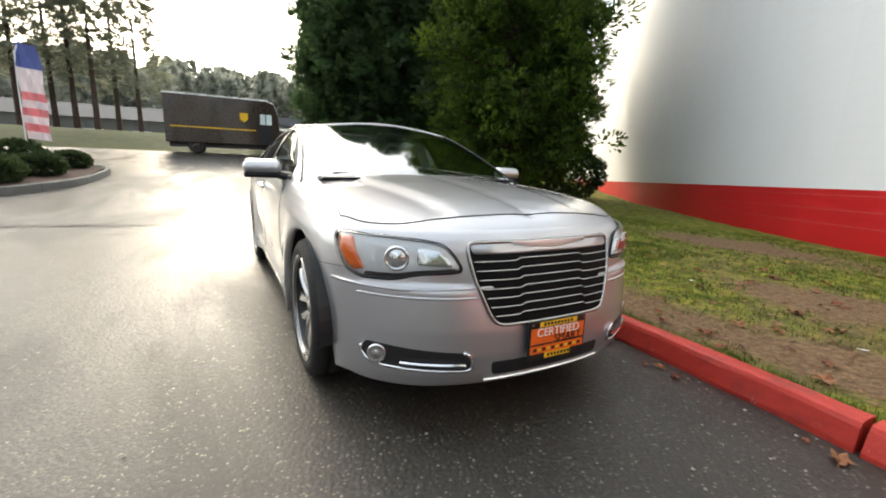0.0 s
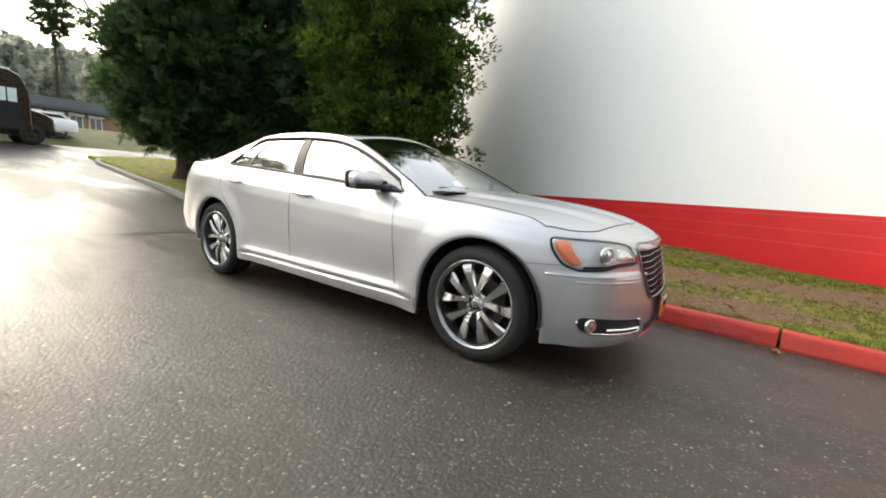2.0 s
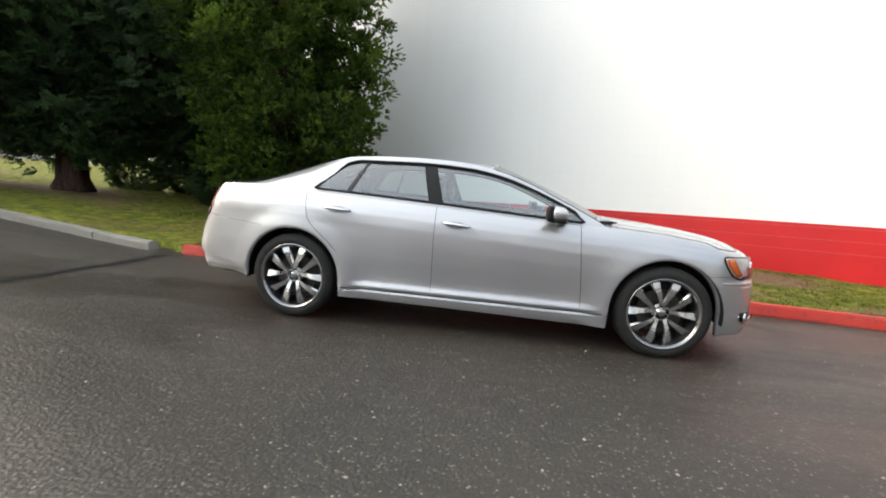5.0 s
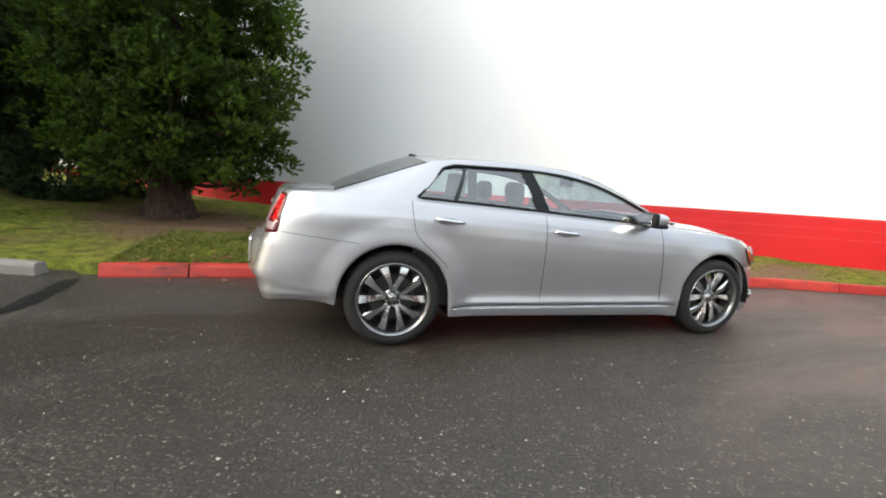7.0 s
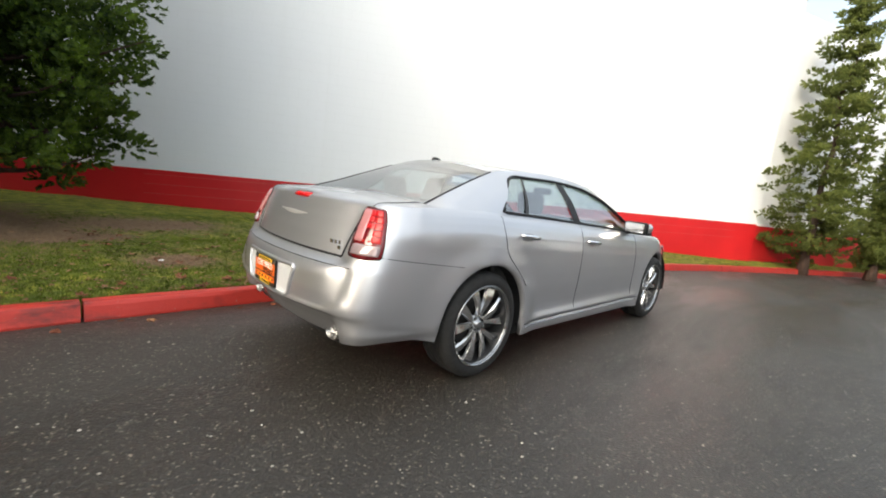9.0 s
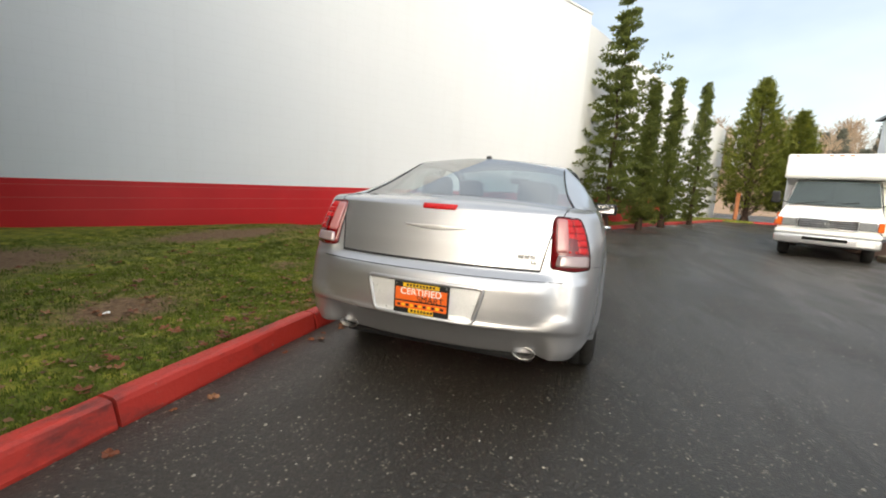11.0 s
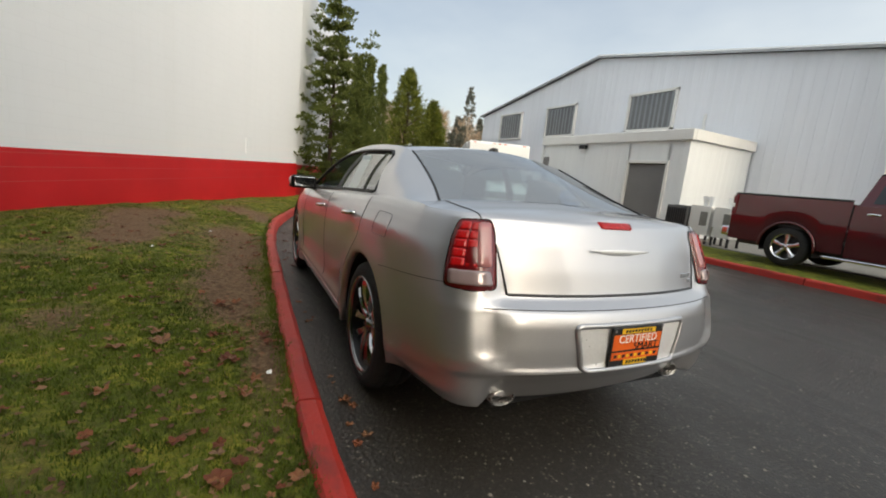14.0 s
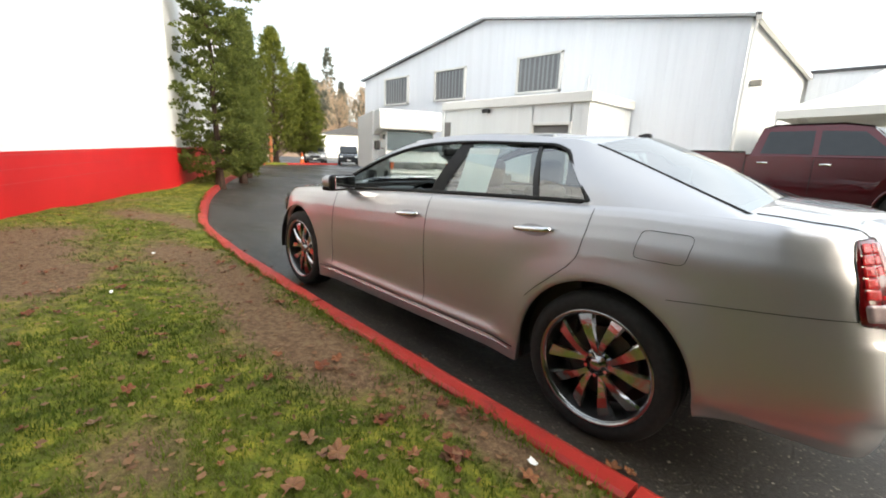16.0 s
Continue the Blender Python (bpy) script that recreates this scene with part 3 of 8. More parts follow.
def build_lawn():
    bm = bmesh.new()
    xs = list(np.arange(-19.6, -6.0, 0.3)) + list(np.arange(-6.0, 12.0, 0.14)) + list(np.arange(12.0, 30.6, 0.4))
    rows = []
    for x in xs:
        y0 = kerb_edge(x)
        y1 = (WALL_A + WALL_B * x if x < 11.2 else -0.3 - 0.43 * (x - 11.6)) + 0.05
        y1 = min(y1, 18.0)
        y1 = max(y1, y0 + 0.25)
        n = 52
        row = [bm.verts.new((x, y0 - 0.02, road_height(x) - 0.05))]
        rows.append(row + [bm.verts.new((x, y0 + (y1 - y0) * (k / n) ** 1.25, lawn_height(x, y0 + (y1 - y0) * (k / n) ** 1.25))) for k in range(n + 1)])
    for a, b in zip(rows, rows[1:]):
        for k in range(len(a) - 1):
            bm.faces.new((a[k], b[k], b[k + 1], a[k + 1]))
    ob = part("lawn", bm, LAWN, smooth=True)
    soil = ob.data.attributes.new("soil", "FLOAT", "POINT")
    soil.data.foreach_set("value", [soil_at(v.co.x, v.co.y) for v in ob.data.vertices])
    tagged(ob, "mossy green lawn with bare brown soil patches and fallen leaves", "lawn", kind="structure")


build_lawn()


def yard_height(x, y):
    """The yard rises gently from the far kerb to the shed's foot."""
    return road_height(x) + 0.11 + 0.19 * smooth01((-8.2 - y) / 2.6) * smooth01((x - 3.0) / 2.5)


def build_lawn_opposite():
    bm = bmesh.new()
    xs, ys = np.arange(-18, 6.6, 0.25), np.linspace(-7.78, -10.4, 20)
    rows = [[bm.verts.new((x, y, yard_height(x, y) + 0.03 * noise.noise((x * 0.7, y * 0.7, 1)))) for y in ys] for x in xs]
    for a, b in zip(rows, rows[1:]):
        for k in range(len(ys) - 1):
            bm.faces.new((a[k], a[k + 1], b[k + 1], b[k]))
    ob = part("lawn_opposite", bm, LAWN, smooth=True)
    # Bare and muddy towards the concrete walk.
    soil = ob.data.attributes.new("soil", "FLOAT", "POINT")
    soil.data.foreach_set("value", [smooth01((v.co.x - 3.0 + 0.8 * noise.noise((v.co.x * 1.1, v.co.y * 1.1, 7))) / 1.6) for v in ob.data.vertices])
    tagged(ob, "strip of damp grass behind the far kerb", "lawn", kind="structure")
    bm = bmesh.new()
    xs, ys = np.arange(6.5, 13.0, 0.3), np.linspace(-8.3, -11.3, 14)
    rows = [[bm.verts.new((x, y, yard_height(x, y) - 0.06 * smooth01((y + 8.7) / 0.4) + 0.06 * smooth01((-8.9 - y) / 0.8) * smooth01((x - 7.3) / 0.8) + 0.03 * noise.noise((x * 1.3, y * 1.3, 5)))) for y in ys] for x in xs]
    for a, b in zip(rows, rows[1:]):
        for k in range(len(ys) - 1):
            bm.faces.new((a[k], a[k + 1], b[k + 1], b[k]))
    tagged(part("mulch_bed", bm, SOIL, smooth=True), "dark brown bark mulch bed along the grey shed", "mulch", kind="structure")
    # Worn concrete walk from the drive to the shed door.
    near = spline([(9.3, -8.05), (7.6, -7.98), (6.3, -8.12), (5.45, -9.1), (5.0, -10.3), (4.95, -11.25)], 22)
    far = spline([(9.8, -8.55), (8.7, -8.62), (7.75, -9.05), (7.38, -9.9), (7.32, -10.7), (7.34, -11.25)], 22)
    bm = bmesh.new()
    rows = []
    for (xa, ya), (xb, yb) in zip(near, far):
        pts = [(xa + (xb - xa) * k / 8, ya + (yb - ya) * k / 8) for k in range(9)]
        tops = [(x, y, yard_height(x, y) + 0.035) for x, y in pts]
        rows.append([bm.verts.new((*tops[0][:2], tops[0][2] - 0.16))] + [bm.verts.new(p) for p in tops] + [bm.verts.new((*tops[-1][:2], tops[-1][2] - 0.16))])
    for a, b in zip(rows, rows[1:]):
        for k in range(len(a) - 1):
            bm.faces.new((a[k], a[k + 1], b[k + 1], b[k]))
    bm.faces.new(rows[0][::-1])
    bmesh.ops.recalc_face_normals(bm, faces=bm.faces)
    tagged(part("concrete_walk", bm, simple("worn_tan_concrete", (0.18, 0.162, 0.115), 0.85, vary=0.35, scale=3, bump=0.4)), "worn tan concrete walk to the shed door", "pavement", kind="structure")
    tagged(part("concrete_pad", box((-2.5, -14.6, -0.1), (4.94, -10.35, 0.15), 0.02), KERB_GREY), "pale concrete pad beside the shed", "pavement", kind="structure")


build_lawn_opposite()


def wall_slab(name, a, b, z0, z1a, z1b, thick, material, label, proud=0.0, z0b=None):
    """A straight upright slab from plan point a to b; its top runs from z1a to z1b."""
    a, b = Vector(a), Vector(b)
    d = (b - a).normalized()
    back = Vector((-d.y, d.x)) * thick
    front = Vector((d.y, -d.x)) * proud
    z0b = z0 if z0b is None else z0b
    bm = bmesh.new()
    n = 12
    rings = []
    for i in range(n + 1):
        p = a.lerp(b, i / n)
        top, low = z1a + (z1b - z1a) * i / n, z0 + (z0b - z0) * i / n
        rings.append([bm.verts.new((*(p + front), low)), bm.verts.new((*(p + front), top)), bm.verts.new((*(p + back), top)), bm.verts.new((*(p + back), low))])
    for q, r in zip(rings, rings[1:]):
        for k in range(4):
            bm.faces.new((q[k], r[k], r[(k + 1) % 4], q[(k + 1) % 4]))
    bm.faces.new(rings[0])
    bm.faces.new(rings[-1])
    bmesh.ops.recalc_face_normals(bm, faces=bm.faces)
    return tagged(part(name, bm, material), label, "wall", kind="structure")


def on_wall(x):
    return (x, WALL_A + WALL_B * x)


def band_top(x):
    return 1.02 + 0.030 * (x - 4.0)


LABEL_W = "tall smooth white painted wall of a big warehouse"
LABEL_R = "bright red painted band along the foot of the white wall"
wall_slab("wall_white", on_wall(-30), on_wall(11.3), -0.2, 7.3, 7.3, 0.4, WHITE_WALL, LABEL_W)
wall_slab("wall_red_band", on_wall(-30), on_wall(11.3), -0.2, band_top(-30) + 0.25, band_top(11.3), 0.0, RED_BAND, LABEL_R, proud=0.004)
wall_slab("wall_white_far", (11.25, -0.141), (35.5, -10.55), -0.2, 7.05, 7.05, 0.4, WHITE_WALL, LABEL_W)
wall_slab("wall_red_band_far", (11.25, -0.141), (21.5, -4.54), -0.2, 1.2, 1.25, 0.0, RED_BAND, LABEL_R, proud=0.004)
wall_slab("wall_coping", on_wall(-30), on_wall(11.33), 7.302, 7.36, 7.36, 0.42, CREAM_TRIM, "thin pale metal coping on top of the wall", proud=0.03)


def wall_joints():
    """Faint mortar courses in the red band."""
    root = tagged(new("wall_block_joints"), "faint block joints in the red band", "joint", kind="structure")
    d = Vector((1, WALL_B)).normalized()
    turn = math.degrees(math.atan2(d.y, d.x))
    for z in (0.42, 0.62, 0.82):
        p = on_wall(-2)
        ob = part("block_joint", box((0, -0.006, -0.004), (15.0, 0.002, 0.004)), simple("joint_red", (0.50, 0.09, 0.085), 0.7), root)
        ob.matrix_world = pose(p[0] + 0.0, p[1], z, 0, math.degrees(-math.atan(0.0255)), turn)


wall_joints()

for px, pz in ((8.9, 1.36),):
    p = on_wall(px)
    panel = part("wall_panel", box((-0.14, -0.02, 0.0), (0.14, 0.0, 0.42), 0.004), WHITE_WALL)
    panel.matrix_world = pose(p[0], p[1], pz, 0, 0, math.degrees(math.atan(WALL_B)))
    tagged(panel, "small white cover plate on the white wall", "wall panel")


# Grey ribbed-metal hall across the drive.
def ribbed_wall(bm, a, b, z0, top, pitch=0.32, depth=0.007):
    """A sheet of upright ribs from a to b; top(s) gives the height at distance s."""
    a, b = Vector(a), Vector(b)
    d = (b - a).normalized()
    nrm = Vector((d.y, -d.x))
    length = (b - a).length
    prof = [(0.0, 0), (0.12, 0), (0.14, 1), (0.17, 1), (0.19, 0)]
    line = []
    s = 0.0
    while s < length:
        for o, up in prof:
            if s + o <= length:
                line.append((s + o, up * depth))
        s += pitch
    line.append((length, 0))
    low = [bm.verts.new((*(a + d * t + nrm * o), z0)) for t, o in line]
    hi = [bm.verts.new((*(a + d * t + nrm * o), top(t))) for t, o in line]
    for i in range(len(line) - 1):
        bm.faces.new((low[i], low[i + 1], hi[i + 1], hi[i]))
    return bm


def build_hall():
    hall = thing("metal_hall", (0, 0, 0), "pale blue-grey ribbed metal warehouse hall with dark upper windows", "building")
    x0, x1, xa, y = 1.55, 23.7, 12.93, -14.6

    def gable(s):
        x = x1 - s
        return 5.95 + (7.88 - 5.95) * (1 - abs(x - xa) / (xa - x0 if x < xa else x1 - xa))

    bm = bmesh.new()
    ribbed_wall(bm, (x1, y), (x0, y), -0.1, gable)
    part("front_wall", bm, BLUE_GREY_METAL, hall, flip=True)
    bm = bmesh.new()
    ribbed_wall(bm, (x0, y), (x0, y - 16), -0.1, lambda s: 5.95)
    part("side_wall", bm, PALE_METAL, hall, "paler ribbed end wall", flip=True)
    bm = bmesh.new()
    ribbed_wall(bm, (x1, y - 16), (x1, y), -0.1, lambda s: 5.95)
    part("side_wall", bm, BLUE_GREY_METAL, hall, flip=True)
    for xe, sgn in ((x0, -1), (x1, 1)):
        bm = prism([(xe + sgn * 0.25, 5.95), (xe + sgn * 0.25, 6.03), (xa, 7.99), (xa, 7.90)], y - 16.2, y + 0.22)
        part("roof_slope", bm, ROOF_GREY, hall)
    for xe in (x0 - 0.1, x1 + 0.1):
        part("gable_trim", tube([(xe, y + 0.20, 6.0), (xa, y + 0.20, 7.96)], 0.075, 4), simple("grey_roof_trim", (0.56, 0.59, 0.62), 0.5), hall)
    part("gutter", box((x0 - 0.30, y - 16.2, 5.82), (x0 - 0.12, y + 0.2, 6.03), 0.02), CREAM_TRIM, hall, "pale metal gutter")
    part("downpipe", tube([(x0 - 0.16, y + 0.12, 5.85), (x0 - 0.10, y + 0.06, 5.4), (x0 - 0.08, y + 0.06, 0.1)], 0.05, 8), CREAM_TRIM, hall)
    for xw in (9.53, 15.32, 20.1):
        w = part("window", box((xw - 1.12, y + 0.02, 4.28), (xw + 1.12, y + 0.055, 5.80)), DARK_WINDOW, hall, "dark strip-blind window")
        bm = bmesh.new()
        for lo, hi in (((xw - 1.22, 4.20), (xw - 1.10, 5.88)), ((xw + 1.10, 4.20), (xw + 1.22, 5.88)), ((xw - 1.22, 5.78), (xw + 1.22, 5.88)), ((xw - 1.22, 4.20), (xw + 1.22, 4.30))):
            add_box(bm, (lo[0], y + 0.0, lo[1]), (hi[0], y + 0.12, hi[1]), 0.01)
        part("window_frame", bm, CREAM_TRIM, w)
        rnd = random.Random(int(xw * 10))
        for k in range(9):
            xs = xw - 1.0 + k * 0.25 + rnd.uniform(-0.03, 0.03)
            part("blind_strip", box((xs - 0.05, y + 0.058, 4.32 + rnd.uniform(0, 0.05)), (xs + 0.05, y + 0.064, 5.76)), simple("grey_blind", (0.22, 0.23, 0.24), 0.5), w)
    part("wall_lamp", box((x0 - 0.35, -15.9, 4.0), (x0 - 0.02, -15.6, 4.2), 0.03), KERB_GREY, hall, "small grey flood light")
    part("conduit", cyl((7.0, y + 0.06, 3.6), (7.0, y + 0.06, 4.7), 0.06), PALE_METAL, hall)
    return hall


build_hall()


def build_shed():
    shed = thing("metal_shed", (0, 0, 0), "low pale grey metal lean-to with a cream roof edge", "shed")
    x0, x1, y0, y1 = 5.05, 12.1, -11.2, -14.55
    bm = bmesh.new()
    ribbed_wall(bm, (x1, y0), (7.3, y0), -0.05, lambda s: 3.25, 0.3, 0.007)
    ribbed_wall(bm, (5.75, y0), (x0, y0), -0.05, lambda s: 3.25, 0.3, 0.007)
    part("front_wall", bm, PALE_METAL, shed, flip=True)
    bm = bmesh.new()
    add_box(bm, (5.70, y0 - 0.05, 2.48), (7.35, y0, 3.25))
    part("door_lintel", bm, PALE_METAL, shed)
    bm = bmesh.new()
    ribbed_wall(bm, (x0, y0), (x0, y1), -0.05, lambda s: 3.3, 0.3, 0.006)
    part("end_wall", bm, PALE_METAL, shed, flip=True)
    bm = bmesh.new()
    ribbed_wall(bm, (x1, y1), (x1, y0), -0.05, lambda s: 3.3, 0.3, 0.006)
    part("end_wall", bm, PALE_METAL, shed, flip=True)
    part("steel_door", box((5.74, y0 - 0.10, 0.02), (7.30, y0 - 0.06, 2.5)), GREY_DOOR, shed, "closed grey steel door")
    bm = bmesh.new()
    add_box(bm, (5.66, y0 - 0.1, 0.0), (5.76, y0 + 0.05, 2.58), 0.01)
    add_box(bm, (7.28, y0 - 0.1, 0.0), (7.38, y0 + 0.05, 2.58), 0.01)
    add_box(bm, (5.764, y0 - 0.1, 2.48), (7.276, y0 + 0.05, 2.58), 0.01)
    part("door_frame", bm, CREAM_TRIM, shed)
    bm = bmesh.new()
    add_box(bm, (x0 - 0.12, y0 - 0.02, 3.22), (x1 + 0.1, y0 + 0.13, 3.56), 0.02)
    add_box(bm, (x0 - 0.12, y1, 3.24), (x0 + 0.06, y0 - 0.03, 3.57), 0.02)
    part("roof_fascia", bm, CREAM_TRIM, shed, "cream metal roof edge")
    bm = bmesh.new()
    n = 40
    for k in range(n):
        xk = x0 + (x1 - x0) * k / n
        add_box(bm, (xk, y1, 3.54), (xk + 0.09, y0 + 0.10, 3.585))
    add_box(bm, (x0, y1, 3.50), (x1, y0 + 0.08, 3.55))
    part("roof_sheet", bm, PALE_METAL, shed)
    lamp = part("wall_lamp", box((9.42, y0 + 0.01, 3.0), (9.72, y0 + 0.22, 3.16), 0.03), BLACK_PLASTIC, shed, "dark wall-pack lamp")
    part("lamp_lens", box((9.45, y0 + 0.05, 2.975), (9.69, y0 + 0.20, 2.998), 0.005), WHITE_PRINT, lamp)
    part("side_door", box((11.7, y0 + 0.015, 0.05), (12.05, y0 + 0.05, 2.7)), GREY_DOOR, shed)
    part("corner_post", box((12.06, y0, 0.0), (12.2, y0 + 0.1, 3.2), 0.01), PALE_METAL, shed)
    return shed


build_shed()


# ---- the silver saloon ----
from mathutils.bvhtree import BVHTree

FRONT_PLAN = [(2.44, 0.0), (2.435, 0.16), (2.415, 0.32), (2.37, 0.48), (2.295, 0.62), (2.185, 0.74), (2.05, 0.82), (1.88, 0.875), (1.65, 0.915), (1.35, 0.938), (0.95, 0.945), (0.4, 0.945), (-0.2, 0.945), (-0.8, 0.945), (-1.2, 0.95), (-1.55, 0.95), (-1.9, 0.936), (-2.15, 0.912), (-2.30, 0.888), (-2.395, 0.863), (-2.450, 0.825), (-2.490, 0.765), (-2.532, 0.65), (-2.572, 0.50), (-2.60, 0.33), (-2.615, 0.17), (-2.62, 0.0)]
HUB_X, HUB_Z, ARCH = 1.526, 0.362, 0.420
BELT = [(-2.62, 1.115), (-2.40, 1.115), (-2.0, 1.125), (-1.6, 1.125), (-1.39, 1.112), (-0.35, 1.062), (0.82, 1.0), (1.10, 0.99), (1.5, 0.965), (1.8, 0.935), (2.0, 0.905), (2.2, 0.875), (2.45, 0.862)]
SILL = [(-2.62, 0.320), (-2.45, 0.334), (-2.3, 0.345), (-2.1, 0.342), (-1.95, 0.318), (-1.1, 0.232), (1.1, 0.205), (1.95, 0.215), (2.05, 0.225), (2.45, 0.205)]
# Inset of the flank by depth under the shoulder, and of the doors' foot by height.
SIDE_IN = [(0.0, 0.085), (0.015, 0.066), (0.04, 0.050), (0.08, 0.034), (0.14, 0.018), (0.22, 0.008), (0.34, 0.004), (0.95, 0.004)]
DOOR_IN = [(0.20, 0.036), (0.24, 0.020), (0.285, 0.012), (0.300, 0.014), (0.306, 0.022), (0.318, 0.022), (0.324, 0.004), (0.336, 0.000), (0.350, 0.004), (0.368, 0.012), (0.390, 0.018), (0.43, 0.019), (0.50, 0.014), (0.58, 0.007), (0.68, 0.002), (0.78, 0.0)]
FRONT_IN = [(0.18, 0.10), (0.22, 0.035), (0.27, 0.012), (0.36, 0.0), (0.46, 0.0), (0.56, 0.012), (0.61, 0.018), (0.632, 0.020), (0.65, 0.052), (0.70, 0.058), (0.78, 0.072), (0.83, 0.09), (0.855, 0.115), (0.87, 0.15), (0.885, 0.20)]
FRONT_MID_IN = [(0.18, 0.10), (0.22, 0.035), (0.27, 0.012), (0.36, 0.0), (0.46, 0.0), (0.56, 0.018), (0.65, 0.037), (0.70, 0.048), (0.78, 0.070), (0.83, 0.09), (0.855, 0.115), (0.87, 0.15), (0.885, 0.20)]
REAR_IN = [(0.30, 0.17), (0.33, 0.142), (0.37, 0.114), (0.42, 0.080), (0.46, 0.048), (0.485, 0.030), (0.500, 0.007), (0.53, 0.001), (0.60, 0.0), (0.70, 0.006), (0.745, 0.022), (0.765, 0.06), (0.785, 0.100), (0.81, 0.110), (0.90, 0.134), (1.00, 0.168), (1.06, 0.192), (1.095, 0.207), (1.108, 0.216), (1.115, 0.23)]
CORNER_IN = [(0.30, 0.075), (0.33, 0.045), (0.37, 0.030), (0.42, 0.021), (0.46, 0.015), (0.485, 0.011), (0.500, 0.005), (0.53, 0.001), (0.55, 0.0), (0.65, 0.022), (0.75, 0.048), (0.85, 0.080), (0.95, 0.122), (1.05, 0.170), (1.10, 0.198), (1.115, 0.215)]


def plan_stations():
    """Stations round the right half of the car from nose to tail: plan point and outward normal."""
    pts = spline(FRONT_PLAN, 1200)
    marks = []
    for hub in (HUB_X, -HUB_X):
        marks += [hub + ARCH * math.cos(a) for a in np.linspace(0, math.pi, 33)]
    marks += [hub + o for hub in (HUB_X, -HUB_X) for o in np.arange(-0.66, 0.67, 0.033) if abs(o) > ARCH]
    marks += [0.87, -0.315, -1.41, 0.72, 0.55, 0.3, 0.1, -0.1, -0.6, -0.8, -1.0, 1.05, -2.05, -1.10]
    marks.sort(reverse=True)
    marks = [m for k, m in enumerate(marks) if k == 0 or marks[k - 1] - m > 1e-6]
    picked = []
    for i, p in enumerate(pts):
        a, b = pts[max(i - 1, 0)], pts[min(i + 1, len(pts) - 1)]
        d = Vector((b[0] - a[0], b[1] - a[1])).normalized()
        n = Vector((-d.y, d.x))
        if i == 0:
            n = Vector((1, 0))
        if i == len(pts) - 1:
            n = Vector((-1, 0))
        if n.y < -1e-3 or (abs(n.y) < 1e-3 and n.x * p[0] < 0):
            n = -n
        picked.append((p, n))
    out = [picked[0]]
    for q, r in zip(picked, picked[1:]):
        hit = False
        if abs(q[1].x) < 0.5:
            for m in marks:
                if r[0][0] <= m < q[0][0]:
                    if hit and out[-1][0][0] - m < 0.004:
                        continue
                    t = (q[0][0] - m) / max(1e-9, q[0][0] - r[0][0])
                    y = q[0][1] + (r[0][1] - q[0][1]) * t
                    out.append(((m, y), q[1].lerp(r[1], t).normalized()))
                    hit = True
        if not hit and math.dist(out[-1][0], r[0]) > (0.045 if abs(r[1].x) > 0.12 else 0.12):
            out.append(r)
    if math.dist(out[-1][0], pts[-1]) > 0.01:
        out.append(picked[-1])
    return out


def body_point(p, n, z, zs):
    """The body's surface at a station and height; zs is the shoulder height there."""
    side = curve_at(zs - z, SIDE_IN) * (1 - 0.45 * smooth01((-2.0 - p[0]) / 0.3))
    x, flank = p[0], abs(n.y) > 0.6
    if flank:
        # Hollow foot of the doors between the wheels.
        side += curve_at(z, DOOR_IN) * (1 - smooth01((abs(x) - 0.86) / 0.22))
        # Fenders swell towards the wheels and turn in at the lip.
        for hub in (HUB_X, -HUB_X):
            r = math.hypot(x - hub, z - HUB_Z)
            swell = smooth01((0.62 - r) / 0.19) * smooth01((zs - z) / 0.16)
            side -= (0.010 if hub > 0 else 0.016) * swell * smooth01((z - 0.22) / 0.12)
            side += 0.010 * smooth01((ARCH + 0.016 - r) / 0.016) * smooth01((z - 0.22) / 0.1)
        # Crease of the rear haunch, fading forwards.
        if x < -0.7:
            side -= 0.006 * smooth01((-0.7 - x) / 0.6) * math.exp(-(((zs - z - 0.16) / 0.06) ** 2))
    if n.x < 0 and x < -1.93:
        # The valance under the rear bumper is drawn in below a crease.
        edge = 0.432 + 0.15 * min(0.45, -2.05 - x) if x < -2.05 else 0.432
        side += (0.007 * smooth01((edge - z) / 0.05) + 0.034 * smooth01((0.40 - z) / 0.07) + 0.014 * smooth01((0.66 - z) / 0.30)) * smooth01((-1.90 - x) / 0.12)
    w = n.x * n.x
    if n.x > 0:
        end = curve_at(z, FRONT_IN)
        end += (curve_at(z, FRONT_MID_IN) - end) * (1 - smooth01((abs(p[1]) - 0.37) / 0.09))
        d = side * (1 - w) + end * w
        return Vector((x - n.x * d, p[1] - n.y * d, z))
    # The tail leans forwards towards its top, corners included.
    end, corner = curve_at(z, REAR_IN), curve_at(z, CORNER_IN)
    end = (end + (corner - end) * smooth01((abs(p[1]) - 0.60) / 0.12)) * smooth01((-1.98 - x) / 0.46)
    # The rear bumper has a full rim round a shallow sunk panel with curved ends.
    reach = 0.735 - 0.10 * smooth01((0.60 - z) / 0.12)
    end -= 0.014 * smooth01((z - 0.475) / 0.025) * smooth01((0.775 - z) / 0.02) * w
    end += 0.020 * smooth01((reach - abs(p[1])) / 0.030) * smooth01((z - 0.500) / 0.022) * smooth01((0.765 - z) / 0.02) * w
    return Vector((x + end, p[1] - n.y * side, z))


def arch_bottom(x, sill):
    for hub in (HUB_X, -HUB_X):
        dx = abs(x - hub)
        if dx <= ARCH + 1e-6:
            return max(sill, HUB_Z + math.sqrt(max(0.0, ARCH * ARCH - dx * dx)))
    return sill


STATIONS = plan_stations()
ROWS = 64


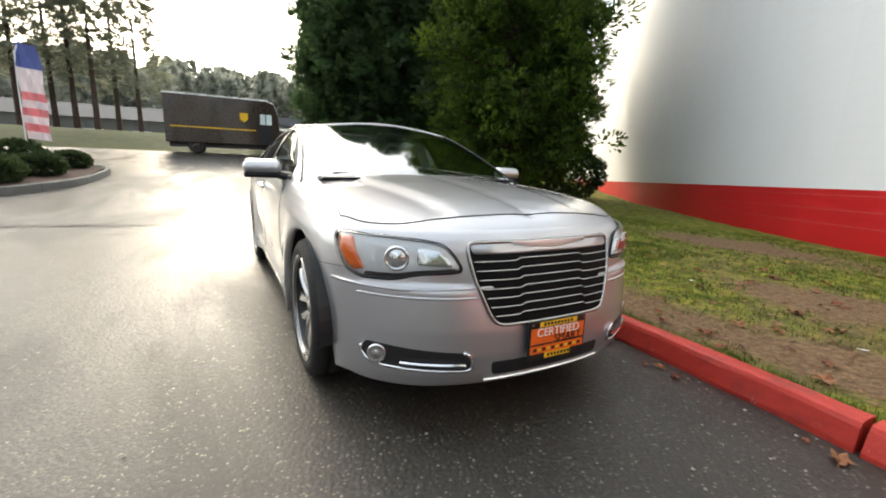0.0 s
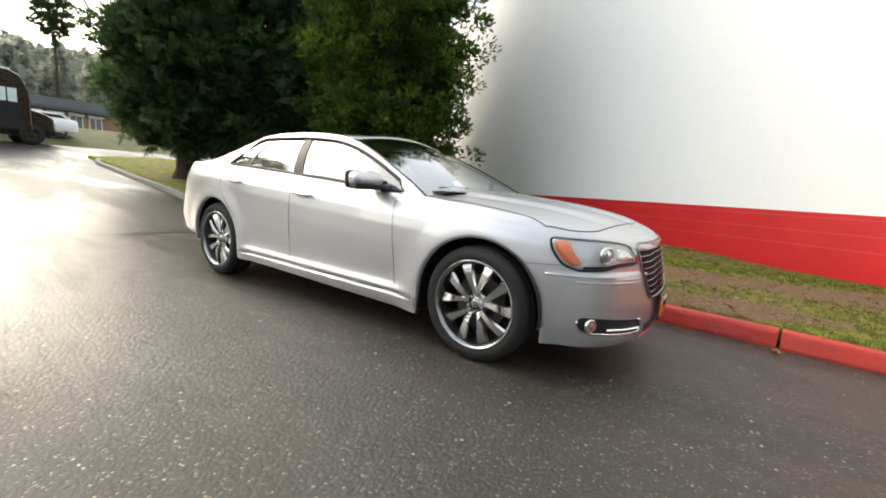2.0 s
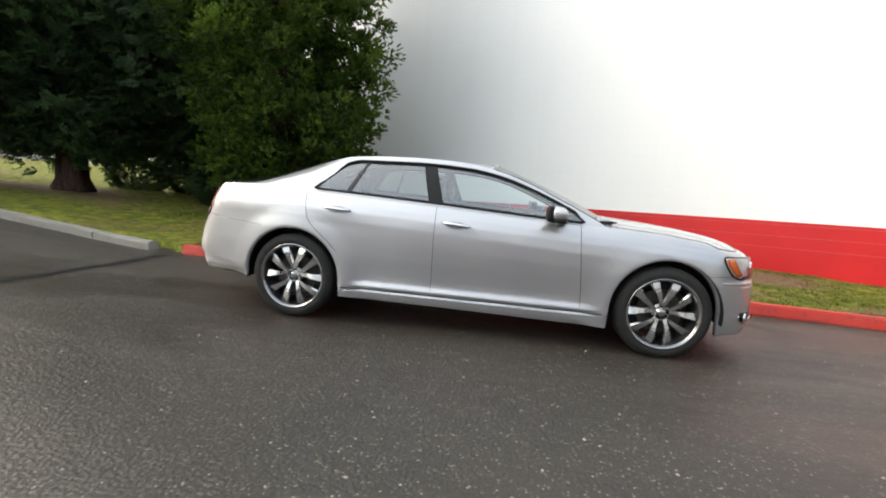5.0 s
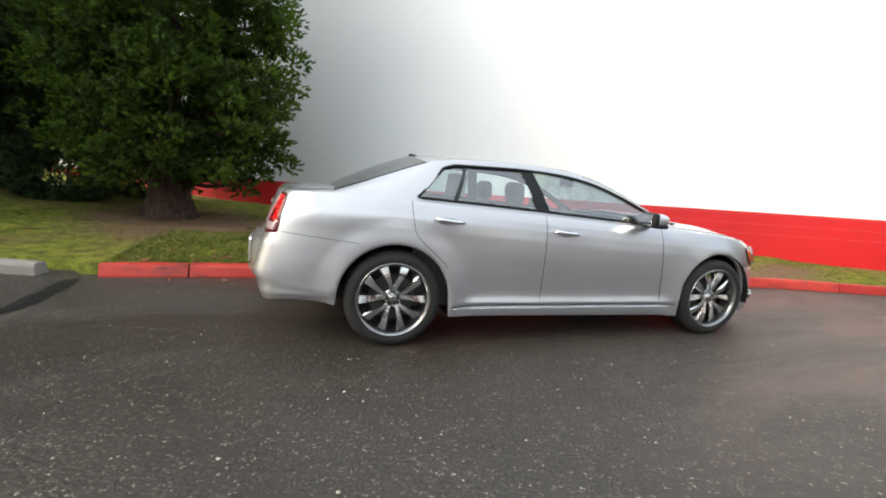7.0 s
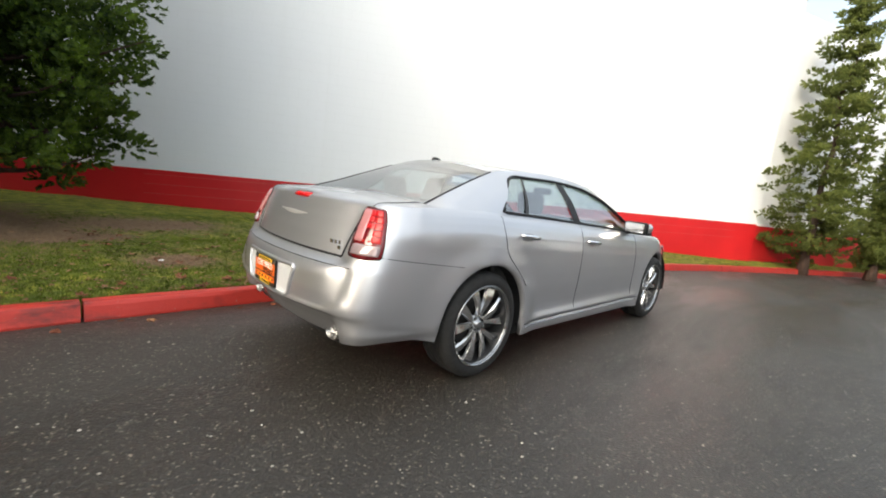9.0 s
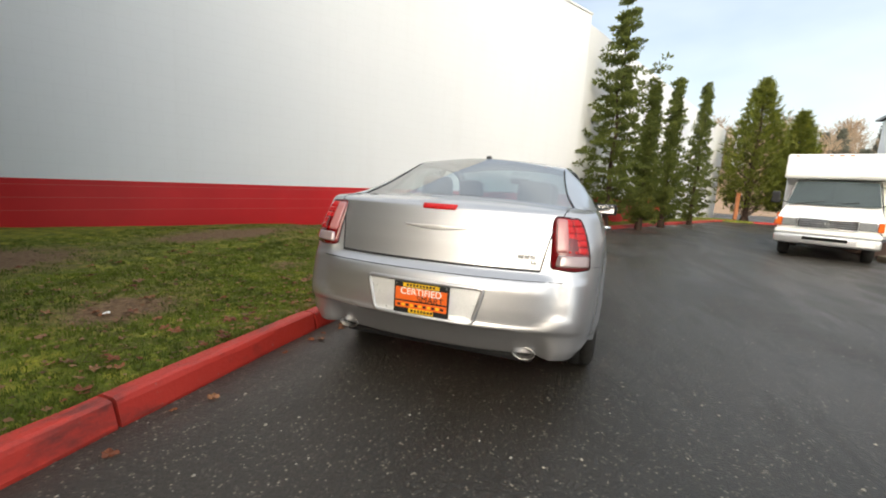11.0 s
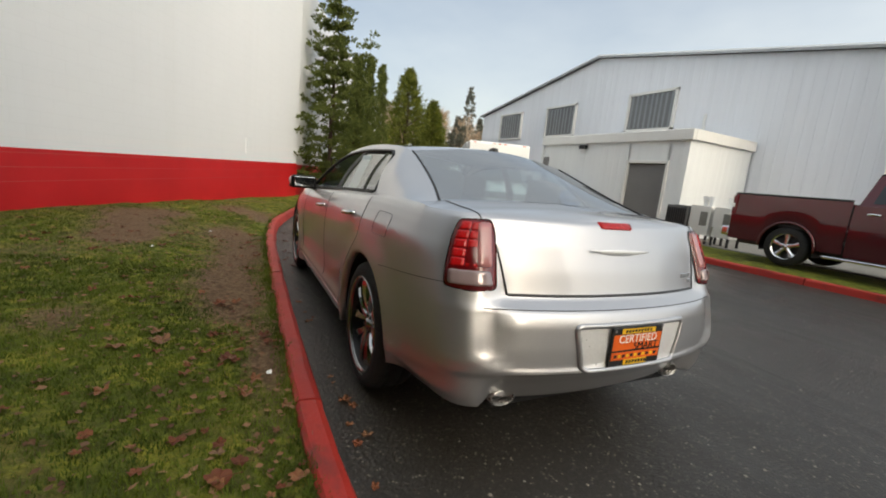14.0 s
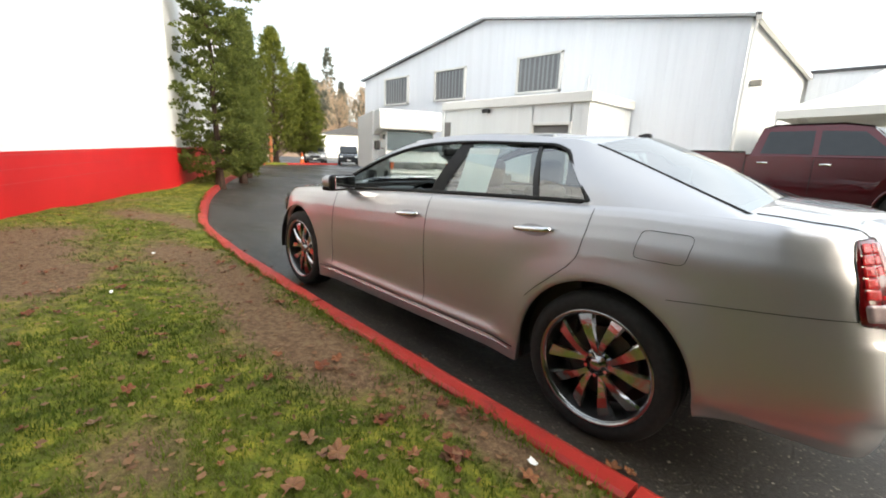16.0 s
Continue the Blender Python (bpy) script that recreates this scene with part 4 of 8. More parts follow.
def build_skirt():
    """Rows of points from sill to shoulder at each station (right half is mirrored later)."""
    cols = []
    for p, n in STATIONS:
        zs = curve_at(p[0], BELT)
        low = curve_at(p[0], SILL)
        bottom = arch_bottom(p[0], low) if abs(n.y) > 0.5 else low
        col = []
        for k in range(ROWS + 1):
            v = k / ROWS
            v = v + 0.10 * math.sin(2 * math.pi * v) * -0.4
            col.append(body_point(p, n, bottom + (zs - bottom) * v, zs))
        cols.append((p, n, col))
    return cols


SKIRT = build_skirt()


def hood_mid(x):
    return curve_at(x, [(1.0, 1.062), (1.12, 1.054), (1.5, 1.020), (1.8, 0.988), (2.0, 0.958), (2.12, 0.932), (2.20, 0.908), (2.25, 0.885)])


def deck_mid(x):
    return curve_at(x, [(-2.40, 1.122), (-2.37, 1.137), (-2.33, 1.142), (-2.2, 1.150), (-1.95, 1.168)])


def mirror_faces(bm):
    """Adds the left half."""
    faces = list(bm.faces)
    twin = {v: v if abs(v.co.y) < 1e-5 else bm.verts.new((v.co.x, -v.co.y, v.co.z)) for v in list(bm.verts)}
    for f in faces:
        vs = [twin[v] for v in f.verts][::-1]
        try:
            bm.faces.new(vs)
        except ValueError:
            pass


def quad_sheet(bm, cols, skip=None):
    grid = [[bm.verts.new(p) for p in c] for c in cols]
    for i, (a, b) in enumerate(zip(grid, grid[1:])):
        if skip and skip(i):
            continue
        for k in range(len(a) - 1):
            try:
                bm.faces.new((a[k], b[k], b[k + 1], a[k + 1]))
            except ValueError:
                pass
    return grid


def finish(bm, outward=None):
    bmesh.ops.remove_doubles(bm, verts=bm.verts, dist=0.0004)
    bmesh.ops.dissolve_degenerate(bm, dist=0.0002, edges=bm.edges)
    bmesh.ops.recalc_face_normals(bm, faces=bm.faces)


def hood_sheet():
    """Columns from the shoulder line to the car's middle for the bonnet."""
    front = [c for c in SKIRT if c[0][0] > 0.98]
    tops = [c[2][-1] for c in front]
    n = len(tops)
    cols = []
    for i, t in enumerate(tops):
        tau = i / (n - 1)
        sx = 2.22 - (2.22 - 1.10) * min(1.0, tau * 1.0) ** 1.1
        col = []
        for k in range(19):
            w = k / 18
            q = t.lerp(Vector((sx, 0, 0)), w)
            rise = math.sin(w * math.pi / 2) ** 0.85
            z = t.z + (hood_mid(sx) - t.z) * rise
            ridge = 0.50 - 0.10 * smooth01((q.x - 1.2) / 1.0)
            z += 0.013 * smooth01((ridge - q.y) / 0.05) * smooth01((2.23 - q.x) / 0.25) * (1 - w) ** 0.3
            z -= 0.006 * math.exp(-(((q.y - ridge - 0.02) / 0.03) ** 2)) * smooth01((2.2 - q.x) / 0.2)
            col.append(Vector((q.x, q.y if k < 18 else 0.0, z)))
        cols.append(col)
    return cols


def deck_sheet():
    back_ = [c for c in SKIRT if c[0][0] < -1.90]
    tops = [c[2][-1] for c in back_]
    n = len(tops)
    cols = []
    for i, t in enumerate(tops):
        tau = i / (n - 1)
        sx = -1.93 - (2.385 - 1.93) * tau**0.9
        col = []
        for k in range(15):
            w = k / 14
            q = t.lerp(Vector((sx, 0, 0)), w)
            z = t.z + (deck_mid(sx) - t.z) * math.sin(w * math.pi / 2) ** 0.8
            col.append(Vector((q.x, q.y if k < 14 else 0.0, z)))
        cols.append(col)
    return cols


# Roof rail and window outline, as columns from belt to rail.
# (belt x, rail x, rail y, rail z)
RAIL = [(1.06, 1.04, 0.835, 0.998), (0.95, 0.90, 0.800, 1.072), (0.80, 0.68, 0.758, 1.176), (0.62, 0.46, 0.714, 1.276), (0.40, 0.22, 0.672, 1.364), (0.15, -0.02, 0.640, 1.418), (-0.10, -0.24, 0.625, 1.440), (-0.34, -0.46, 0.617, 1.449), (-0.60, -0.66, 0.613, 1.449), (-0.90, -0.84, 0.611, 1.444), (-1.15, -0.97, 0.609, 1.436), (-1.39, -1.08, 0.607, 1.428), (-1.55, -1.20, 0.608, 1.412), (-1.66, -1.34, 0.616, 1.368), (-1.78, -1.55, 0.640, 1.290), (-1.90, -1.78, 0.678, 1.204), (-2.02, -1.99, 0.735, 1.130)]


def belt_inner(x):
    """Where the glasshouse meets the shoulder at x."""
    best = min(SKIRT, key=lambda c: abs(c[0][0] - x) + (0 if abs(c[1].y) > 0.5 else 9))
    i = SKIRT.index(best)
    cands = [c for c in SKIRT if abs(c[1].y) > 0.5]
    xs = [c[2][-1].x for c in cands][::-1]
    return Vector((x, float(np.interp(x, xs, [c[2][-1].y for c in cands][::-1])), float(np.interp(x, xs, [c[2][-1].z for c in cands][::-1]))))


RAIL_FINE = spline(RAIL, 97)


def house_column(r):
    """Points from belt to rail, bowed outwards a little."""
    b = belt_inner(r[0])
    t = Vector((r[1], r[2], r[3]))
    out = []
    for k in range(13):
        v = k / 12
        p = b.lerp(t, v)
        p.y += 0.030 * math.sin(math.pi * v) * min(1.0, (t.z - b.z) / 0.3)
        out.append(p)
    return out


HOUSE = [house_column(r) for r in RAIL_FINE]


def house_at(r, d):
    """A point on the glasshouse side: r is the column's index (float), d the share from belt to rail."""
    i = min(int(r), len(HOUSE) - 2)
    f = r - i
    k = min(max(d, 0.0), 1.0) * 12
    j = min(int(k), 11)
    g = k - j
    a = HOUSE[i][j].lerp(HOUSE[i][j + 1], g)
    b = HOUSE[i + 1][j].lerp(HOUSE[i + 1][j + 1], g)
    return a.lerp(b, f)


def dlo(i):
    """Lower and upper share of the window opening at column i of the fine rail."""
    u = i / 96 * 16
    r = RAIL_FINE[i]
    height = max(0.02, (Vector((r[1], r[2], r[3])) - belt_inner(r[0])).length)
    lo = 0.022 / height
    hi = 1 - 0.062 / height
    if u > 10.2:
        hi -= 0.10 * ((u - 10.2) / 0.8) ** 2
    return lo, max(lo, hi)


W0, W1 = 9, 66  # first and last column of the side windows
B_PILLAR = (40, 43)
QUARTER = (58, 59)


def roof_curve(r, k, n):
    """A point across the roof at rail column r, from rail (k=0) to the middle (k=n)."""
    t = Vector((r[1], r[2], r[3]))
    mid = curve_at(r[1], [(-1.32, 1.452), (-1.15, 1.470), (-0.9, 1.482), (-0.6, 1.488), (-0.3, 1.486), (-0.05, 1.474), (0.12, 1.458), (0.3, 1.438)])
    w = k / n
    return Vector((t.x + 0.05 * w * smooth01((t.x + 0.9) / 0.8) - 0.06 * w * smooth01((-0.95 - t.x) / 0.25), t.y * (1 - w), t.z + (mid - t.z) * math.sin(w * math.pi / 2)))


def glass_sheet(bm, edge, mid, bow, n=12):
    """A bowed pane between an edge line on the right and its mirror."""
    cols = []
    for e, m in zip(edge, mid):
        col = []
        for k in range(n + 1):
            w = k / n
            s = math.sin(w * math.pi / 2)
            col.append(Vector((e[0] + (m[0] - e[0]) * s ** 1.2, e[1] * (1 - w), e[2] + (m[2] - e[2]) * s)))
        cols.append(col)
    return quad_sheet(bm, cols)


class Skin:
    """The finished body, to lay lamps, seams and badges on."""

    def __init__(self, objects):
        verts, faces = [], []
        for o in objects:
            base = len(verts)
            verts += [v.co.copy() for v in o.data.vertices]
            faces += [[base + i for i in p.vertices] for p in o.data.polygons]
        self.tree = BVHTree.FromPolygons(verts, faces)

    def hit(self, start, way, lift=0.0):
        p, n, _, _ = self.tree.ray_cast(Vector(start), Vector(way).normalized())
        if p is None:
            q, n, _, _ = self.tree.find_nearest(Vector(start) + Vector(way).normalized() * 1.0)
            p = q
        if n.dot(Vector(way)) > 0:
            n = -n
        return p + n * lift

    def line(self, pts, way, lift):
        return [self.hit(p, way, lift) for p in pts]

    def patch(self, outline, way, lift=0.003, crown=0.0, rings=5, dip=0.004):
        """A sheet over an outline of points that lies on the body."""
        n = len(outline)
        c = sum((Vector(p) for p in outline), Vector()) / n
        bm = bmesh.new()
        rows = []
        for k in range(rings + 1):
            s = 1 - k / rings
            row = []
            for p in outline:
                q = c.lerp(Vector(p), max(s, 0.02))
                row.append(bm.verts.new(self.hit(q, way, lift + crown * (1 - s * s) if k else -dip)))
            rows.append(row)
        edge = [bm.verts.new(self.hit(c.lerp(Vector(p), 0.985), way, lift)) for p in outline]
        rows.insert(1, edge)
        for a, b in zip(rows, rows[1:]):
            for i in range(n):
                bm.faces.new((a[i], a[(i + 1) % n], b[(i + 1) % n], b[i]))
        bm.faces.new(rows[-1])
        bmesh.ops.recalc_face_normals(bm, faces=bm.faces)
        mid = rows[-1][0]
        if mid.link_faces and mid.link_faces[0].normal.dot(Vector(way)) > 0:
            bmesh.ops.reverse_faces(bm, faces=bm.faces)
        return bm


def dense(outline, step=0.02):
    """Points along a closed outline, close together."""
    out = []
    m = len(outline)
    for i in range(m):
        a, b = Vector(outline[i]), Vector(outline[(i + 1) % m])
        k = max(1, int((b - a).length / step))
        out += [a.lerp(b, j / k) for j in range(k)]
    return out


def rounded(outline, r=0.02, n=4):
    """Rounds the corners of a closed outline."""
    out = []
    m = len(outline)
    for i in range(m):
        p, a, b = Vector(outline[i]), Vector(outline[i - 1]), Vector(outline[(i + 1) % m])
        ra = min(r, (a - p).length * 0.45)
        rb = min(r, (b - p).length * 0.45)
        s, e = p + (a - p).normalized() * ra, p + (b - p).normalized() * rb
        for k in range(n + 1):
            t = k / n
            out.append(s.lerp(p, t).lerp(p.lerp(e, t), t))
    return out


BRAKE_IRON = simple("dull_brake_iron", (0.10, 0.098, 0.095), 0.45, 0.8, vary=0.3, scale=20)
SPOKE_METAL = simple("smoked_polished_alloy", (0.60, 0.595, 0.59), 0.16, 1.0, vary=0.06, scale=14)


def wheel_parts(parent, at, out):
    """A tyre and a polished ten-spoke rim; out is -1 on the right side, 1 on the left."""
    hub = new("wheel")
    hub.parent = parent
    hub.location = at
    ro, rr, w = 0.364, 0.279, 0.122
    prof = [(-w + 0.012, rr - 0.012), (-w, rr + 0.01), (-w - 0.004, rr + 0.035), (-w + 0.002, ro - 0.035), (-w + 0.018, ro - 0.010), (-w + 0.04, ro), (-0.045, ro + 0.0015), (-0.043, ro - 0.007), (-0.035, ro - 0.007), (-0.033, ro + 0.002), (0.033, ro + 0.002), (0.035, ro - 0.007), (0.043, ro - 0.007), (0.045, ro + 0.0015), (w - 0.04, ro), (w - 0.018, ro - 0.01), (w, ro - 0.04), (w, rr + 0.01), (w - 0.012, rr - 0.012)]
    part("tyre", lathe(prof, "y", 56), RUBBER, hub, smooth=True, label="black low-profile tyre")
    s = out
    rim = lathe([(s * 0.108, rr - 0.004), (s * 0.120, rr + 0.002), (s * 0.122, rr - 0.004), (s * 0.112, rr - 0.016), (s * 0.09, rr - 0.022), (s * 0.03, rr - 0.040), (-s * 0.08, rr - 0.045), (-s * 0.118, rr - 0.012)], "y", 56)
    bmesh.ops.recalc_face_normals(rim, faces=rim.faces)
    rim_ob = part("rim", rim, BLACK_PLASTIC, hub, smooth=True, label="dark alloy rim barrel")
    lip = lathe([(s * 0.104, rr - 0.020), (s * 0.114, rr - 0.014), (s * 0.1235, rr - 0.004), (s * 0.1215, rr + 0.003), (s * 0.106, rr + 0.001)], "y", 56)
    bmesh.ops.recalc_face_normals(lip, faces=lip.faces)
    part("rim_lip", lip, DARK_CHROME, rim_ob, "polished rim lip", smooth=True)
    part("brake_disc", lathe([(s * 0.010, 0.06), (s * 0.012, 0.175), (-s * 0.012, 0.175), (-s * 0.012, 0.06)], "y", 40), BRAKE_IRON, hub)
    part("barrel_back", lathe([(-s * 0.05, 0.0), (-s * 0.05, 0.23)], "y", 30), BLACK_PLASTIC, hub)
    part("hub_cap", lathe([(s * 0.088, 0.0), (s * 0.088, 0.022), (s * 0.084, 0.030), (s * 0.066, 0.033), (s * 0.06, 0.07), (s * 0.04, 0.078)], "y", 24), DARK_CHROME, hub, smooth=True)
    for i in range(10):
        pair = i // 2
        side = -1 if i % 2 == 0 else 1
        base = math.radians(pair * 72 + 90)
        bm = bmesh.new()
        rings = []
        for k in range(9):
            t = k / 8
            r = 0.056 + (rr - 0.026 - 0.056) * t
            # Each pair leaves the hub together and opens into a V, with a twist.
            ang = base + side * math.radians(9.0 + 9.0 * math.sin(t * math.pi / 2))
            wid = 0.017 + 0.025 * t**1.3
            dep = 0.072 + 0.022 * math.sin(t * math.pi * 0.8)
            e = Vector((math.cos(ang), 0, math.sin(ang)))
            g = Vector((-math.sin(ang), 0, math.cos(ang)))
            tw = side * 0.012 * t
            mid = e * r
            ring = [mid + g * wid + Vector((0, s * (dep - 0.016 + tw), 0)), mid + g * wid * 0.7 + Vector((0, s * (dep + tw * 0.6), 0)), mid - g * wid * 0.7 + Vector((0, s * (dep - tw * 0.6), 0)), mid - g * wid + Vector((0, s * (dep - 0.016 - tw), 0)), mid + Vector((0, s * (dep - 0.048), 0))]
            rings.append([bm.verts.new(q) for q in ring])
        for a, b in zip(rings, rings[1:]):
            for k in range(5):
                bm.faces.new((a[k], a[(k + 1) % 5], b[(k + 1) % 5], b[k]))
        bm.faces.new(rings[0])
        bm.faces.new(rings[-1])
        bmesh.ops.recalc_face_normals(bm, faces=bm.faces)
        part("spoke", bm, SPOKE_METAL, rim_ob)
    for i in range(5):
        a = math.radians(i * 72 + 54)
        part("lug_nut", cyl((0.052 * math.cos(a), s * 0.055, 0.052 * math.sin(a)), (0.052 * math.cos(a), s * 0.080, 0.052 * math.sin(a)), 0.0105, 0.009, 6), CHROME, rim_ob)
    return hub


def seat(parent, x, y, width, back_tilt=0.16, headrests=(0.0,)):
    s = new("seat")
    s.parent = parent
    part("seat_cushion", box((x - 0.25, y - width / 2, 0.36), (x + 0.27, y + width / 2, 0.56), 0.05, 3), CLOTH, s, smooth=True)
    b = box((-0.07, -width / 2, 0), (0.07, width / 2, 0.60), 0.055, 3)
    bmesh.ops.transform(b, matrix=Matrix.Translation((x - 0.27, y, 0.50)) @ Matrix.Rotation(-back_tilt, 4, "Y"), verts=b.verts)
    part("backrest", b, CLOTH, s, smooth=True)
    for hy in headrests:
        h = box((-0.055, -0.13, 0), (0.055, 0.13, 0.20), 0.05, 3)
        bmesh.ops.transform(h, matrix=Matrix.Translation((x - 0.37, y + hy, 1.10)) @ Matrix.Rotation(-0.08, 4, "Y"), verts=h.verts)
        part("headrest", h, CLOTH, s, smooth=True)
    return s


def build_car():
    car = thing("silver_sedan", (0, 0, 0), "silver metallic four-door sedan parked by the red kerb", "car")

    # Lower body in panels between door seams.
    def in_door(i, lo, hi):
        return lo > SKIRT[i][0][0] > hi or abs(SKIRT[i][0][0] - lo) < 1e-4

    def door_of(i):
        x0, x1 = SKIRT[i][0][0], SKIRT[i + 1][0][0]
        m = (x0 + x1) / 2
        if abs(SKIRT[i][1].y) < 0.5:
            return None
        return "front" if 0.87 > m > -0.315 else "rear" if -0.315 > m > -1.10 else None

    def arch_step(i):
        return math.dist(SKIRT[i][0], SKIRT[i + 1][0]) < 1e-6

    bm = bmesh.new()
    quad_sheet(bm, [c[2] for c in SKIRT], lambda i: door_of(i) is not None or arch_step(i))
    # Lips that give the wheel arches and the bottom edge thickness.
    cols = [[c[2][0], c[2][0] + Vector((-c[1].x * 0.03, -c[1].y * 0.03, 0.004))] for c in SKIRT]
    quad_sheet(bm, cols)
    mirror_faces(bm)
    finish(bm)
    body = part("body", bm, SILVER, car, smooth=True, label="silver painted body shell")
    skins = [body]
    for kind, nm in (("front", "front_door"), ("rear", "rear_door")):
        ids = [i for i in range(len(SKIRT) - 1) if door_of(i) == kind]
        for sgn in (1, -1):
            bm = bmesh.new()
            quad_sheet(bm, [[Vector((p.x, p.y * sgn, p.z)) for p in SKIRT[i][2]] for i in range(ids[0], ids[-1] + 2)])
            finish(bm)
            ob = part(nm, bm, SILVER, car, smooth=True)
            skins.append(ob)
    bm = bmesh.new()
    quad_sheet(bm, hood_sheet())
    mirror_faces(bm)
    finish(bm)
    hood = part("hood", bm, SILVER, car, smooth=True)
    bm = bmesh.new()
    quad_sheet(bm, deck_sheet())
    mirror_faces(bm)
    finish(bm)
    lid = part("trunk_lid", bm, SILVER, car, smooth=True)
    skins += [hood, lid]

    # Glasshouse: pillars and rails round the openings.
    bm = bmesh.new()
    cols_low, cols_high = [], []
    n_house = len(HOUSE)
    for sgn in (1, -1):
        def P(i, d):
            q = house_at(float(i), d)
            return Vector((q.x, q.y * sgn, q.z))

        for i in range(n_house - 1):
            open_a, open_b = W0 <= i <= W1, W0 <= i + 1 <= W1
            if open_a and open_b:
                la, ha = dlo(i) if W0 < i < W1 else (dlo(i)[0], dlo(i)[0] if i == W0 else dlo(i)[1])
                lb, hb = dlo(i + 1) if W0 < i + 1 < W1 else (dlo(i + 1)[0], dlo(i + 1)[1])
                spans = [((0, la), (0, lb)), ((ha, 1), (hb, 1))]
            else:
                spans = [((0, 1), (0, 1))]
            for (a0, a1), (b0, b1) in spans:
                m = 6 if a1 - a0 > 0.5 else 3
                for k in range(m):
                    q = [P(i, a0 + (a1 - a0) * k / m), P(i + 1, b0 + (b1 - b0) * k / m), P(i + 1, b0 + (b1 - b0) * (k + 1) / m), P(i, a0 + (a1 - a0) * (k + 1) / m)]
                    bm.faces.new([bm.verts.new(v) for v in q])
    finish(bm)
    house = part("side_frame", bm, SILVER, car, smooth=True, label="silver window frame and roof rail")
    skins.append(house)

    # Roof.
    roof_ids = [i for i, r in enumerate(RAIL_FINE) if 0.13 > r[1] > -1.27]
    bm = bmesh.new()
    quad_sheet(bm, [[roof_curve(RAIL_FINE[i], k, 10) for k in range(11)] for i in roof_ids])
    mirror_faces(bm)
    finish(bm)
    roof = part("roof", bm, SILVER, car, smooth=True)
    brow = [roof_curve(RAIL_FINE[roof_ids[0]], k, 10) for k in range(11)]
    brow = brow + [Vector((p.x, -p.y, p.z)) for p in brow[-2::-1]]
    part("roof_brow", tube([p + Vector((0.004, 0, -0.003)) for p in brow], 0.012, 8), SILVER, car, "silver roof edge over the windscreen", smooth=True)
    skins.append(roof)

    # Windscreen and rear window.
    ia = [i for i in range(n_house) if i <= roof_ids[0]]
    first = roof_curve(RAIL_FINE[roof_ids[0]], 10, 10)
    edge = [(RAIL_FINE[i][1], RAIL_FINE[i][2], RAIL_FINE[i][3]) for i in ia]
    k = len(ia) - 1
    mid = []
    for j, i in enumerate(ia):
        s = j / k
        zc = 1.054 + (first.z - 1.054) * s
        mid.append((1.13 + (first.x - 1.13) * s ** 1.06, 0, zc + 0.012 * math.sin(math.pi * s)))
    bm = bmesh.new()
    glass_sheet(bm, edge, mid, 0)
    mirror_faces(bm)
    finish(bm)
    ws = part("windscreen", bm, SCREEN_GLASS, car, smooth=True, label="clear laminated windscreen")
    ws.visible_shadow = False
    last = roof_curve(RAIL_FINE[roof_ids[-1]], 10, 10)
    ib = [i for i in range(roof_ids[-1], n_house)]
    edge = [(RAIL_FINE[i][1], RAIL_FINE[i][2], RAIL_FINE[i][3]) for i in ib]
    k = len(ib) - 1
    mid = [(last.x + (-1.975 - last.x) * (j / k), 0, last.z + (1.168 - last.z) * (j / k) + 0.018 * math.sin(math.pi * j / k)) for j in range(k + 1)]
    bm = bmesh.new()
    glass_sheet(bm, edge, mid, 0)
    mirror_faces(bm)
    finish(bm)
    rw = part("rear_window", bm, REAR_GLASS, car, smooth=True, label="clear sloping rear window")
    rw.visible_shadow = False
    # Black borders of the two screens.
    for nm, e, i0 in (("windscreen_seal", ia, 0), ("rear_window_seal", ib, 0)):
        line = [Vector((RAIL_FINE[i][1], RAIL_FINE[i][2] - 0.012, RAIL_FINE[i][3] + 0.002)) for i in e]
        part(nm, tube(line, 0.006, 6), SATIN_BLACK, car)
        part(nm, tube([Vector((p.x, -p.y, p.z)) for p in line], 0.006, 6), SATIN_BLACK, car)

    # Side windows: panes, black trim, pillars.
    for sgn in (1, -1):
        def P(i, d, inset=0.0):
            q = house_at(float(i), d)
            return Vector((q.x, (q.y - inset) * sgn, q.z))

        def pane(name, i0, i1, label, clear=True):
            bm = bmesh.new()
            cols = []
            for i in range(i0, i1 + 1):
                lo, hi = dlo(i)
                if i == W0:
                    hi = lo + 0.01
                cols.append([P(i, lo + (hi - lo) * k / 6, 0.012) for k in range(7)])
            quad_sheet(bm, cols)
            finish(bm)
            ob = part(name, bm, GLASS, car, label, smooth=True)
            ob.visible_shadow = False
            return ob

        if sgn == -1:
            pane("side_window", W0, B_PILLAR[0], "closed clear front door window")
        pane("side_window", B_PILLAR[1], QUARTER[0], "closed clear rear door window")
        pane("quarter_window", QUARTER[1], W1, "small fixed rear quarter pane")
        for i0, i1, nm in ((B_PILLAR[0], B_PILLAR[1], "door_pillar"), (QUARTER[0], QUARTER[1], "quarter_bar")):
            bm = bmesh.new()
            quad_sheet(bm, [[P(i, dlo(i)[0] + (dlo(i)[1] - dlo(i)[0]) * k / 6, 0.004) for k in range(7)] for i in range(i0, i1 + 1)])
            finish(bm)
            part(nm, bm, SATIN_BLACK if nm == "door_pillar" else BLACK_PLASTIC, car, smooth=True)
        loop = [P(i, dlo(i)[0], 0.001) for i in range(W0, W1 + 1)] + [P(i, dlo(i)[1], 0.001) for i in range(W1, W0, -1)]
        part("window_trim", tube(loop, 0.0125, 6, closed=True), SATIN_BLACK, car, "black window surround")

    skin = Skin(skins)
    car_details(car, skin)
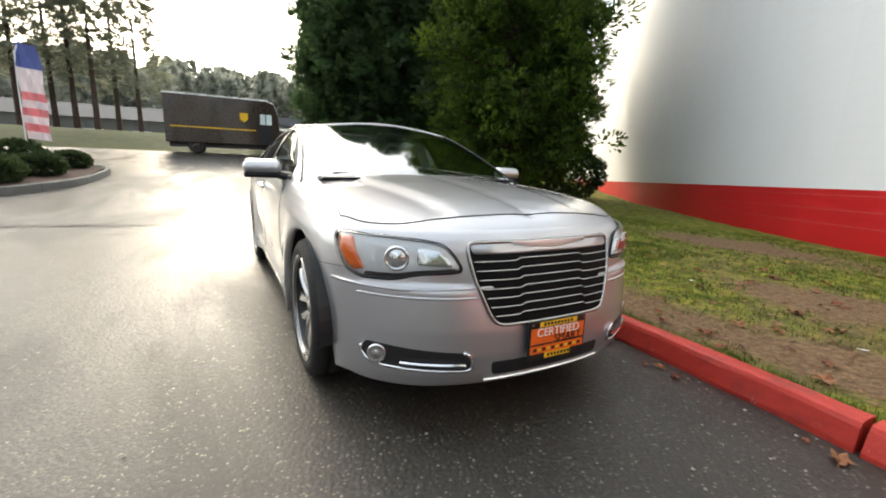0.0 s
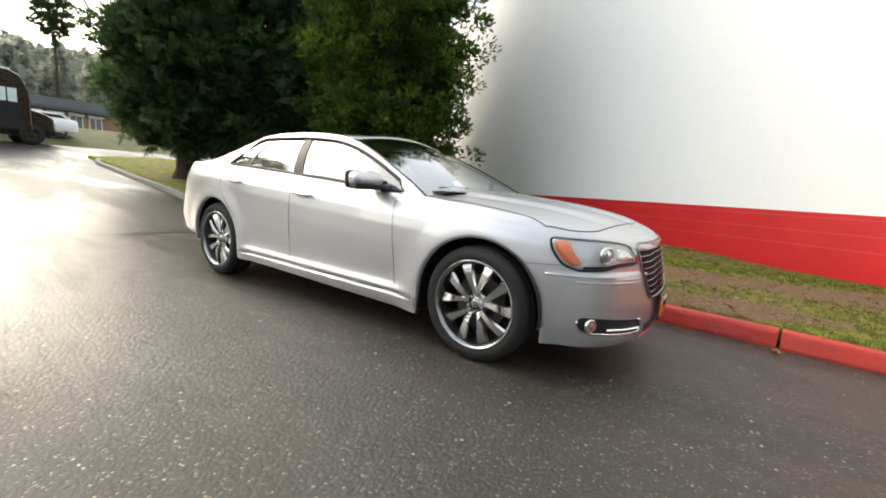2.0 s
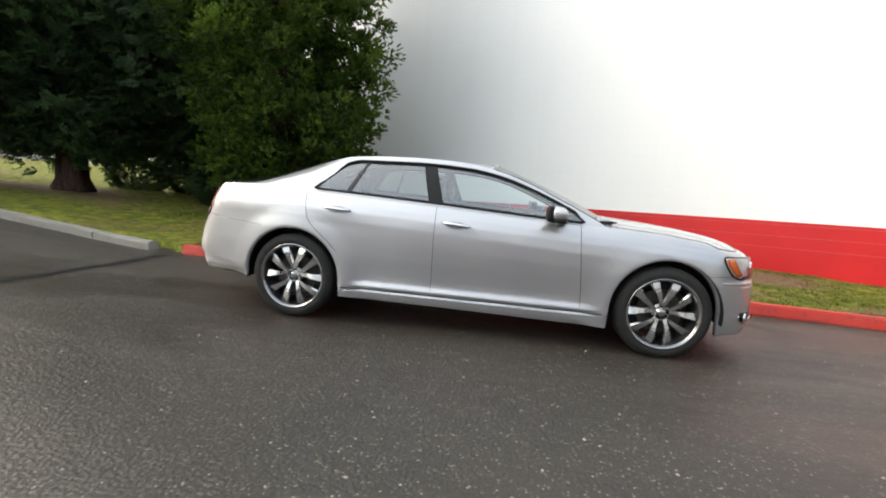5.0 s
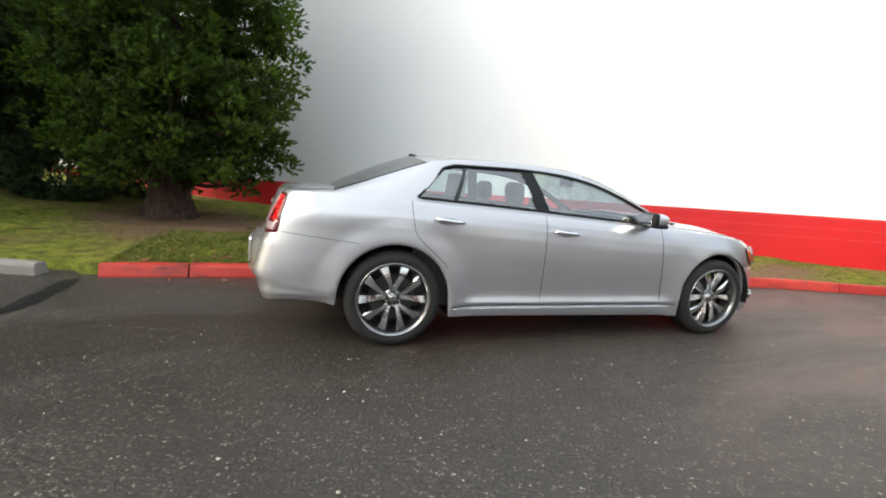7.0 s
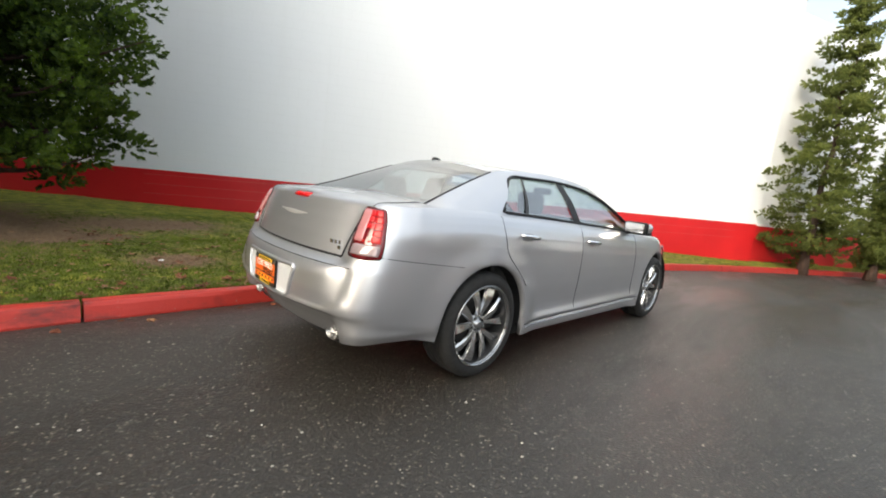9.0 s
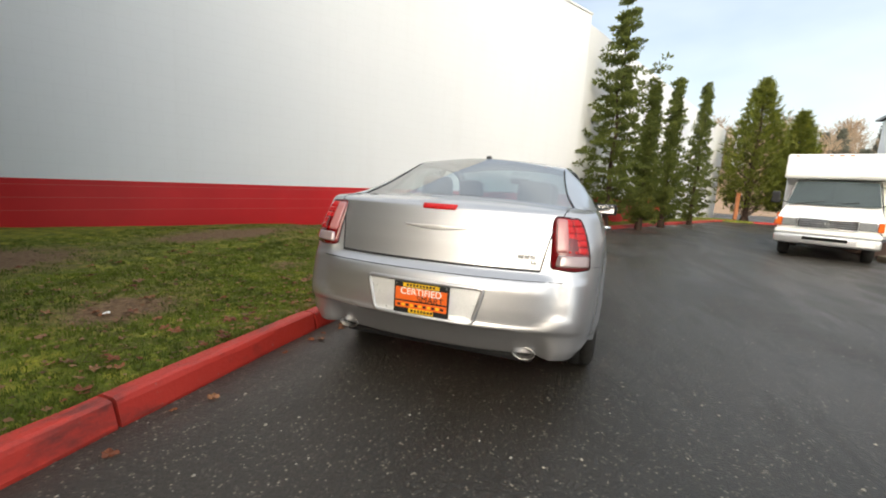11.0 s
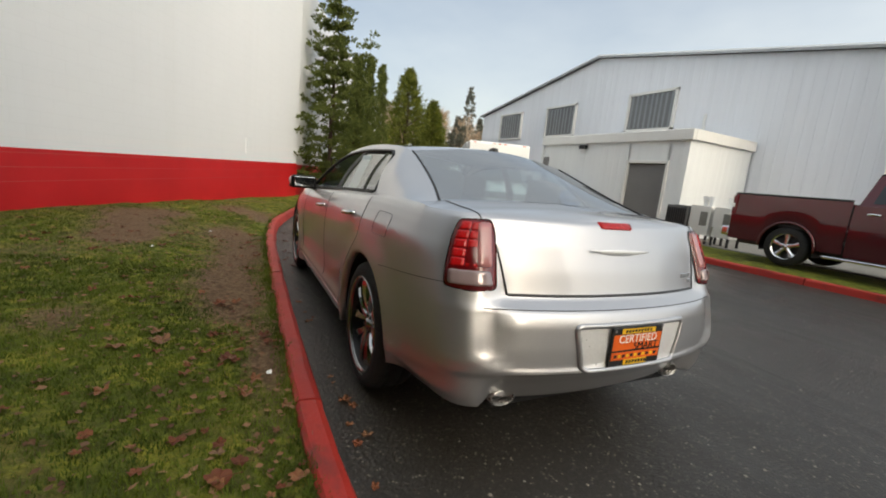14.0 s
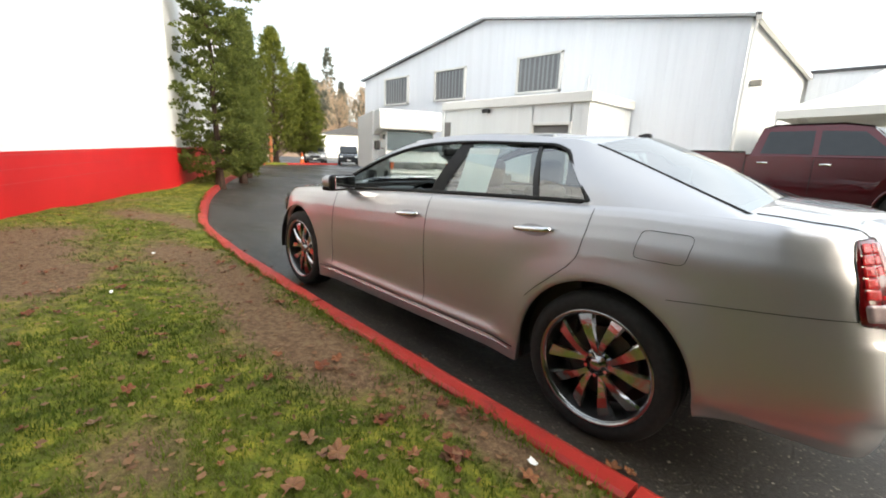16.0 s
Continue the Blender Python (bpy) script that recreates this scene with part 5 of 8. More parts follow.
    return car


def car_details(car, skin):
    for x, y in ((HUB_X, -0.802), (-HUB_X, -0.815), (HUB_X, 0.802), (-HUB_X, 0.815)):
        wheel_parts(car, (x, y, HUB_Z), -1 if y < 0 else 1)
    # Wheel wells and underbody.
    for hub in (HUB_X, -HUB_X):
        for s in (1, -1):
            bm = bmesh.new()
            cols = []
            for a in np.linspace(-0.12, math.pi + 0.12, 25):
                c = Vector((hub + (ARCH + 0.012) * math.cos(a), 0, HUB_Z + (ARCH + 0.012) * math.sin(a)))
                cols.append([Vector((c.x, s * 0.915, c.z)), Vector((c.x, s * 0.55, c.z)), Vector((hub, s * 0.55, HUB_Z))])
            quad_sheet(bm, cols)
            part("wheel_well", bm, BLACK_PLASTIC, car)
    bm = bmesh.new()
    add_box(bm, (-1.08, -0.86, 0.20), (1.08, 0.86, 0.30), 0.02)
    add_box(bm, (-2.40, -0.60, 0.26), (2.25, 0.60, 0.40), 0.03)
    add_box(bm, (1.12, -0.54, 0.38), (2.2, 0.54, 0.82), 0.03)
    add_box(bm, (-2.40, -0.54, 0.38), (-1.4, 0.54, 1.02), 0.03)
    part("underbody", bm, BLACK_PLASTIC, car)
    # Cabin.
    bm = bmesh.new()
    add_box(bm, (0.62, -0.80, 0.62), (1.02, 0.80, 0.96), 0.06, 3)
    add_box(bm, (0.50, 0.18, 0.86), (0.80, 0.58, 1.02), 0.05, 3)
    part("dashboard", bm, BLACK_PLASTIC, car, smooth=True)
    part("centre_console", box((-0.5, -0.13, 0.3), (0.65, 0.13, 0.62), 0.04), BLACK_PLASTIC, car)
    part("parcel_shelf", box((-1.98, -0.66, 1.02), (-1.36, 0.66, 1.06), 0.015), BLACK_PLASTIC, car)
    for s in (1, -1):
        part("door_card", box((-1.38, s * 0.80 - 0.025, 0.28), (0.85, s * 0.80 + 0.025, 0.99), 0.02), CLOTH, car)
    wheel = lathe([(-0.016, 0.175), (0.0, 0.192), (0.016, 0.175), (0.0, 0.160)], "x", 28, closed=True)
    add_box(wheel, (-0.015, -0.165, -0.03), (0.02, 0.165, 0.03), 0.012)
    bmesh.ops.transform(wheel, matrix=Matrix.Translation((0.36, 0.38, 0.92)) @ Matrix.Rotation(-0.42, 4, "Y"), verts=wheel.verts)
    part("steering_wheel", wheel, BLACK_PLASTIC, car, smooth=True)
    seat(car, 0.0, -0.38, 0.50)
    seat(car, 0.0, 0.38, 0.50)
    seat(car, -0.98, 0.0, 1.24, 0.30, (-0.40, 0.40))
    part("inner_mirror", box((0.36, -0.11, 1.30), (0.40, 0.11, 1.37), 0.02), BLACK_PLASTIC, car)

    # Seams.
    def seam(name, pts, way, r=0.0028, lift=0.0005):
        part(name, tube(skin.line(pts, way, lift), r, 5), BLACK_PLASTIC, car)

    for s in (1, -1):
        way = (0, -s, 0)
        seam("door_seam", [(0.84 + 0.05 * smooth01((1.0 - z) / 0.7), s * 1.6, z) for z in np.linspace(0.325, curve_at(0.87, BELT) - 0.012, 22)], way, 0.0022)
        seam("door_seam", [(-0.315, s * 1.6, z) for z in np.linspace(0.325, curve_at(-0.3, BELT) - 0.012, 22)], way, 0.0022)
        seam("door_seam", [(curve_at(z, [(0.60, -1.115), (0.676, -1.187), (0.76, -1.285), (0.83, -1.36), (0.88, -1.397), (1.0, -1.418), (1.12, -1.426)]), s * 1.6, z) for z in np.linspace(0.62, 1.10, 22)], way, 0.0022)
        seam("sill_seam", [(x, s * 1.6, 0.312) for x in np.linspace(1.06, -1.08, 40)], way, 0.005)
        line = skin.line([(x, s * 1.6, 0.290) for x in np.linspace(1.04, -1.06, 40)], way, -0.001)
        part("sill_trim", tube(line, 0.0035, 6), CHROME, car, "thin bright strip along the sill", smooth=True)
        seam("bumper_seam", [(x, s * 1.6, 0.777 + 0.102 * (-1.76 - x)) for x in np.linspace(-1.80, -2.39, 24)], way, 0.0018, 0.0)
        seam("bumper_seam", [(x, s * 1.6, 0.68 + 0.06 * (x - 1.87)) for x in np.linspace(1.83, 2.03, 8)], way, 0.0018, 0.0)
        # Handles over shallow cup patches; the cups' shade is painted as darker silver.
        for x, z in ((-0.14, 0.918), (-1.14, 0.968)):
            cup = [(x + 0.085 * math.cos(a), s * 1.6, z - 0.004 + 0.030 * math.sin(a)) for a in np.linspace(0, 2 * math.pi, 24, endpoint=False)]
            part("handle_cup", skin.patch(cup, way, lift=0.0012, rings=3, dip=0.002), simple("painted_shade_silver", (0.30, 0.30, 0.31), 0.35, 0.7), car)
            base = skin.hit((x, s * 1.6, z), way, 0.0)
            ends = [Vector((x + 0.115 * t, base.y + s * (0.012 + 0.030 * (1 - t * t) ** 0.5 if abs(t) < 1 else 0.004), z + 0.004 - 0.010 * t)) for t in np.linspace(-1, 1, 11)]
            part("door_handle", tube(ends, [0.010, 0.014, 0.015, 0.016, 0.016, 0.016, 0.016, 0.016, 0.015, 0.014, 0.010], 8), CHROME, car, "bright chrome door handle", smooth=True)
        # Mirror.
        m = new("wing_mirror")
        m.parent = car
        shell = box((-0.075, -0.120, -0.050), (0.060, 0.120, 0.058), 0.045, 4)
        for v in shell.verts:
            if v.co.x > 0:
                v.co.x *= 1 - 0.5 * (abs(v.co.z) / 0.07) ** 2
                v.co.z *= 0.9
        bmesh.ops.transform(shell, matrix=Matrix.Translation((0.655, s * 1.005, 1.075)) @ Matrix.Rotation(s * 0.18, 4, "Z"), verts=shell.verts)
        part("mirror_shell", shell, SILVER, m, smooth=True)
        under = box((-0.070, -0.112, -0.066), (0.050, 0.112, -0.030), 0.016, 3)
        bmesh.ops.transform(under, matrix=Matrix.Translation((0.655, s * 1.005, 1.075)) @ Matrix.Rotation(s * 0.18, 4, "Z"), verts=under.verts)
        part("mirror_base", under, SATIN_BLACK, m, "black lower half of the mirror", smooth=True)
        face = box((-0.014, -0.123, -0.064), (0.05, 0.123, 0.060), 0.028, 3)
        bmesh.ops.transform(face, matrix=Matrix.Translation((0.572, s * 0.99, 1.075)) @ Matrix.Rotation(s * 0.18, 4, "Z"), verts=face.verts)
        part("mirror_housing", face, SATIN_BLACK, m, smooth=True)
        pane_ = box((-0.019, -0.098, -0.046), (-0.012, 0.098, 0.046), 0.003)
        bmesh.ops.transform(pane_, matrix=Matrix.Translation((0.572, s * 0.99, 1.075)) @ Matrix.Rotation(s * 0.18, 4, "Z"), verts=pane_.verts)
        part("mirror_glass", pane_, CHROME, m, "mirror glass")
        part("mirror_foot", tube([(0.72, s * 0.83, 1.015), (0.69, s * 0.90, 1.03), (0.67, s * 0.95, 1.045)], [0.035, 0.028, 0.026], 8), BLACK_PLASTIC, m)
        # Lamps at the front.
        wayf = Vector((-1, -s * 0.55, 0)).normalized()

        def F(y, z):
            """A start for a ray from ahead of the front corner that meets the plan at about y."""
            x = curve_at(y, [(p[1], p[0]) for p in FRONT_PLAN[:9]])
            return (x + 1.0, s * (y + 0.55), z)

        lamp_outline = dense(rounded([Vector(F(y, z)) for y, z in ((0.842, 0.836), (0.70, 0.832), (0.58, 0.822), (0.515, 0.806), (0.475, 0.762), (0.440, 0.704), (0.52, 0.698), (0.60, 0.694), (0.68, 0.670), (0.78, 0.666), (0.822, 0.69), (0.842, 0.77))], 0.03), 0.03)
        hl = part("headlight", skin.patch(lamp_outline, wayf, 0.003, 0.0), LAMP_HOUSING, car, "clear headlamp unit with grey housing", smooth=True)
        lens = part("lens", skin.patch(lamp_outline, wayf, 0.026, 0.004, dip=0.0), LAMP_GLASS, hl, "clear curved lens", smooth=True)
        lens.visible_shadow = False
        part("lamp_rim", tube(skin.line(lamp_outline, wayf, 0.004), 0.0075, 6, closed=True), SATIN_BLACK, hl)
        ring_at = skin.hit(F(0.672, 0.752), wayf, 0.010)
        q = (-wayf).to_track_quat("Z", "Y").to_matrix().to_4x4()
        bm = lathe([(0.000, 0.052), (0.012, 0.050), (0.014, 0.042), (0.006, 0.040), (0.010, 0.034), (0.018, 0.020), (0.020, 0.0)], "z", 28)
        bmesh.ops.transform(bm, matrix=Matrix.Translation(ring_at) @ q, verts=bm.verts)
        part("projector", bm, CHROME, hl, "round projector lens with chrome ring", smooth=True)
        amber = [Vector(F(y, z)) for y, z in ((0.836, 0.822), (0.803, 0.823), (0.792, 0.760), (0.768, 0.698), (0.796, 0.688), (0.818, 0.712), (0.834, 0.768))]
        part("turn_signal", skin.patch(dense(rounded(amber, 0.012), 0.03), wayf, 0.0105, 0.003, rings=3), AMBER, hl, "bright amber marker", smooth=True)
        strip = [Vector(F(y, z)) for y, z in ((0.61, 0.792), (0.535, 0.786), (0.495, 0.745), (0.482, 0.722), (0.61, 0.728))]
        part("reflector", skin.patch(dense(rounded(strip, 0.012), 0.03), wayf, 0.0105, 0.002, rings=3), simple("lamp_reflector", (0.80, 0.80, 0.80), 0.14, 0.9, vary=0.25, scale=30), hl, smooth=True)
        bezel = [Vector(F(y, z)) for y, z in ((0.765, 0.690), (0.69, 0.690), (0.60, 0.708), (0.478, 0.716), (0.458, 0.708), (0.52, 0.704), (0.60, 0.700), (0.68, 0.677), (0.77, 0.674))]
        part("lamp_bezel", skin.patch(dense(rounded(bezel, 0.006, 3), 0.03), wayf, 0.0108, 0.0, rings=2), SATIN_BLACK, hl, "dark lower lamp bezel", smooth=True)
        # Character line under the lamp.
        line = skin.line([F(y, 0.636 + 0.004 * math.sin(y * 6)) for y in np.linspace(0.88, 0.30, 24)], wayf, -0.002)
        part("bumper_crease", tube(line, [0.002] + [0.008] * 22 + [0.002], 6), SILVER, car, smooth=True)
        # Fog lamp slot.
        fog = [Vector(F(y, z)) for y, z in ((0.768, 0.400), (0.72, 0.400), (0.40, 0.374), (0.388, 0.312), (0.41, 0.294), (0.72, 0.306), (0.762, 0.322), (0.778, 0.360))]
        fogd = dense(rounded(fog, 0.03), 0.03)
        fl = part("fog_slot", skin.patch(fogd, wayf, 0.002, 0.0, rings=4), BLACK_PLASTIC, car, "black fog lamp slot with chrome trim")
        edge = skin.line(fogd[len(fogd) // 3 :], wayf, 0.006)
        part("slot_trim", tube(edge, 0.0075, 6), CHROME, fl, "bright chrome lower trim", smooth=True)
        part("slot_bar", tube(skin.line([F(y, 0.326 + 0.02 * (y - 0.42)) for y in np.linspace(0.655, 0.42, 10)], wayf, 0.010), 0.008, 6), CHROME, fl)
        at = skin.hit(F(0.730, 0.356), wayf, 0.006)
        bm = lathe([(0.0, 0.040), (0.012, 0.040), (0.014, 0.034), (0.010, 0.030), (0.016, 0.016), (0.018, 0.0)], "z", 24)
        bmesh.ops.transform(bm, matrix=Matrix.Translation(at) @ q, verts=bm.verts)
        part("fog_lamp", bm, CHROME, fl, "round fog lamp", smooth=True)

        # Ledge over the fog lamps.
        line = skin.line([F(y, 0.600) for y in np.linspace(0.80, 0.36, 20)], wayf, -0.003)
        part("bumper_crease", tube(line, [0.002] + [0.007] * 18 + [0.002], 6), SILVER, car, smooth=True)
        # Tail lamps wrap round the corner.
        wayr = Vector((1, -s * 0.9, 0)).normalized()

        def R(y, z, extra=0.0):
            x = curve_at(y, [(p[1], p[0]) for p in FRONT_PLAN[16:][::-1]])
            x += 0.135
            return (x - 1.0, s * (y + 0.9), z)

        tail = [Vector(R(y, z)) for y, z in ((0.806, 1.088), (0.690, 1.094), (0.668, 1.05), (0.645, 0.95), (0.620, 0.822), (0.72, 0.815), (0.818, 0.826), (0.824, 0.90), (0.820, 1.02))]
        taild = dense(rounded(tail, 0.02), 0.03)
        tl = part("tail_lamp", skin.patch(taild, wayr, 0.004, 0.008, rings=6), RED_LENS, car, "tall red tail lamp with pale inner strip", smooth=True)
        rev = [Vector(R(y, z)) for y, z in ((0.808, 0.892), (0.660, 0.892), (0.640, 0.836), (0.802, 0.838))]
        part("reverse_lens", skin.patch(dense(rounded(rev, 0.01), 0.03), wayr, 0.0135, 0.002, rings=4), REVERSE_LENS, tl, "clear reversing lens", smooth=True)
        pale = [Vector(R(y, z)) for y, z in ((0.738, 1.078), (0.692, 1.080), (0.664, 0.95), (0.656, 0.905), (0.708, 0.905), (0.716, 0.95))]
        part("pale_lens", skin.patch(dense(rounded(pale, 0.012), 0.03), wayr, 0.0125, 0.002, rings=4), PALE_LENS, tl, "pale pink inner lens", smooth=True)
        for k in range(5):
            z0 = 0.905 + k * 0.035
            for j in range(1, 3):
                def edge_y(z, j):
                    inner = curve_at(z, [(0.82, 0.640), (0.95, 0.662), (1.08, 0.690)])
                    outer = curve_at(z, [(0.82, 0.806), (0.90, 0.810), (1.02, 0.808), (1.09, 0.792)])
                    return inner + (outer - inner) * j / 3
                block = [Vector(R(edge_y(z, j + g), z)) for g, z in ((0.03, z0), (0.97, z0), (0.97, z0 + 0.032), (0.03, z0 + 0.032))]
                part("lamp_block", skin.patch(dense(rounded(block, 0.006, 3), 0.03), wayr, 0.0115, 0.0, rings=2, dip=-0.009), LED_RED, tl, smooth=True)
        part("lamp_edge", tube(skin.line(taild, wayr, 0.003), 0.0022, 5, closed=True), GLOSS_BLACK, tl, "thin dark lamp surround")
        # Exhaust.
        bm = lathe([(-2.36, 0.032), (-2.474, 0.036), (-2.486, 0.0375), (-2.491, 0.0355), (-2.486, 0.031), (-2.40, 0.030)], "x", 28)
        for v in bm.verts:
            v.co.y *= 1.75
        bmesh.ops.transform(bm, matrix=Matrix.Translation((0.045, s * 0.550, 0.337)), verts=bm.verts)
        part("exhaust_tip", bm, simple("dull_exhaust_chrome", (0.42, 0.41, 0.40), 0.3, 1.0, vary=0.3, scale=20), car, "wide oval chrome exhaust tip", smooth=True)
        bm = cyl((-2.2, 0, 0), (-2.42, 0, 0), 0.0302, n=24)
        for v in bm.verts:
            v.co.y *= 1.75
        bmesh.ops.transform(bm, matrix=Matrix.Translation((0.045, s * 0.550, 0.337)), verts=bm.verts)
        part("exhaust_pipe", bm, DEEP_BLACK, car)
        # Wheel arch edge.
        for hub in (HUB_X, -HUB_X):
            arc = [(hub + (ARCH + 0.006) * math.cos(a), s * 1.6, HUB_Z + (ARCH + 0.006) * math.sin(a)) for a in np.linspace(0.02, math.pi - 0.02, 40)]
            part("arch_lip", tube(skin.line(arc, way, -0.002), 0.004, 6), SILVER, car, smooth=True)

    # Fuel flap on the left rear wing.
    flap = dense(rounded([Vector((x, 1.6, z)) for x, z in ((-1.86, 1.045), (-1.66, 1.045), (-1.64, 0.925), (-1.84, 0.925))], 0.03), 0.03)
    part("fuel_flap", tube(skin.line(flap, (0, -1, 0), 0.0), 0.0018, 5, closed=True), BLACK_PLASTIC, car, "thin seam of the fuel flap")

    # Grille.
    def G(y, z):
        return (3.4, y, z)

    wayg = (-1, 0, 0)
    top, bot = 0.818, 0.484
    out = [Vector(G(y, z)) for y, z in ((-0.40, top), (0.40, top), (0.378, 0.68), (0.315, 0.515), (0.28, bot), (-0.28, bot), (-0.315, 0.515), (-0.378, 0.68))]
    outd = dense(rounded(out, 0.045), 0.03)
    gr = part("grille", skin.patch(outd, wayg, 0.003, 0.0, rings=6), DEEP_BLACK, car, "black grille with thin bright bars and chrome surround")
    part("grille_surround", tube(skin.line(outd, wayg, 0.004), 0.009, 8, closed=True), DARK_CHROME, gr, "chrome grille surround", smooth=True)
    for k in range(7):
        z = 0.742 - k * 0.0365
        half = 0.385 - 0.105 * ((top - z) / (top - bot)) ** 1.6
        pts = [G(y, z + (0.010 if abs(y) < 0.17 else 0.0)) for y in np.linspace(-half, half, 33)]
        part("grille_bar", tube(skin.line(pts, wayg, 0.009), 0.0034, 6), DARK_CHROME, gr)
    head = dense(rounded([Vector(G(y, z)) for y, z in ((-0.388, 0.812), (0.388, 0.812), (0.378, 0.772), (-0.378, 0.772))], 0.02), 0.03)
    part("grille_header", skin.patch(head, wayg, 0.008, 0.002, rings=3), SILVER, gr, "silver grille header", smooth=True)
    # Winged badge.
    bm = bmesh.new()
    cols = []
    for y in np.linspace(-0.20, 0.20, 31):
        p = skin.hit(G(y, 0.800), wayg, 0.016)
        h = 0.017 * (1 - (abs(y) / 0.205) ** 1.8) + 0.002
        cols.append([p + Vector((0, 0, h + 0.014 * (abs(y) / 0.2) ** 2)), p + Vector((0.003, 0, 0.004)), p + Vector((0, 0, -h * 0.8 + 0.010 * (abs(y) / 0.2) ** 2))])
    quad_sheet(bm, cols)
    part("badge", bm, BADGE_METAL, gr, "chrome winged badge", smooth=True)
    # Hood shut line.
    pts = [(x, y, 1.6) for x, y in spline([(1.9, -0.80), (2.05, -0.72), (2.13, -0.60), (2.16, -0.45), (2.19, -0.25), (2.205, 0), (2.19, 0.25), (2.16, 0.45), (2.13, 0.60), (2.05, 0.72), (1.9, 0.80)], 60)]
    seam("hood_seam", pts, (0, 0, -1), 0.0035)
    for s in (1, -1):
        seam("hood_seam", [(x, s * (0.80 + 0.0 * x), 1.6) for x in np.linspace(1.9, 1.08, 24)], (0, 0, -1), 0.003)
    # Lower intake and front plate.
    low = dense(rounded([Vector(G(y, z)) for y, z in ((-0.31, 0.325), (0.31, 0.325), (0.30, 0.262), (-0.30, 0.262))], 0.02), 0.03)
    part("lower_intake", skin.patch(low, wayg, 0.002, 0.0, rings=3), BLACK_PLASTIC, car, "black lower air intake")
    part("chin_trim", tube(skin.line([F2 for F2 in [G(y, 0.240) for y in np.linspace(-0.33, 0.33, 14)]], wayg, 0.003), 0.007, 6), CHROME, car)
    plate(car, (2.462, 0.0, 0.405), 90, 12)
    # Rear: lid seam, plate recess, badges, stop lamp.
    def B(y, z):
        return (-3.5, y, z)

    wayb = (1, 0, 0)
    seam("lid_seam", [B(y, 0.802) for y in np.linspace(-0.595, 0.595, 34)], wayb, 0.007)
    for s in (1, -1):
        seam("lid_seam", [B(s * y, z) for y, z in spline([(0.597, 0.80), (0.625, 0.95), (0.652, 1.05), (0.672, 1.095)], 12)], wayb, 0.005)
        seam("lid_seam", [(x, s * y, 1.6) for x, y in spline([(-2.36, 0.67), (-2.25, 0.70), (-2.0, 0.70)], 14)], (0, 0, -1), 0.0035)
    seam("bumper_ledge", [B(y, 0.757) for y in np.linspace(-0.72, 0.72, 40)], wayb, 0.0025)
    rec = dense(rounded([Vector(B(y, z)) for y, z in ((-0.335, 0.700), (0.335, 0.700), (0.285, 0.505), (-0.285, 0.505))], 0.03), 0.03)
    pr = part("plate_recess", skin.patch(rec, wayb, 0.002, 0.0, rings=3), simple("recess_silver", (0.78, 0.78, 0.78), 0.34, 0.4), car, "silver plate recess with bright surround")
    part("recess_edge", tube(skin.line(rec, wayb, 0.003), 0.012, 8, closed=True), SILVER, pr, smooth=True)
    plate(car, (-2.622, 0.0, 0.605), -90, 4)
    stop = dense(rounded([Vector(B(y, z)) for y, z in ((-0.108, 1.118), (0.108, 1.118), (0.10, 1.088), (-0.10, 1.088))], 0.01), 0.03)
    part("stop_lamp", skin.patch(stop, wayb, 0.004, 0.003, rings=3), LED_RED, car, "red high stop lamp", smooth=True)
    bm = bmesh.new()
    cols = []
    for y in np.linspace(-0.185, 0.185, 31):
        p = skin.hit(B(y, 0.985), wayb, 0.007)
        h = 0.013 * (1 - (abs(y) / 0.19) ** 1.5) + 0.0015
        cols.append([p + Vector((0, 0, h + 0.008 * (abs(y) / 0.19) ** 2)), p + Vector((-0.005, 0, 0.002)), p + Vector((0, 0, -h + 0.008 * (abs(y) / 0.19) ** 2))])
    quad_sheet(bm, cols)
    part("badge", bm, BADGE_METAL, car, "chrome winged badge", smooth=True)
    for y0, y1, z0, z1 in ((-0.475, -0.505, 0.862, 0.885), (-0.510, -0.535, 0.862, 0.885), (-0.54, -0.565, 0.862, 0.885), (-0.545, -0.575, 0.835, 0.855)):
        p = skin.hit(B((y0 + y1) / 2, (z0 + z1) / 2), wayb, 0.002)
        part("model_badge", box((p.x - 0.004, y1, z0), (p.x + 0.004, y0, z1), 0.002), CHROME, car)
    part("roof_antenna", prism([(-1.31, 1.446), (-1.20, 1.458), (-1.225, 1.474), (-1.265, 1.486), (-1.295, 1.484)], -0.018, 0.018, "y", 0.008), BLACK_PLASTIC, car, "small dark roof antenna fin")
    for s in (1, -1):
        line = [(1.09, s * 0.10, 1.052), (1.045, s * 0.35, 1.066), (1.0, s * 0.62, 1.058)]
        part("wiper", tube(line, 0.0045, 5), BLACK_PLASTIC, car)
    part("cowl", prism([(0.98, 1.00), (1.14, 1.025), (1.15, 1.034), (1.10, 1.038), (0.98, 1.03)], -0.72, 0.72, "y"), BLACK_PLASTIC, car)
    # Sales sheet inside the left rear window.
    sheet = box((-0.70, 0.755, 1.10), (-0.46, 0.757, 1.36))
    bmesh.ops.transform(sheet, matrix=Matrix.Translation((0, 0.045, 0)) , verts=sheet.verts)
    for v in sheet.verts:
        v.co.y -= (v.co.z - 1.10) * 0.42
    part("sales_sheet", sheet, PAPER, car, "white printed sales sheet in the window")


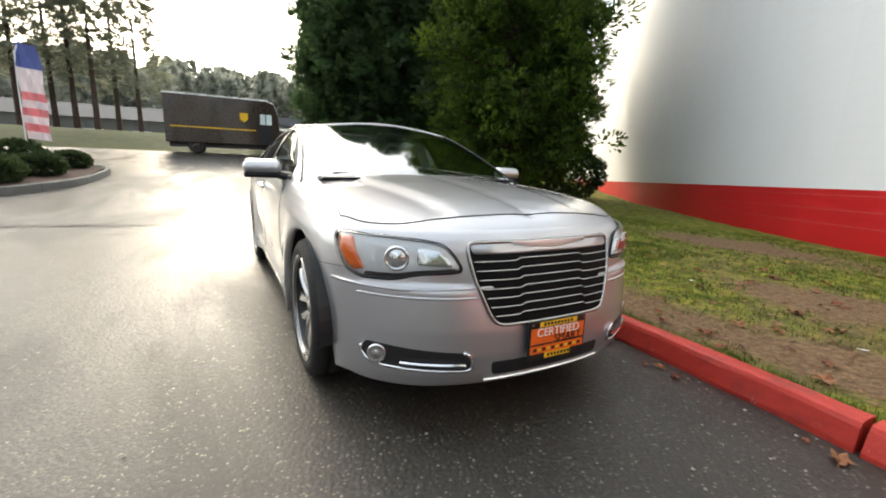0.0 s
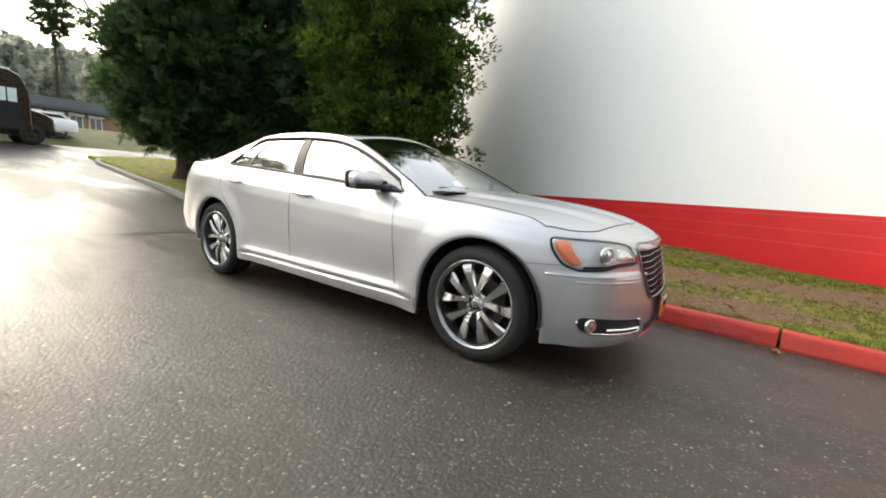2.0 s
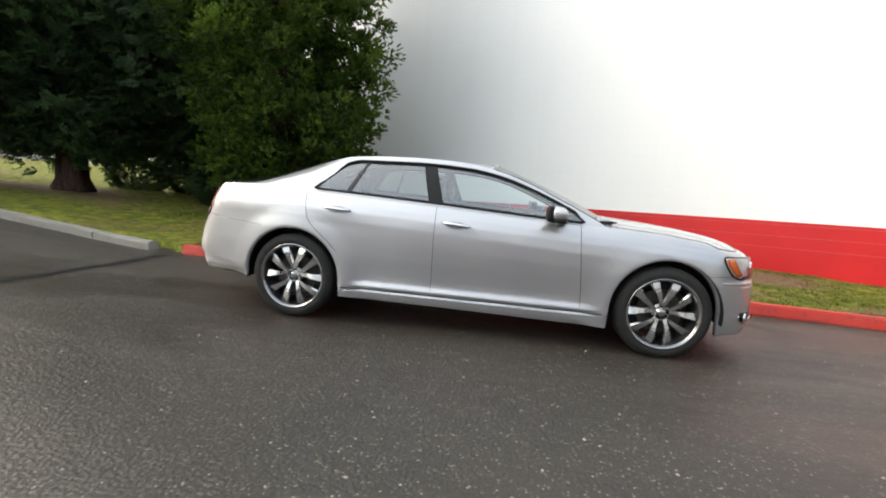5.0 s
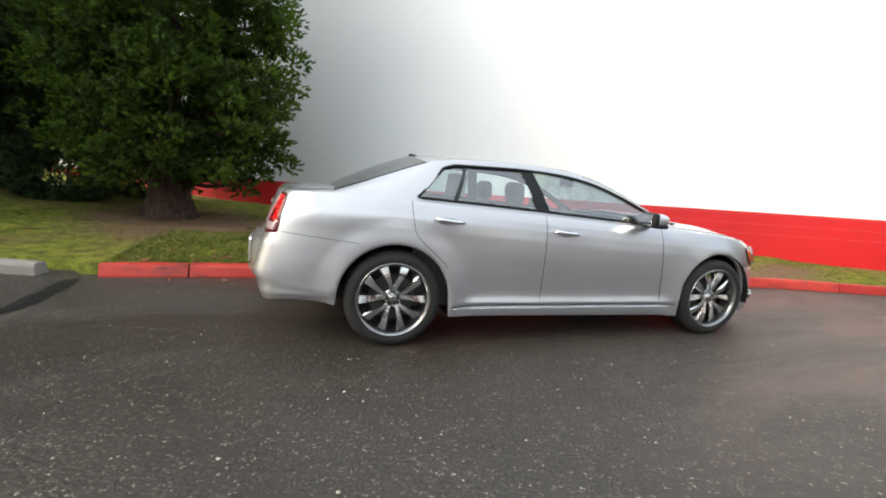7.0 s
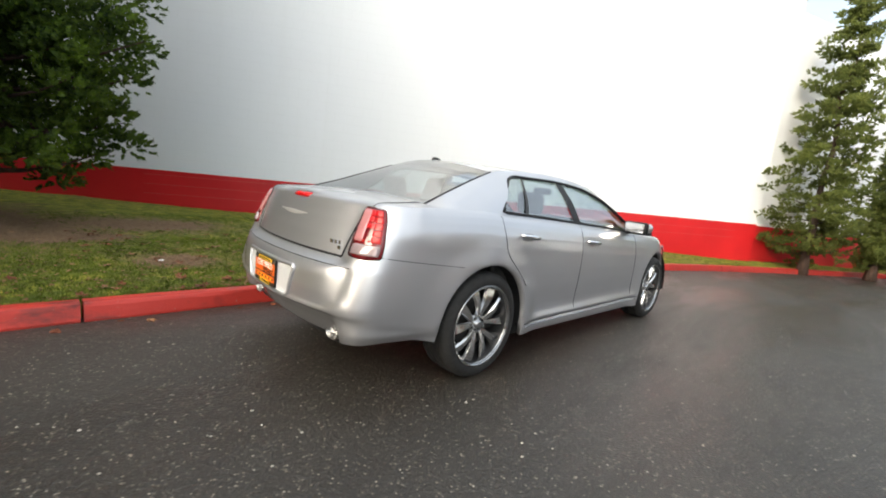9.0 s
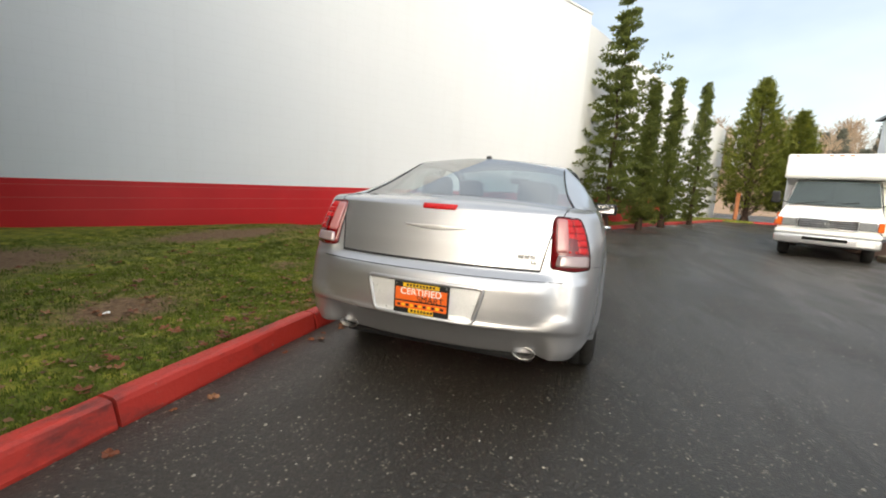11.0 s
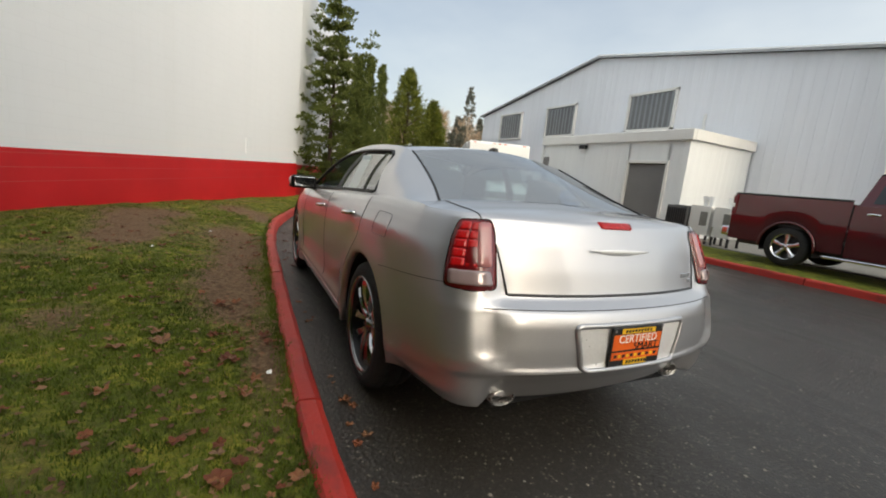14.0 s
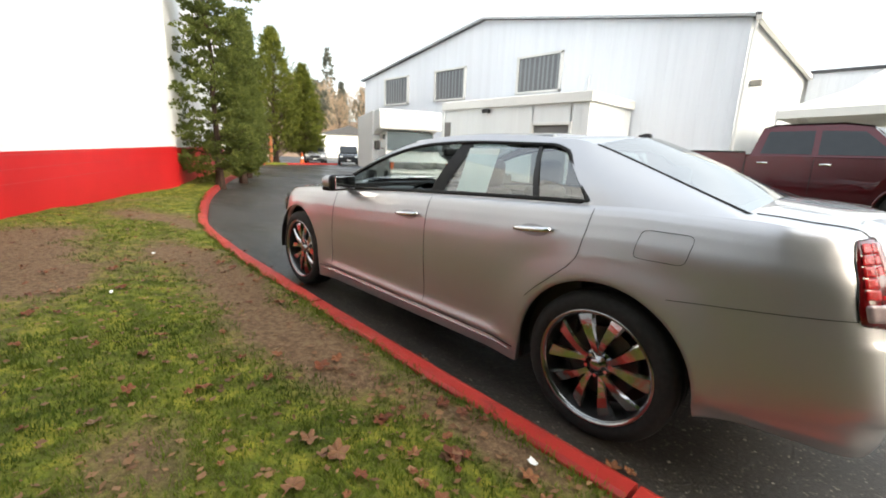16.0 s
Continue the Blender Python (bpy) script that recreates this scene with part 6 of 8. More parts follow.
def plate(car, at, turn, tilt):
    """A dealer's paper plate in a black and yellow frame."""
    p = new("dealer_plate")
    p.parent = car
    p["label"] = "orange and yellow dealer plate in a dark frame"
    p.matrix_local = pose(*at, 0, 0, turn) @ pose(0, 0, 0, 90, 0, 0)
    part("plate_frame", box((-0.160, -0.088, -0.006), (0.160, 0.088, 0.004), 0.004), BLACK_PRINT, p)
    part("plate_sheet", box((-0.150, -0.058, 0.0045), (0.150, 0.056, 0.006)), ORANGE, p)
    part("plate_band", box((-0.152, -0.022, 0.0062), (0.152, -0.014, 0.0070)), BLACK_PRINT, p)
    part("plate_strip", box((-0.105, 0.060, 0.0045), (0.105, 0.082, 0.006)), YELLOW, p)
    part("plate_strip", box((-0.070, -0.084, 0.0045), (0.075, -0.058, 0.006)), YELLOW, p)
    for k in range(7):
        x = -0.055 + k * 0.019
        part("lettering_bar", box((x, -0.078, 0.0062), (x + 0.013, -0.064, 0.0068)), BLACK_PRINT, p)
    for k in range(9):
        x = -0.085 + k * 0.019
        part("lettering_bar", box((x, 0.065, 0.0062), (x + 0.013, 0.077, 0.0068)), BLACK_PRINT, p)
    text_part("lettering", "CERTIFIED", 0.052, pose(0.0, 0.035, 0.0072), WHITE_PRINT, p)
    text_part("lettering", "SMART", 0.050, pose(0.055, -0.002, 0.0072), BLACK_PRINT, p)
    for k in range(11):
        x = -0.135 + k * 0.025
        part("lettering_bar", box((x, -0.048, 0.0062), (x + 0.018, -0.034, 0.0068)), YELLOW if k % 2 else BLACK_PRINT, p)
    for x in (-0.145, 0.145):
        part("plate_screw", cyl((x, 0.075, 0.004), (x, 0.075, 0.008), 0.006, n=8), CHROME, p)
    return p


build_car()


# ---- trees ----
def spray_template(kind, rnd):
    """A twig of small leaves along +x, one unit long: triangles as a (n, 3, 3) array."""
    tris = []
    if kind == "scale":
        for k in range(6):
            t = 0.15 + 0.85 * k / 5
            for s in (1, -1):
                ln = 0.42 * (1.1 - t * 0.6)
                a = s * rnd.uniform(0.5, 0.8)
                p = np.array([t - 0.15, 0, 0])
                d = np.array([math.cos(a), math.sin(a), rnd.uniform(-0.25, 0.35)]) * ln
                n = np.array([-math.sin(a), math.cos(a), rnd.uniform(-0.4, 0.4)]) * ln * 0.30
                tris.append([p - n * 0.4, p + d + n * 0.1, p + d * 0.5 + n])
        tris.append([[0, -0.03, 0], [0, 0.03, 0], [1.15, 0, 0.05]])
    elif kind == "needle":
        for k in range(9):
            t = 0.1 + 0.9 * k / 8
            a = rnd.uniform(0, 6.28)
            out = np.array([0.55, math.cos(a) * 0.8, math.sin(a) * 0.8]) * 0.34
            w = np.array([0.0, -math.sin(a), math.cos(a)]) * 0.045
            p = np.array([t - 0.1, 0, 0])
            tris.append([p - w, p + w, p + out])
        tris.append([[0, -0.03, 0], [0, 0.03, 0], [1.1, 0, 0]])
    elif kind == "brush":
        for k in range(8):
            t = 0.05 + 0.75 * k / 7
            a = k * 2.4 + rnd.uniform(-0.4, 0.4)
            out = np.array([0.7, math.cos(a) * 0.7, math.sin(a) * 0.7]) * rnd.uniform(0.34, 0.50)
            w = np.array([0.0, -math.sin(a), math.cos(a)]) * 0.17
            p = np.array([t * 0.8, 0, 0])
            tris.append([p - w, p + w, p + out])
    else:
        for k in range(5):
            a, b = rnd.uniform(-0.9, 0.9), rnd.uniform(-0.9, 0.9)
            d = np.array([math.cos(a) * math.cos(b), math.sin(a), math.sin(b)]) * rnd.uniform(0.6, 1.0)
            w = np.cross(d, [rnd.uniform(-1, 1), rnd.uniform(-1, 1), 1]) * 0.22
            tris.append([-w, w, d])
    return np.array(tris, float)


def frames_along(dirs, rng):
    """Turns whose x axis follows each direction, with a random roll."""
    x = dirs / np.linalg.norm(dirs, axis=1, keepdims=True)
    r = rng.normal(size=x.shape)
    y = np.cross(r, x)
    y /= np.linalg.norm(y, axis=1, keepdims=True)
    z = np.cross(x, y)
    return np.stack([x, y, z], 2)


def leaf_mesh(name, points, dirs, sizes, kind, material, parent, seed, flat=False):
    """One mesh of many sprays."""
    rng, rnd = np.random.default_rng(seed), random.Random(seed)
    temps = [spray_template(kind, rnd) for _ in range(5)]
    points, dirs, sizes = np.array(points, float), np.array(dirs, float), np.array(sizes, float)
    pick = rng.integers(0, 5, len(points))
    turn = frames_along(dirs, rng)
    out = []
    for k, t in enumerate(temps):
        i = np.where(pick == k)[0]
        if len(i):
            v = np.einsum("nij,tcj->ntci", turn[i] * sizes[i][:, None, None], t) + points[i][:, None, None, :]
            out.append(v.reshape(-1, 3))
    v = np.concatenate(out)
    n = len(v) // 3
    me = bpy.data.meshes.new(name)
    me.vertices.add(len(v))
    me.vertices.foreach_set("co", v.astype(np.float32).ravel())
    me.loops.add(3 * n)
    me.loops.foreach_set("vertex_index", np.arange(3 * n, dtype=np.int32))
    me.polygons.add(n)
    me.polygons.foreach_set("loop_start", np.arange(0, 3 * n, 3, dtype=np.int32))
    me.update(calc_edges=True)
    me.materials.append(material)
    ob = new(name, me)
    ob.parent = parent
    return ob


def conifer(name, at, height, profile, label, leaf, kind, seed, trunk_r=0.3, branches=240, clear=0.6, size=0.3, per=9, clumps=7, up=0.25, droop=0.12, uneven=0.25, group="", inner=0.30, tuft=0.0, lean=(0.0, 0.0), extra=(), tiers=0):
    """A conifer: flared trunk, bent limbs and a crown of sprays. profile: (share of the height, radius)."""
    rnd = random.Random(seed)
    rng = np.random.default_rng(seed)
    tree = thing(name, at, label, "tree", group)
    # Trunk.
    bm = bmesh.new()
    pts, rad = [], []
    for k in range(12):
        t = k / 11
        pts.append((0.05 * rnd.uniform(-1, 1) * t * 3, 0.05 * rnd.uniform(-1, 1) * t * 3, -0.15 + (height * 0.97 + 0.15) * t))
        rad.append(trunk_r * ((1 - t) ** 0.8 * 0.9 + 0.02) * (1 + 0.7 * max(0, 0.12 - t) / 0.12))
    pts.insert(1, (0, 0, 0.10))
    rad.insert(1, trunk_r * 1.35)
    pts.insert(2, (0, 0, 0.35))
    rad.insert(2, trunk_r * 1.05)
    add_tube(bm, pts, rad, 14)
    for v in bm.verts:
        a = math.atan2(v.co.y, v.co.x)
        f = 1 + 0.10 * math.sin(a * 5 + seed) + 0.06 * math.sin(a * 9 + v.co.z * 2)
        v.co.x *= f
        v.co.y *= f
    part("trunk", bm, BARK, tree, smooth=True)
    limbs = bmesh.new()
    P, D, S = [], [], []
    lobes = [(rnd.uniform(0, 6.28), rnd.uniform(0.1, 1.0), rnd.uniform(0.7, 1.3)) for _ in range(14)]
    usual = up
    for b in range(branches + len(extra)):
        up = usual
        h = clear + (height - clear) * (b + rnd.random()) / branches
        if tiers:
            h = (round(h / height * tiers) + rnd.uniform(-0.28, 0.28)) * height / tiers
        az = b * 2.39996 + rnd.uniform(-0.4, 0.4)
        r = curve_at(h / height, profile)
        f = 1.0
        for la, lh, lf in lobes:
            da = (az - la + math.pi) % (2 * math.pi) - math.pi
            f += uneven * (lf - 1) * 2.0 * math.exp(-(da / 0.7) ** 2 - ((h / height - lh) / 0.10) ** 2)
        r *= max(0.35, f) * rnd.uniform(0.78, 1.10)
        r *= 1 + lean[0] * math.cos(az - lean[1])
        if b >= branches:
            az, h, r, up = extra[b - branches]
        if r < 0.05:
            continue
        line = []
        for k in range(6):
            t = k / 5
            line.append(Vector((math.cos(az) * r * t, math.sin(az) * r * t, h + r * (up * t - droop * 4 * t * (1 - t) * 0.5))))
        if b % 3 == 0 or h < clear + 1.5:
            add_tube(limbs, line, [max(0.006, trunk_r * 0.17 * (1 - k / 5.5) * min(1, r / 2 + 0.3)) for k in range(6)], 4)
        n = max(2, int(clumps * (0.5 + r / max(0.1, profile[1][1]) * 0.6)))
        for c in range(n):
            t = inner + (1.03 - inner) * ((c + rnd.random()) / n) ** 0.75
            i = min(int(t * 5), 4)
            base = line[i].lerp(line[i + 1], min(1.2, t * 5 - i))
            spread = 0.10 + 0.20 * r * (1 - abs(t - 0.7))
            base = base + Vector((rnd.gauss(0, 1), rnd.gauss(0, 1), rnd.gauss(0, 0.7))) * spread * 0.55
            if tuft:
                wide = tuft * rnd.uniform(0.65, 1.25) * (0.6 + 0.4 * t)
                for _ in range(per):
                    way = Vector((rnd.gauss(0, 1), rnd.gauss(0, 1), rnd.gauss(0.25, 0.85))).normalized()
                    P.append(base + Vector((way.x, way.y, way.z * (0.42 if tiers else 0.7))) * wide * rnd.uniform(0.45, 1.0))
                    D.append((way + Vector((math.cos(az) * 0.4, math.sin(az) * 0.4, 0.35))).normalized())
                    S.append(size * rnd.uniform(0.6, 1.2))
                continue
            for _ in range(per):
                d = Vector((math.cos(az), math.sin(az), up * 0.9)) + Vector((rnd.gauss(0, 0.75), rnd.gauss(0, 0.75), rnd.gauss(0.1, 0.55)))
                off = Vector((rnd.gauss(0, 1), rnd.gauss(0, 1), rnd.gauss(0, 1))) * size * 0.30
                P.append(base + off)
                D.append(d.normalized())
                S.append(size * rnd.uniform(0.6, 1.15))
    if len(limbs.verts):
        part("limb", limbs, BARK, tree)["kind"] = "stuff"
    else:
        limbs.free()
    leaf_mesh("crown", P, D, S, kind, leaf, tree, seed)
    return tree


conifer("cedar_tree", (-4.75, 4.95, 0.22), 9.6, [(0.0, 1.4), (0.17, 1.9), (0.40, 2.05), (0.7, 1.6), (0.88, 0.85), (1.0, 0.1)], "broad green cedar with clumped foliage before the white wall", LEAF_CEDAR, "brush", 11, trunk_r=0.33, branches=200, clear=0.75, size=0.125, per=58, clumps=6, up=0.10, droop=0.25, uneven=0.28, inner=0.30, tuft=0.33, lean=(0.05, -0.4), extra=((-0.46, 1.75, 2.35, 0.1), (-0.52, 2.1, 2.4, 0.1), (-0.40, 2.4, 2.3, 0.1), (0.0, 1.4, 2.0, 0.0), (0.1, 3.2, 2.1, 0.05)))
for k, (x, y, h, s, r) in enumerate(((-8.3, 7.4, 12, 21, 0.9), (-10.2, 4.8, 12.5, 22, 0.80), (-11.9, 3.45, 12.5, 23, 0.80))):
    conifer("dark_conifer_tree", (x, y, lawn_height(x, y) - 0.05), h, [(0.0, 0.8 * r), (0.10, 2.0 * r), (0.25, 2.75 * r), (0.55, 2.3 * r), (0.85, 1.0), (1.0, 0.1)], "tall dark shaggy conifer with a bare brown trunk on the grass", LEAF_DARK, "scale", s, trunk_r=0.30, branches=240, clear=1.05, size=0.38, per=9, clumps=14, up=0.10, droop=0.30, uneven=0.4, group="conifers on the lawn", inner=0.28)
for k, (x, y, h, r, s) in enumerate(((11.75, -1.40, 7.7, 0.98, 31), (13.7, -2.75, 5.4, 0.50, 32), (16.5, -3.95, 6.3, 0.56, 33), (21.4, -6.05, 7.2, 0.68, 34))):
    shape = [(0.0, 0.9 * r), (0.12, 1.25 * r), (0.35, 1.1 * r), (0.65, 0.75 * r), (0.85, 0.42 * r), (1.0, 0.06)] if k == 0 else [(0.0, 0.8 * r), (0.12, 1.25 * r), (0.36, 1.15 * r), (0.52, 0.62 * r), (0.78, 0.42 * r), (1.0, 0.06)]
    conifer("spruce_tree", (x, y, 0.12), h, shape, "slim ragged green spruce standing against the white wall", LEAF_SPRUCE, "brush", s, trunk_r=0.10, branches=104 if k == 0 else 84, clear=0.15, size=0.12, per=24, clumps=7, up=0.34, droop=0.16, uneven=0.55, group="spruces by the wall", inner=0.15, tuft=0.16 if k == 0 else 0.14, extra=((-1.5, 4.2, 0.6, 0.5), (-1.55, 4.25, 0.95, 0.9), (-1.5, 4.3, 1.35, 1.25)) if k == 0 else (), tiers=16 if k == 0 else 0)
for x, y, h, r, s in ((32.6, -11.9, 10.1, 2.0, 41), (33.2, -14.7, 7.9, 1.55, 42)):
    conifer("cypress_tree", (x, y, 0.1), h, [(0.0, 0.9 * r), (0.10, r), (0.35, 0.92 * r), (0.65, 0.62 * r), (0.88, 0.26 * r), (1.0, 0.03)], "dense cone-shaped yellow-green cypress behind the kerb", LEAF_CYPRESS, "scale", s, trunk_r=0.2, branches=380, clear=0.1, size=0.32, per=6, clumps=5, up=0.75, droop=0.0, uneven=0.08, group="cypresses at the bend", inner=0.45)


conifer("pine_tree", (-52, 9.8, 2.9), 16.5, [(0.0, 0.0), (0.54, 0.1), (0.58, 1.5), (0.75, 1.25), (0.9, 0.7), (1.0, 0.1)], "lone thin pine with a sparse crown beyond the street", LEAF_DARK, "brush", 51, trunk_r=0.16, branches=70, clear=8.0, size=0.32, per=3, clumps=4, up=0.1, droop=0.2, uneven=0.6)


def far_wood(name, spots, label, leaf, kind, size, seed, twiggy=False, dense_by=1.0):
    """Distant woodland, one mesh of many small crowns."""
    rnd = random.Random(seed)
    P, D, S = [], [], []
    trunks = bmesh.new()
    for x, y, z, h, r in spots:
        n = int((70 + 9 * h) * (0.55 if twiggy else 1.0) * dense_by)
        add_tube(trunks, [(x, y, z - 0.5), (x + rnd.uniform(-0.3, 0.3), y, z + h * (0.9 if twiggy else 0.6))], [0.22, 0.05], 5)
        for _ in range(n):
            t = rnd.random() ** 0.8
            hh = h * (0.18 + 0.82 * t)
            rr = r * ((1 - t) ** 0.8 + 0.06 if not twiggy else (1 - (2 * t - 0.9) ** 2 * 0.7)) * rnd.uniform(0.3, 1.0)
            a = rnd.uniform(0, 6.28)
            P.append((x + rr * math.cos(a), y + rr * math.sin(a), z + hh))
            D.append((math.cos(a), math.sin(a), rnd.uniform(-0.2, 0.4) if not twiggy else rnd.uniform(0.6, 2.0)))
            S.append(size * rnd.uniform(0.6, 1.3))
    root = tagged(new(name), label, "trees", kind="stuff")
    # Far trunks take the pale bark to match the painted haze.
    part("trunks", trunks, BARK if leaf is LEAF_ROADSIDE else TWIG_BARK, root)["kind"] = "stuff"
    leaf_mesh("crowns", P, D, S, kind, leaf, root, seed)["kind"] = "stuff"
    return root


def build_far_woods():
    rnd = random.Random(77)
    west = []
    for _ in range(620):
        x = rnd.uniform(-115, -70)
        y = rnd.uniform(-75, 70)
        west.append((x, y, 3.0 + max(0, (-70 - x)) * 0.16, rnd.uniform(8.0, 12.5), rnd.uniform(1.4, 2.4)))
    far_wood("far_woods_west", west, "dark evergreen wood on the ridge beyond the street, paled by painted haze", LEAF_RIDGE, "leaf", 1.1, 5)
    tall = [(-37, -10.2, 2.9, 18, 3.2), (-36, -13.0, 2.9, 19, 3.4), (-39, -8.0, 2.9, 18, 3.0), (-36, -16.5, 2.9, 18, 3.4), (-36, -8.8, 2.9, 17, 2.6), (-38, -11.6, 2.9, 19, 3.0), (-35, -14.5, 2.9, 18, 2.8), (-40, -6.7, 2.9, 16, 2.2), (-37, -18.5, 2.9, 18, 3), (-54, 16.5, 3, 13, 2.4), (-56, 20.5, 3, 14, 2.6), (-50, 24.5, 3, 13, 2.4)]
    far_wood("roadside_pines", tall, "tall thin roadside pines with gaps of sky", LEAF_ROADSIDE, "scale", 0.85, 6, dense_by=3.5)
    east, bare = [], []
    for _ in range(150):
        x = rnd.uniform(92, 150)
        y = -0.45 * x + rnd.uniform(-48, 46)
        z = 1.5 + (x - 80) * 0.13
        (east if rnd.random() < 0.4 else bare).append((x, y, z, rnd.uniform(9, 15), rnd.uniform(1.6, 2.6)))
    east.append((126, -68.8, 8, 24, 3.2))
    far_wood("far_woods_east", east, "distant evergreen trees on the hillside, paled by painted haze", LEAF_FAR, "leaf", 1.1, 8)
    far_wood("bare_woods_east", bare, "bare brown autumn trees on the hillside", TWIG_BROWN, "needle", 2.0, 9, True)
    bm = bmesh.new()
    rows = [[bm.verts.new((x, y, z)) for y in np.linspace(-170, 90, 14)] for x, z in ((60, 0.02), (72, 0.5), (85, 2.2), (110, 6), (160, 13), (260, 20))]
    for a, b in zip(rows, rows[1:]):
        for k in range(13):
            bm.faces.new((a[k], b[k], b[k + 1], a[k + 1]))
    tagged(part("hill_east", bm, LEAF_LITTER, smooth=True), "brown leaf-strewn hillside under bare trees", "hill", kind="structure")
    bm = bmesh.new()
    prof = ((-26.6, 1.40), (-27.2, 1.52), (-30, 2.2), (-33, 2.85), (-45, 2.95), (-70, 3.0), (-105, 8.5), (-200, 14))
    rows = [[bm.verts.new((x, y, z + 0.08 * noise.noise((x * 0.2, y * 0.2, 0)))) for y in np.linspace(-110, 110, 60)] for x, z in prof]
    for a, b in zip(rows, rows[1:]):
        for k in range(59):
            bm.faces.new((a[k + 1], b[k + 1], b[k], a[k]))
    tagged(part("grass_bank", bm, BANK_GRASS, smooth=True, flip=True), "green bank rising beyond the street", "bank", kind="structure")


build_far_woods()


def shrub(at, r, h, seed, leaf=LEAF_SHRUB, label="low rounded clipped shrub in the corner bed"):
    rnd = random.Random(seed)
    ob = thing("shrub", at, label, "shrub", "shrubs in the bed")
    P, D, S = [], [], []
    stems = bmesh.new()
    for k in range(7):
        a = k * 0.9
        add_tube(stems, [(0, 0, -0.05), (0.3 * r * math.cos(a), 0.3 * r * math.sin(a), h * 0.4), (0.6 * r * math.cos(a), 0.6 * r * math.sin(a), h * 0.7)], [0.025, 0.015, 0.006], 5)
    part("stem", stems, BARK, ob)["kind"] = "stuff"
    for _ in range(int(1500 * r * r) + 500):
        v = Vector((rnd.gauss(0, 1), rnd.gauss(0, 1), rnd.gauss(0, 1))).normalized()
        f = rnd.uniform(0.78, 1.04) * (1 + 0.12 * noise.noise(v * 2.3 + Vector((seed, 0, 0))))
        P.append((v.x * r * f, v.y * r * f, max(0.03, h * 0.5 + v.z * h * 0.52 * f)))
        D.append(v)
        S.append(0.13 * rnd.uniform(0.6, 1.2))
    leaf_mesh("foliage", P, D, S, "leaf", leaf, ob, seed)
    return ob


for k, (x, y, r, h) in enumerate(((-7.0, 6.3, 1.0, 1.3), (-9.4, 8.2, 1.2, 1.5), (-6.4, 8.4, 1.2, 1.6), (-10.4, 7.0, 0.8, 0.9))):
    shrub((x, y, lawn_height(x, y) - 0.03), r, h, 90 + k, LEAF_DARK, "dark shaded evergreen bush under the conifers")


# ---- vehicles and far buildings ----
def simple_wheel(parent, at, r, w, out, spokes=5, chrome=True):
    hub = new("wheel")
    hub.parent = parent
    hub.location = at
    part("tyre", lathe([(-w, r * 0.66), (-w, r * 0.9), (-w * 0.7, r), (w * 0.7, r), (w, r * 0.9), (w, r * 0.66)], "y", 32), RUBBER, hub, smooth=True)
    rim = part("rim", lathe([(out * w * 0.9, r * 0.66), (out * w * 0.75, r * 0.60), (out * w * 0.1, r * 0.58), (-out * w * 0.5, r * 0.6)], "y", 28), CHROME if chrome else DARK_CHROME, hub, smooth=True)
    part("brake_disc", lathe([(0, 0.0), (0, r * 0.58)], "y", 24), BLACK_PLASTIC, hub)
    part("hub_cap", lathe([(out * w * 0.72, 0.0), (out * w * 0.7, r * 0.15), (out * w * 0.4, r * 0.2)], "y", 16), CHROME if chrome else DARK_CHROME, hub, smooth=True)
    for i in range(spokes):
        a = 2 * math.pi * i / spokes + 0.3
        e, g = Vector((math.cos(a), 0, math.sin(a))), Vector((-math.sin(a), 0, math.cos(a)))
        bm = bmesh.new()
        rings = []
        for t, wd in ((0.1, 0.10), (0.35, 0.085), (0.64, 0.13)):
            c = e * r * t + Vector((0, out * w * 0.62, 0))
            rings.append([bm.verts.new(c + g * r * wd), bm.verts.new(c + g * r * wd * 0.4 + Vector((0, out * 0.02, 0))), bm.verts.new(c - g * r * wd * 0.4 + Vector((0, out * 0.02, 0))), bm.verts.new(c - g * r * wd), bm.verts.new(c - Vector((0, out * 0.05, 0)))])
        for p, q in zip(rings, rings[1:]):
            for k in range(5):
                bm.faces.new((p[k], p[(k + 1) % 5], q[(k + 1) % 5], q[k]))
        bmesh.ops.recalc_face_normals(bm, faces=bm.faces)
        part("spoke", bm, CHROME if chrome else DARK_CHROME, rim)
    return hub


def arched_side(outline_top, z_low, x0, x1, hubs, r, y_of, n=90):
    """Columns of a vehicle side with wheel openings; outline_top(x) gives the upper edge and y_of(x, share) the side's y."""
    cols = []
    for x in np.linspace(x0, x1, n):
        low = z_low
        for hx, hz in hubs:
            if abs(x - hx) < r:
                low = max(low, hz + math.sqrt(r * r - (x - hx) ** 2))
        top = max(low + 0.01, outline_top(x))
        cols.append([Vector((x, y_of(x, k / 6), low + (top - low) * k / 6)) for k in range(7)])
    return cols


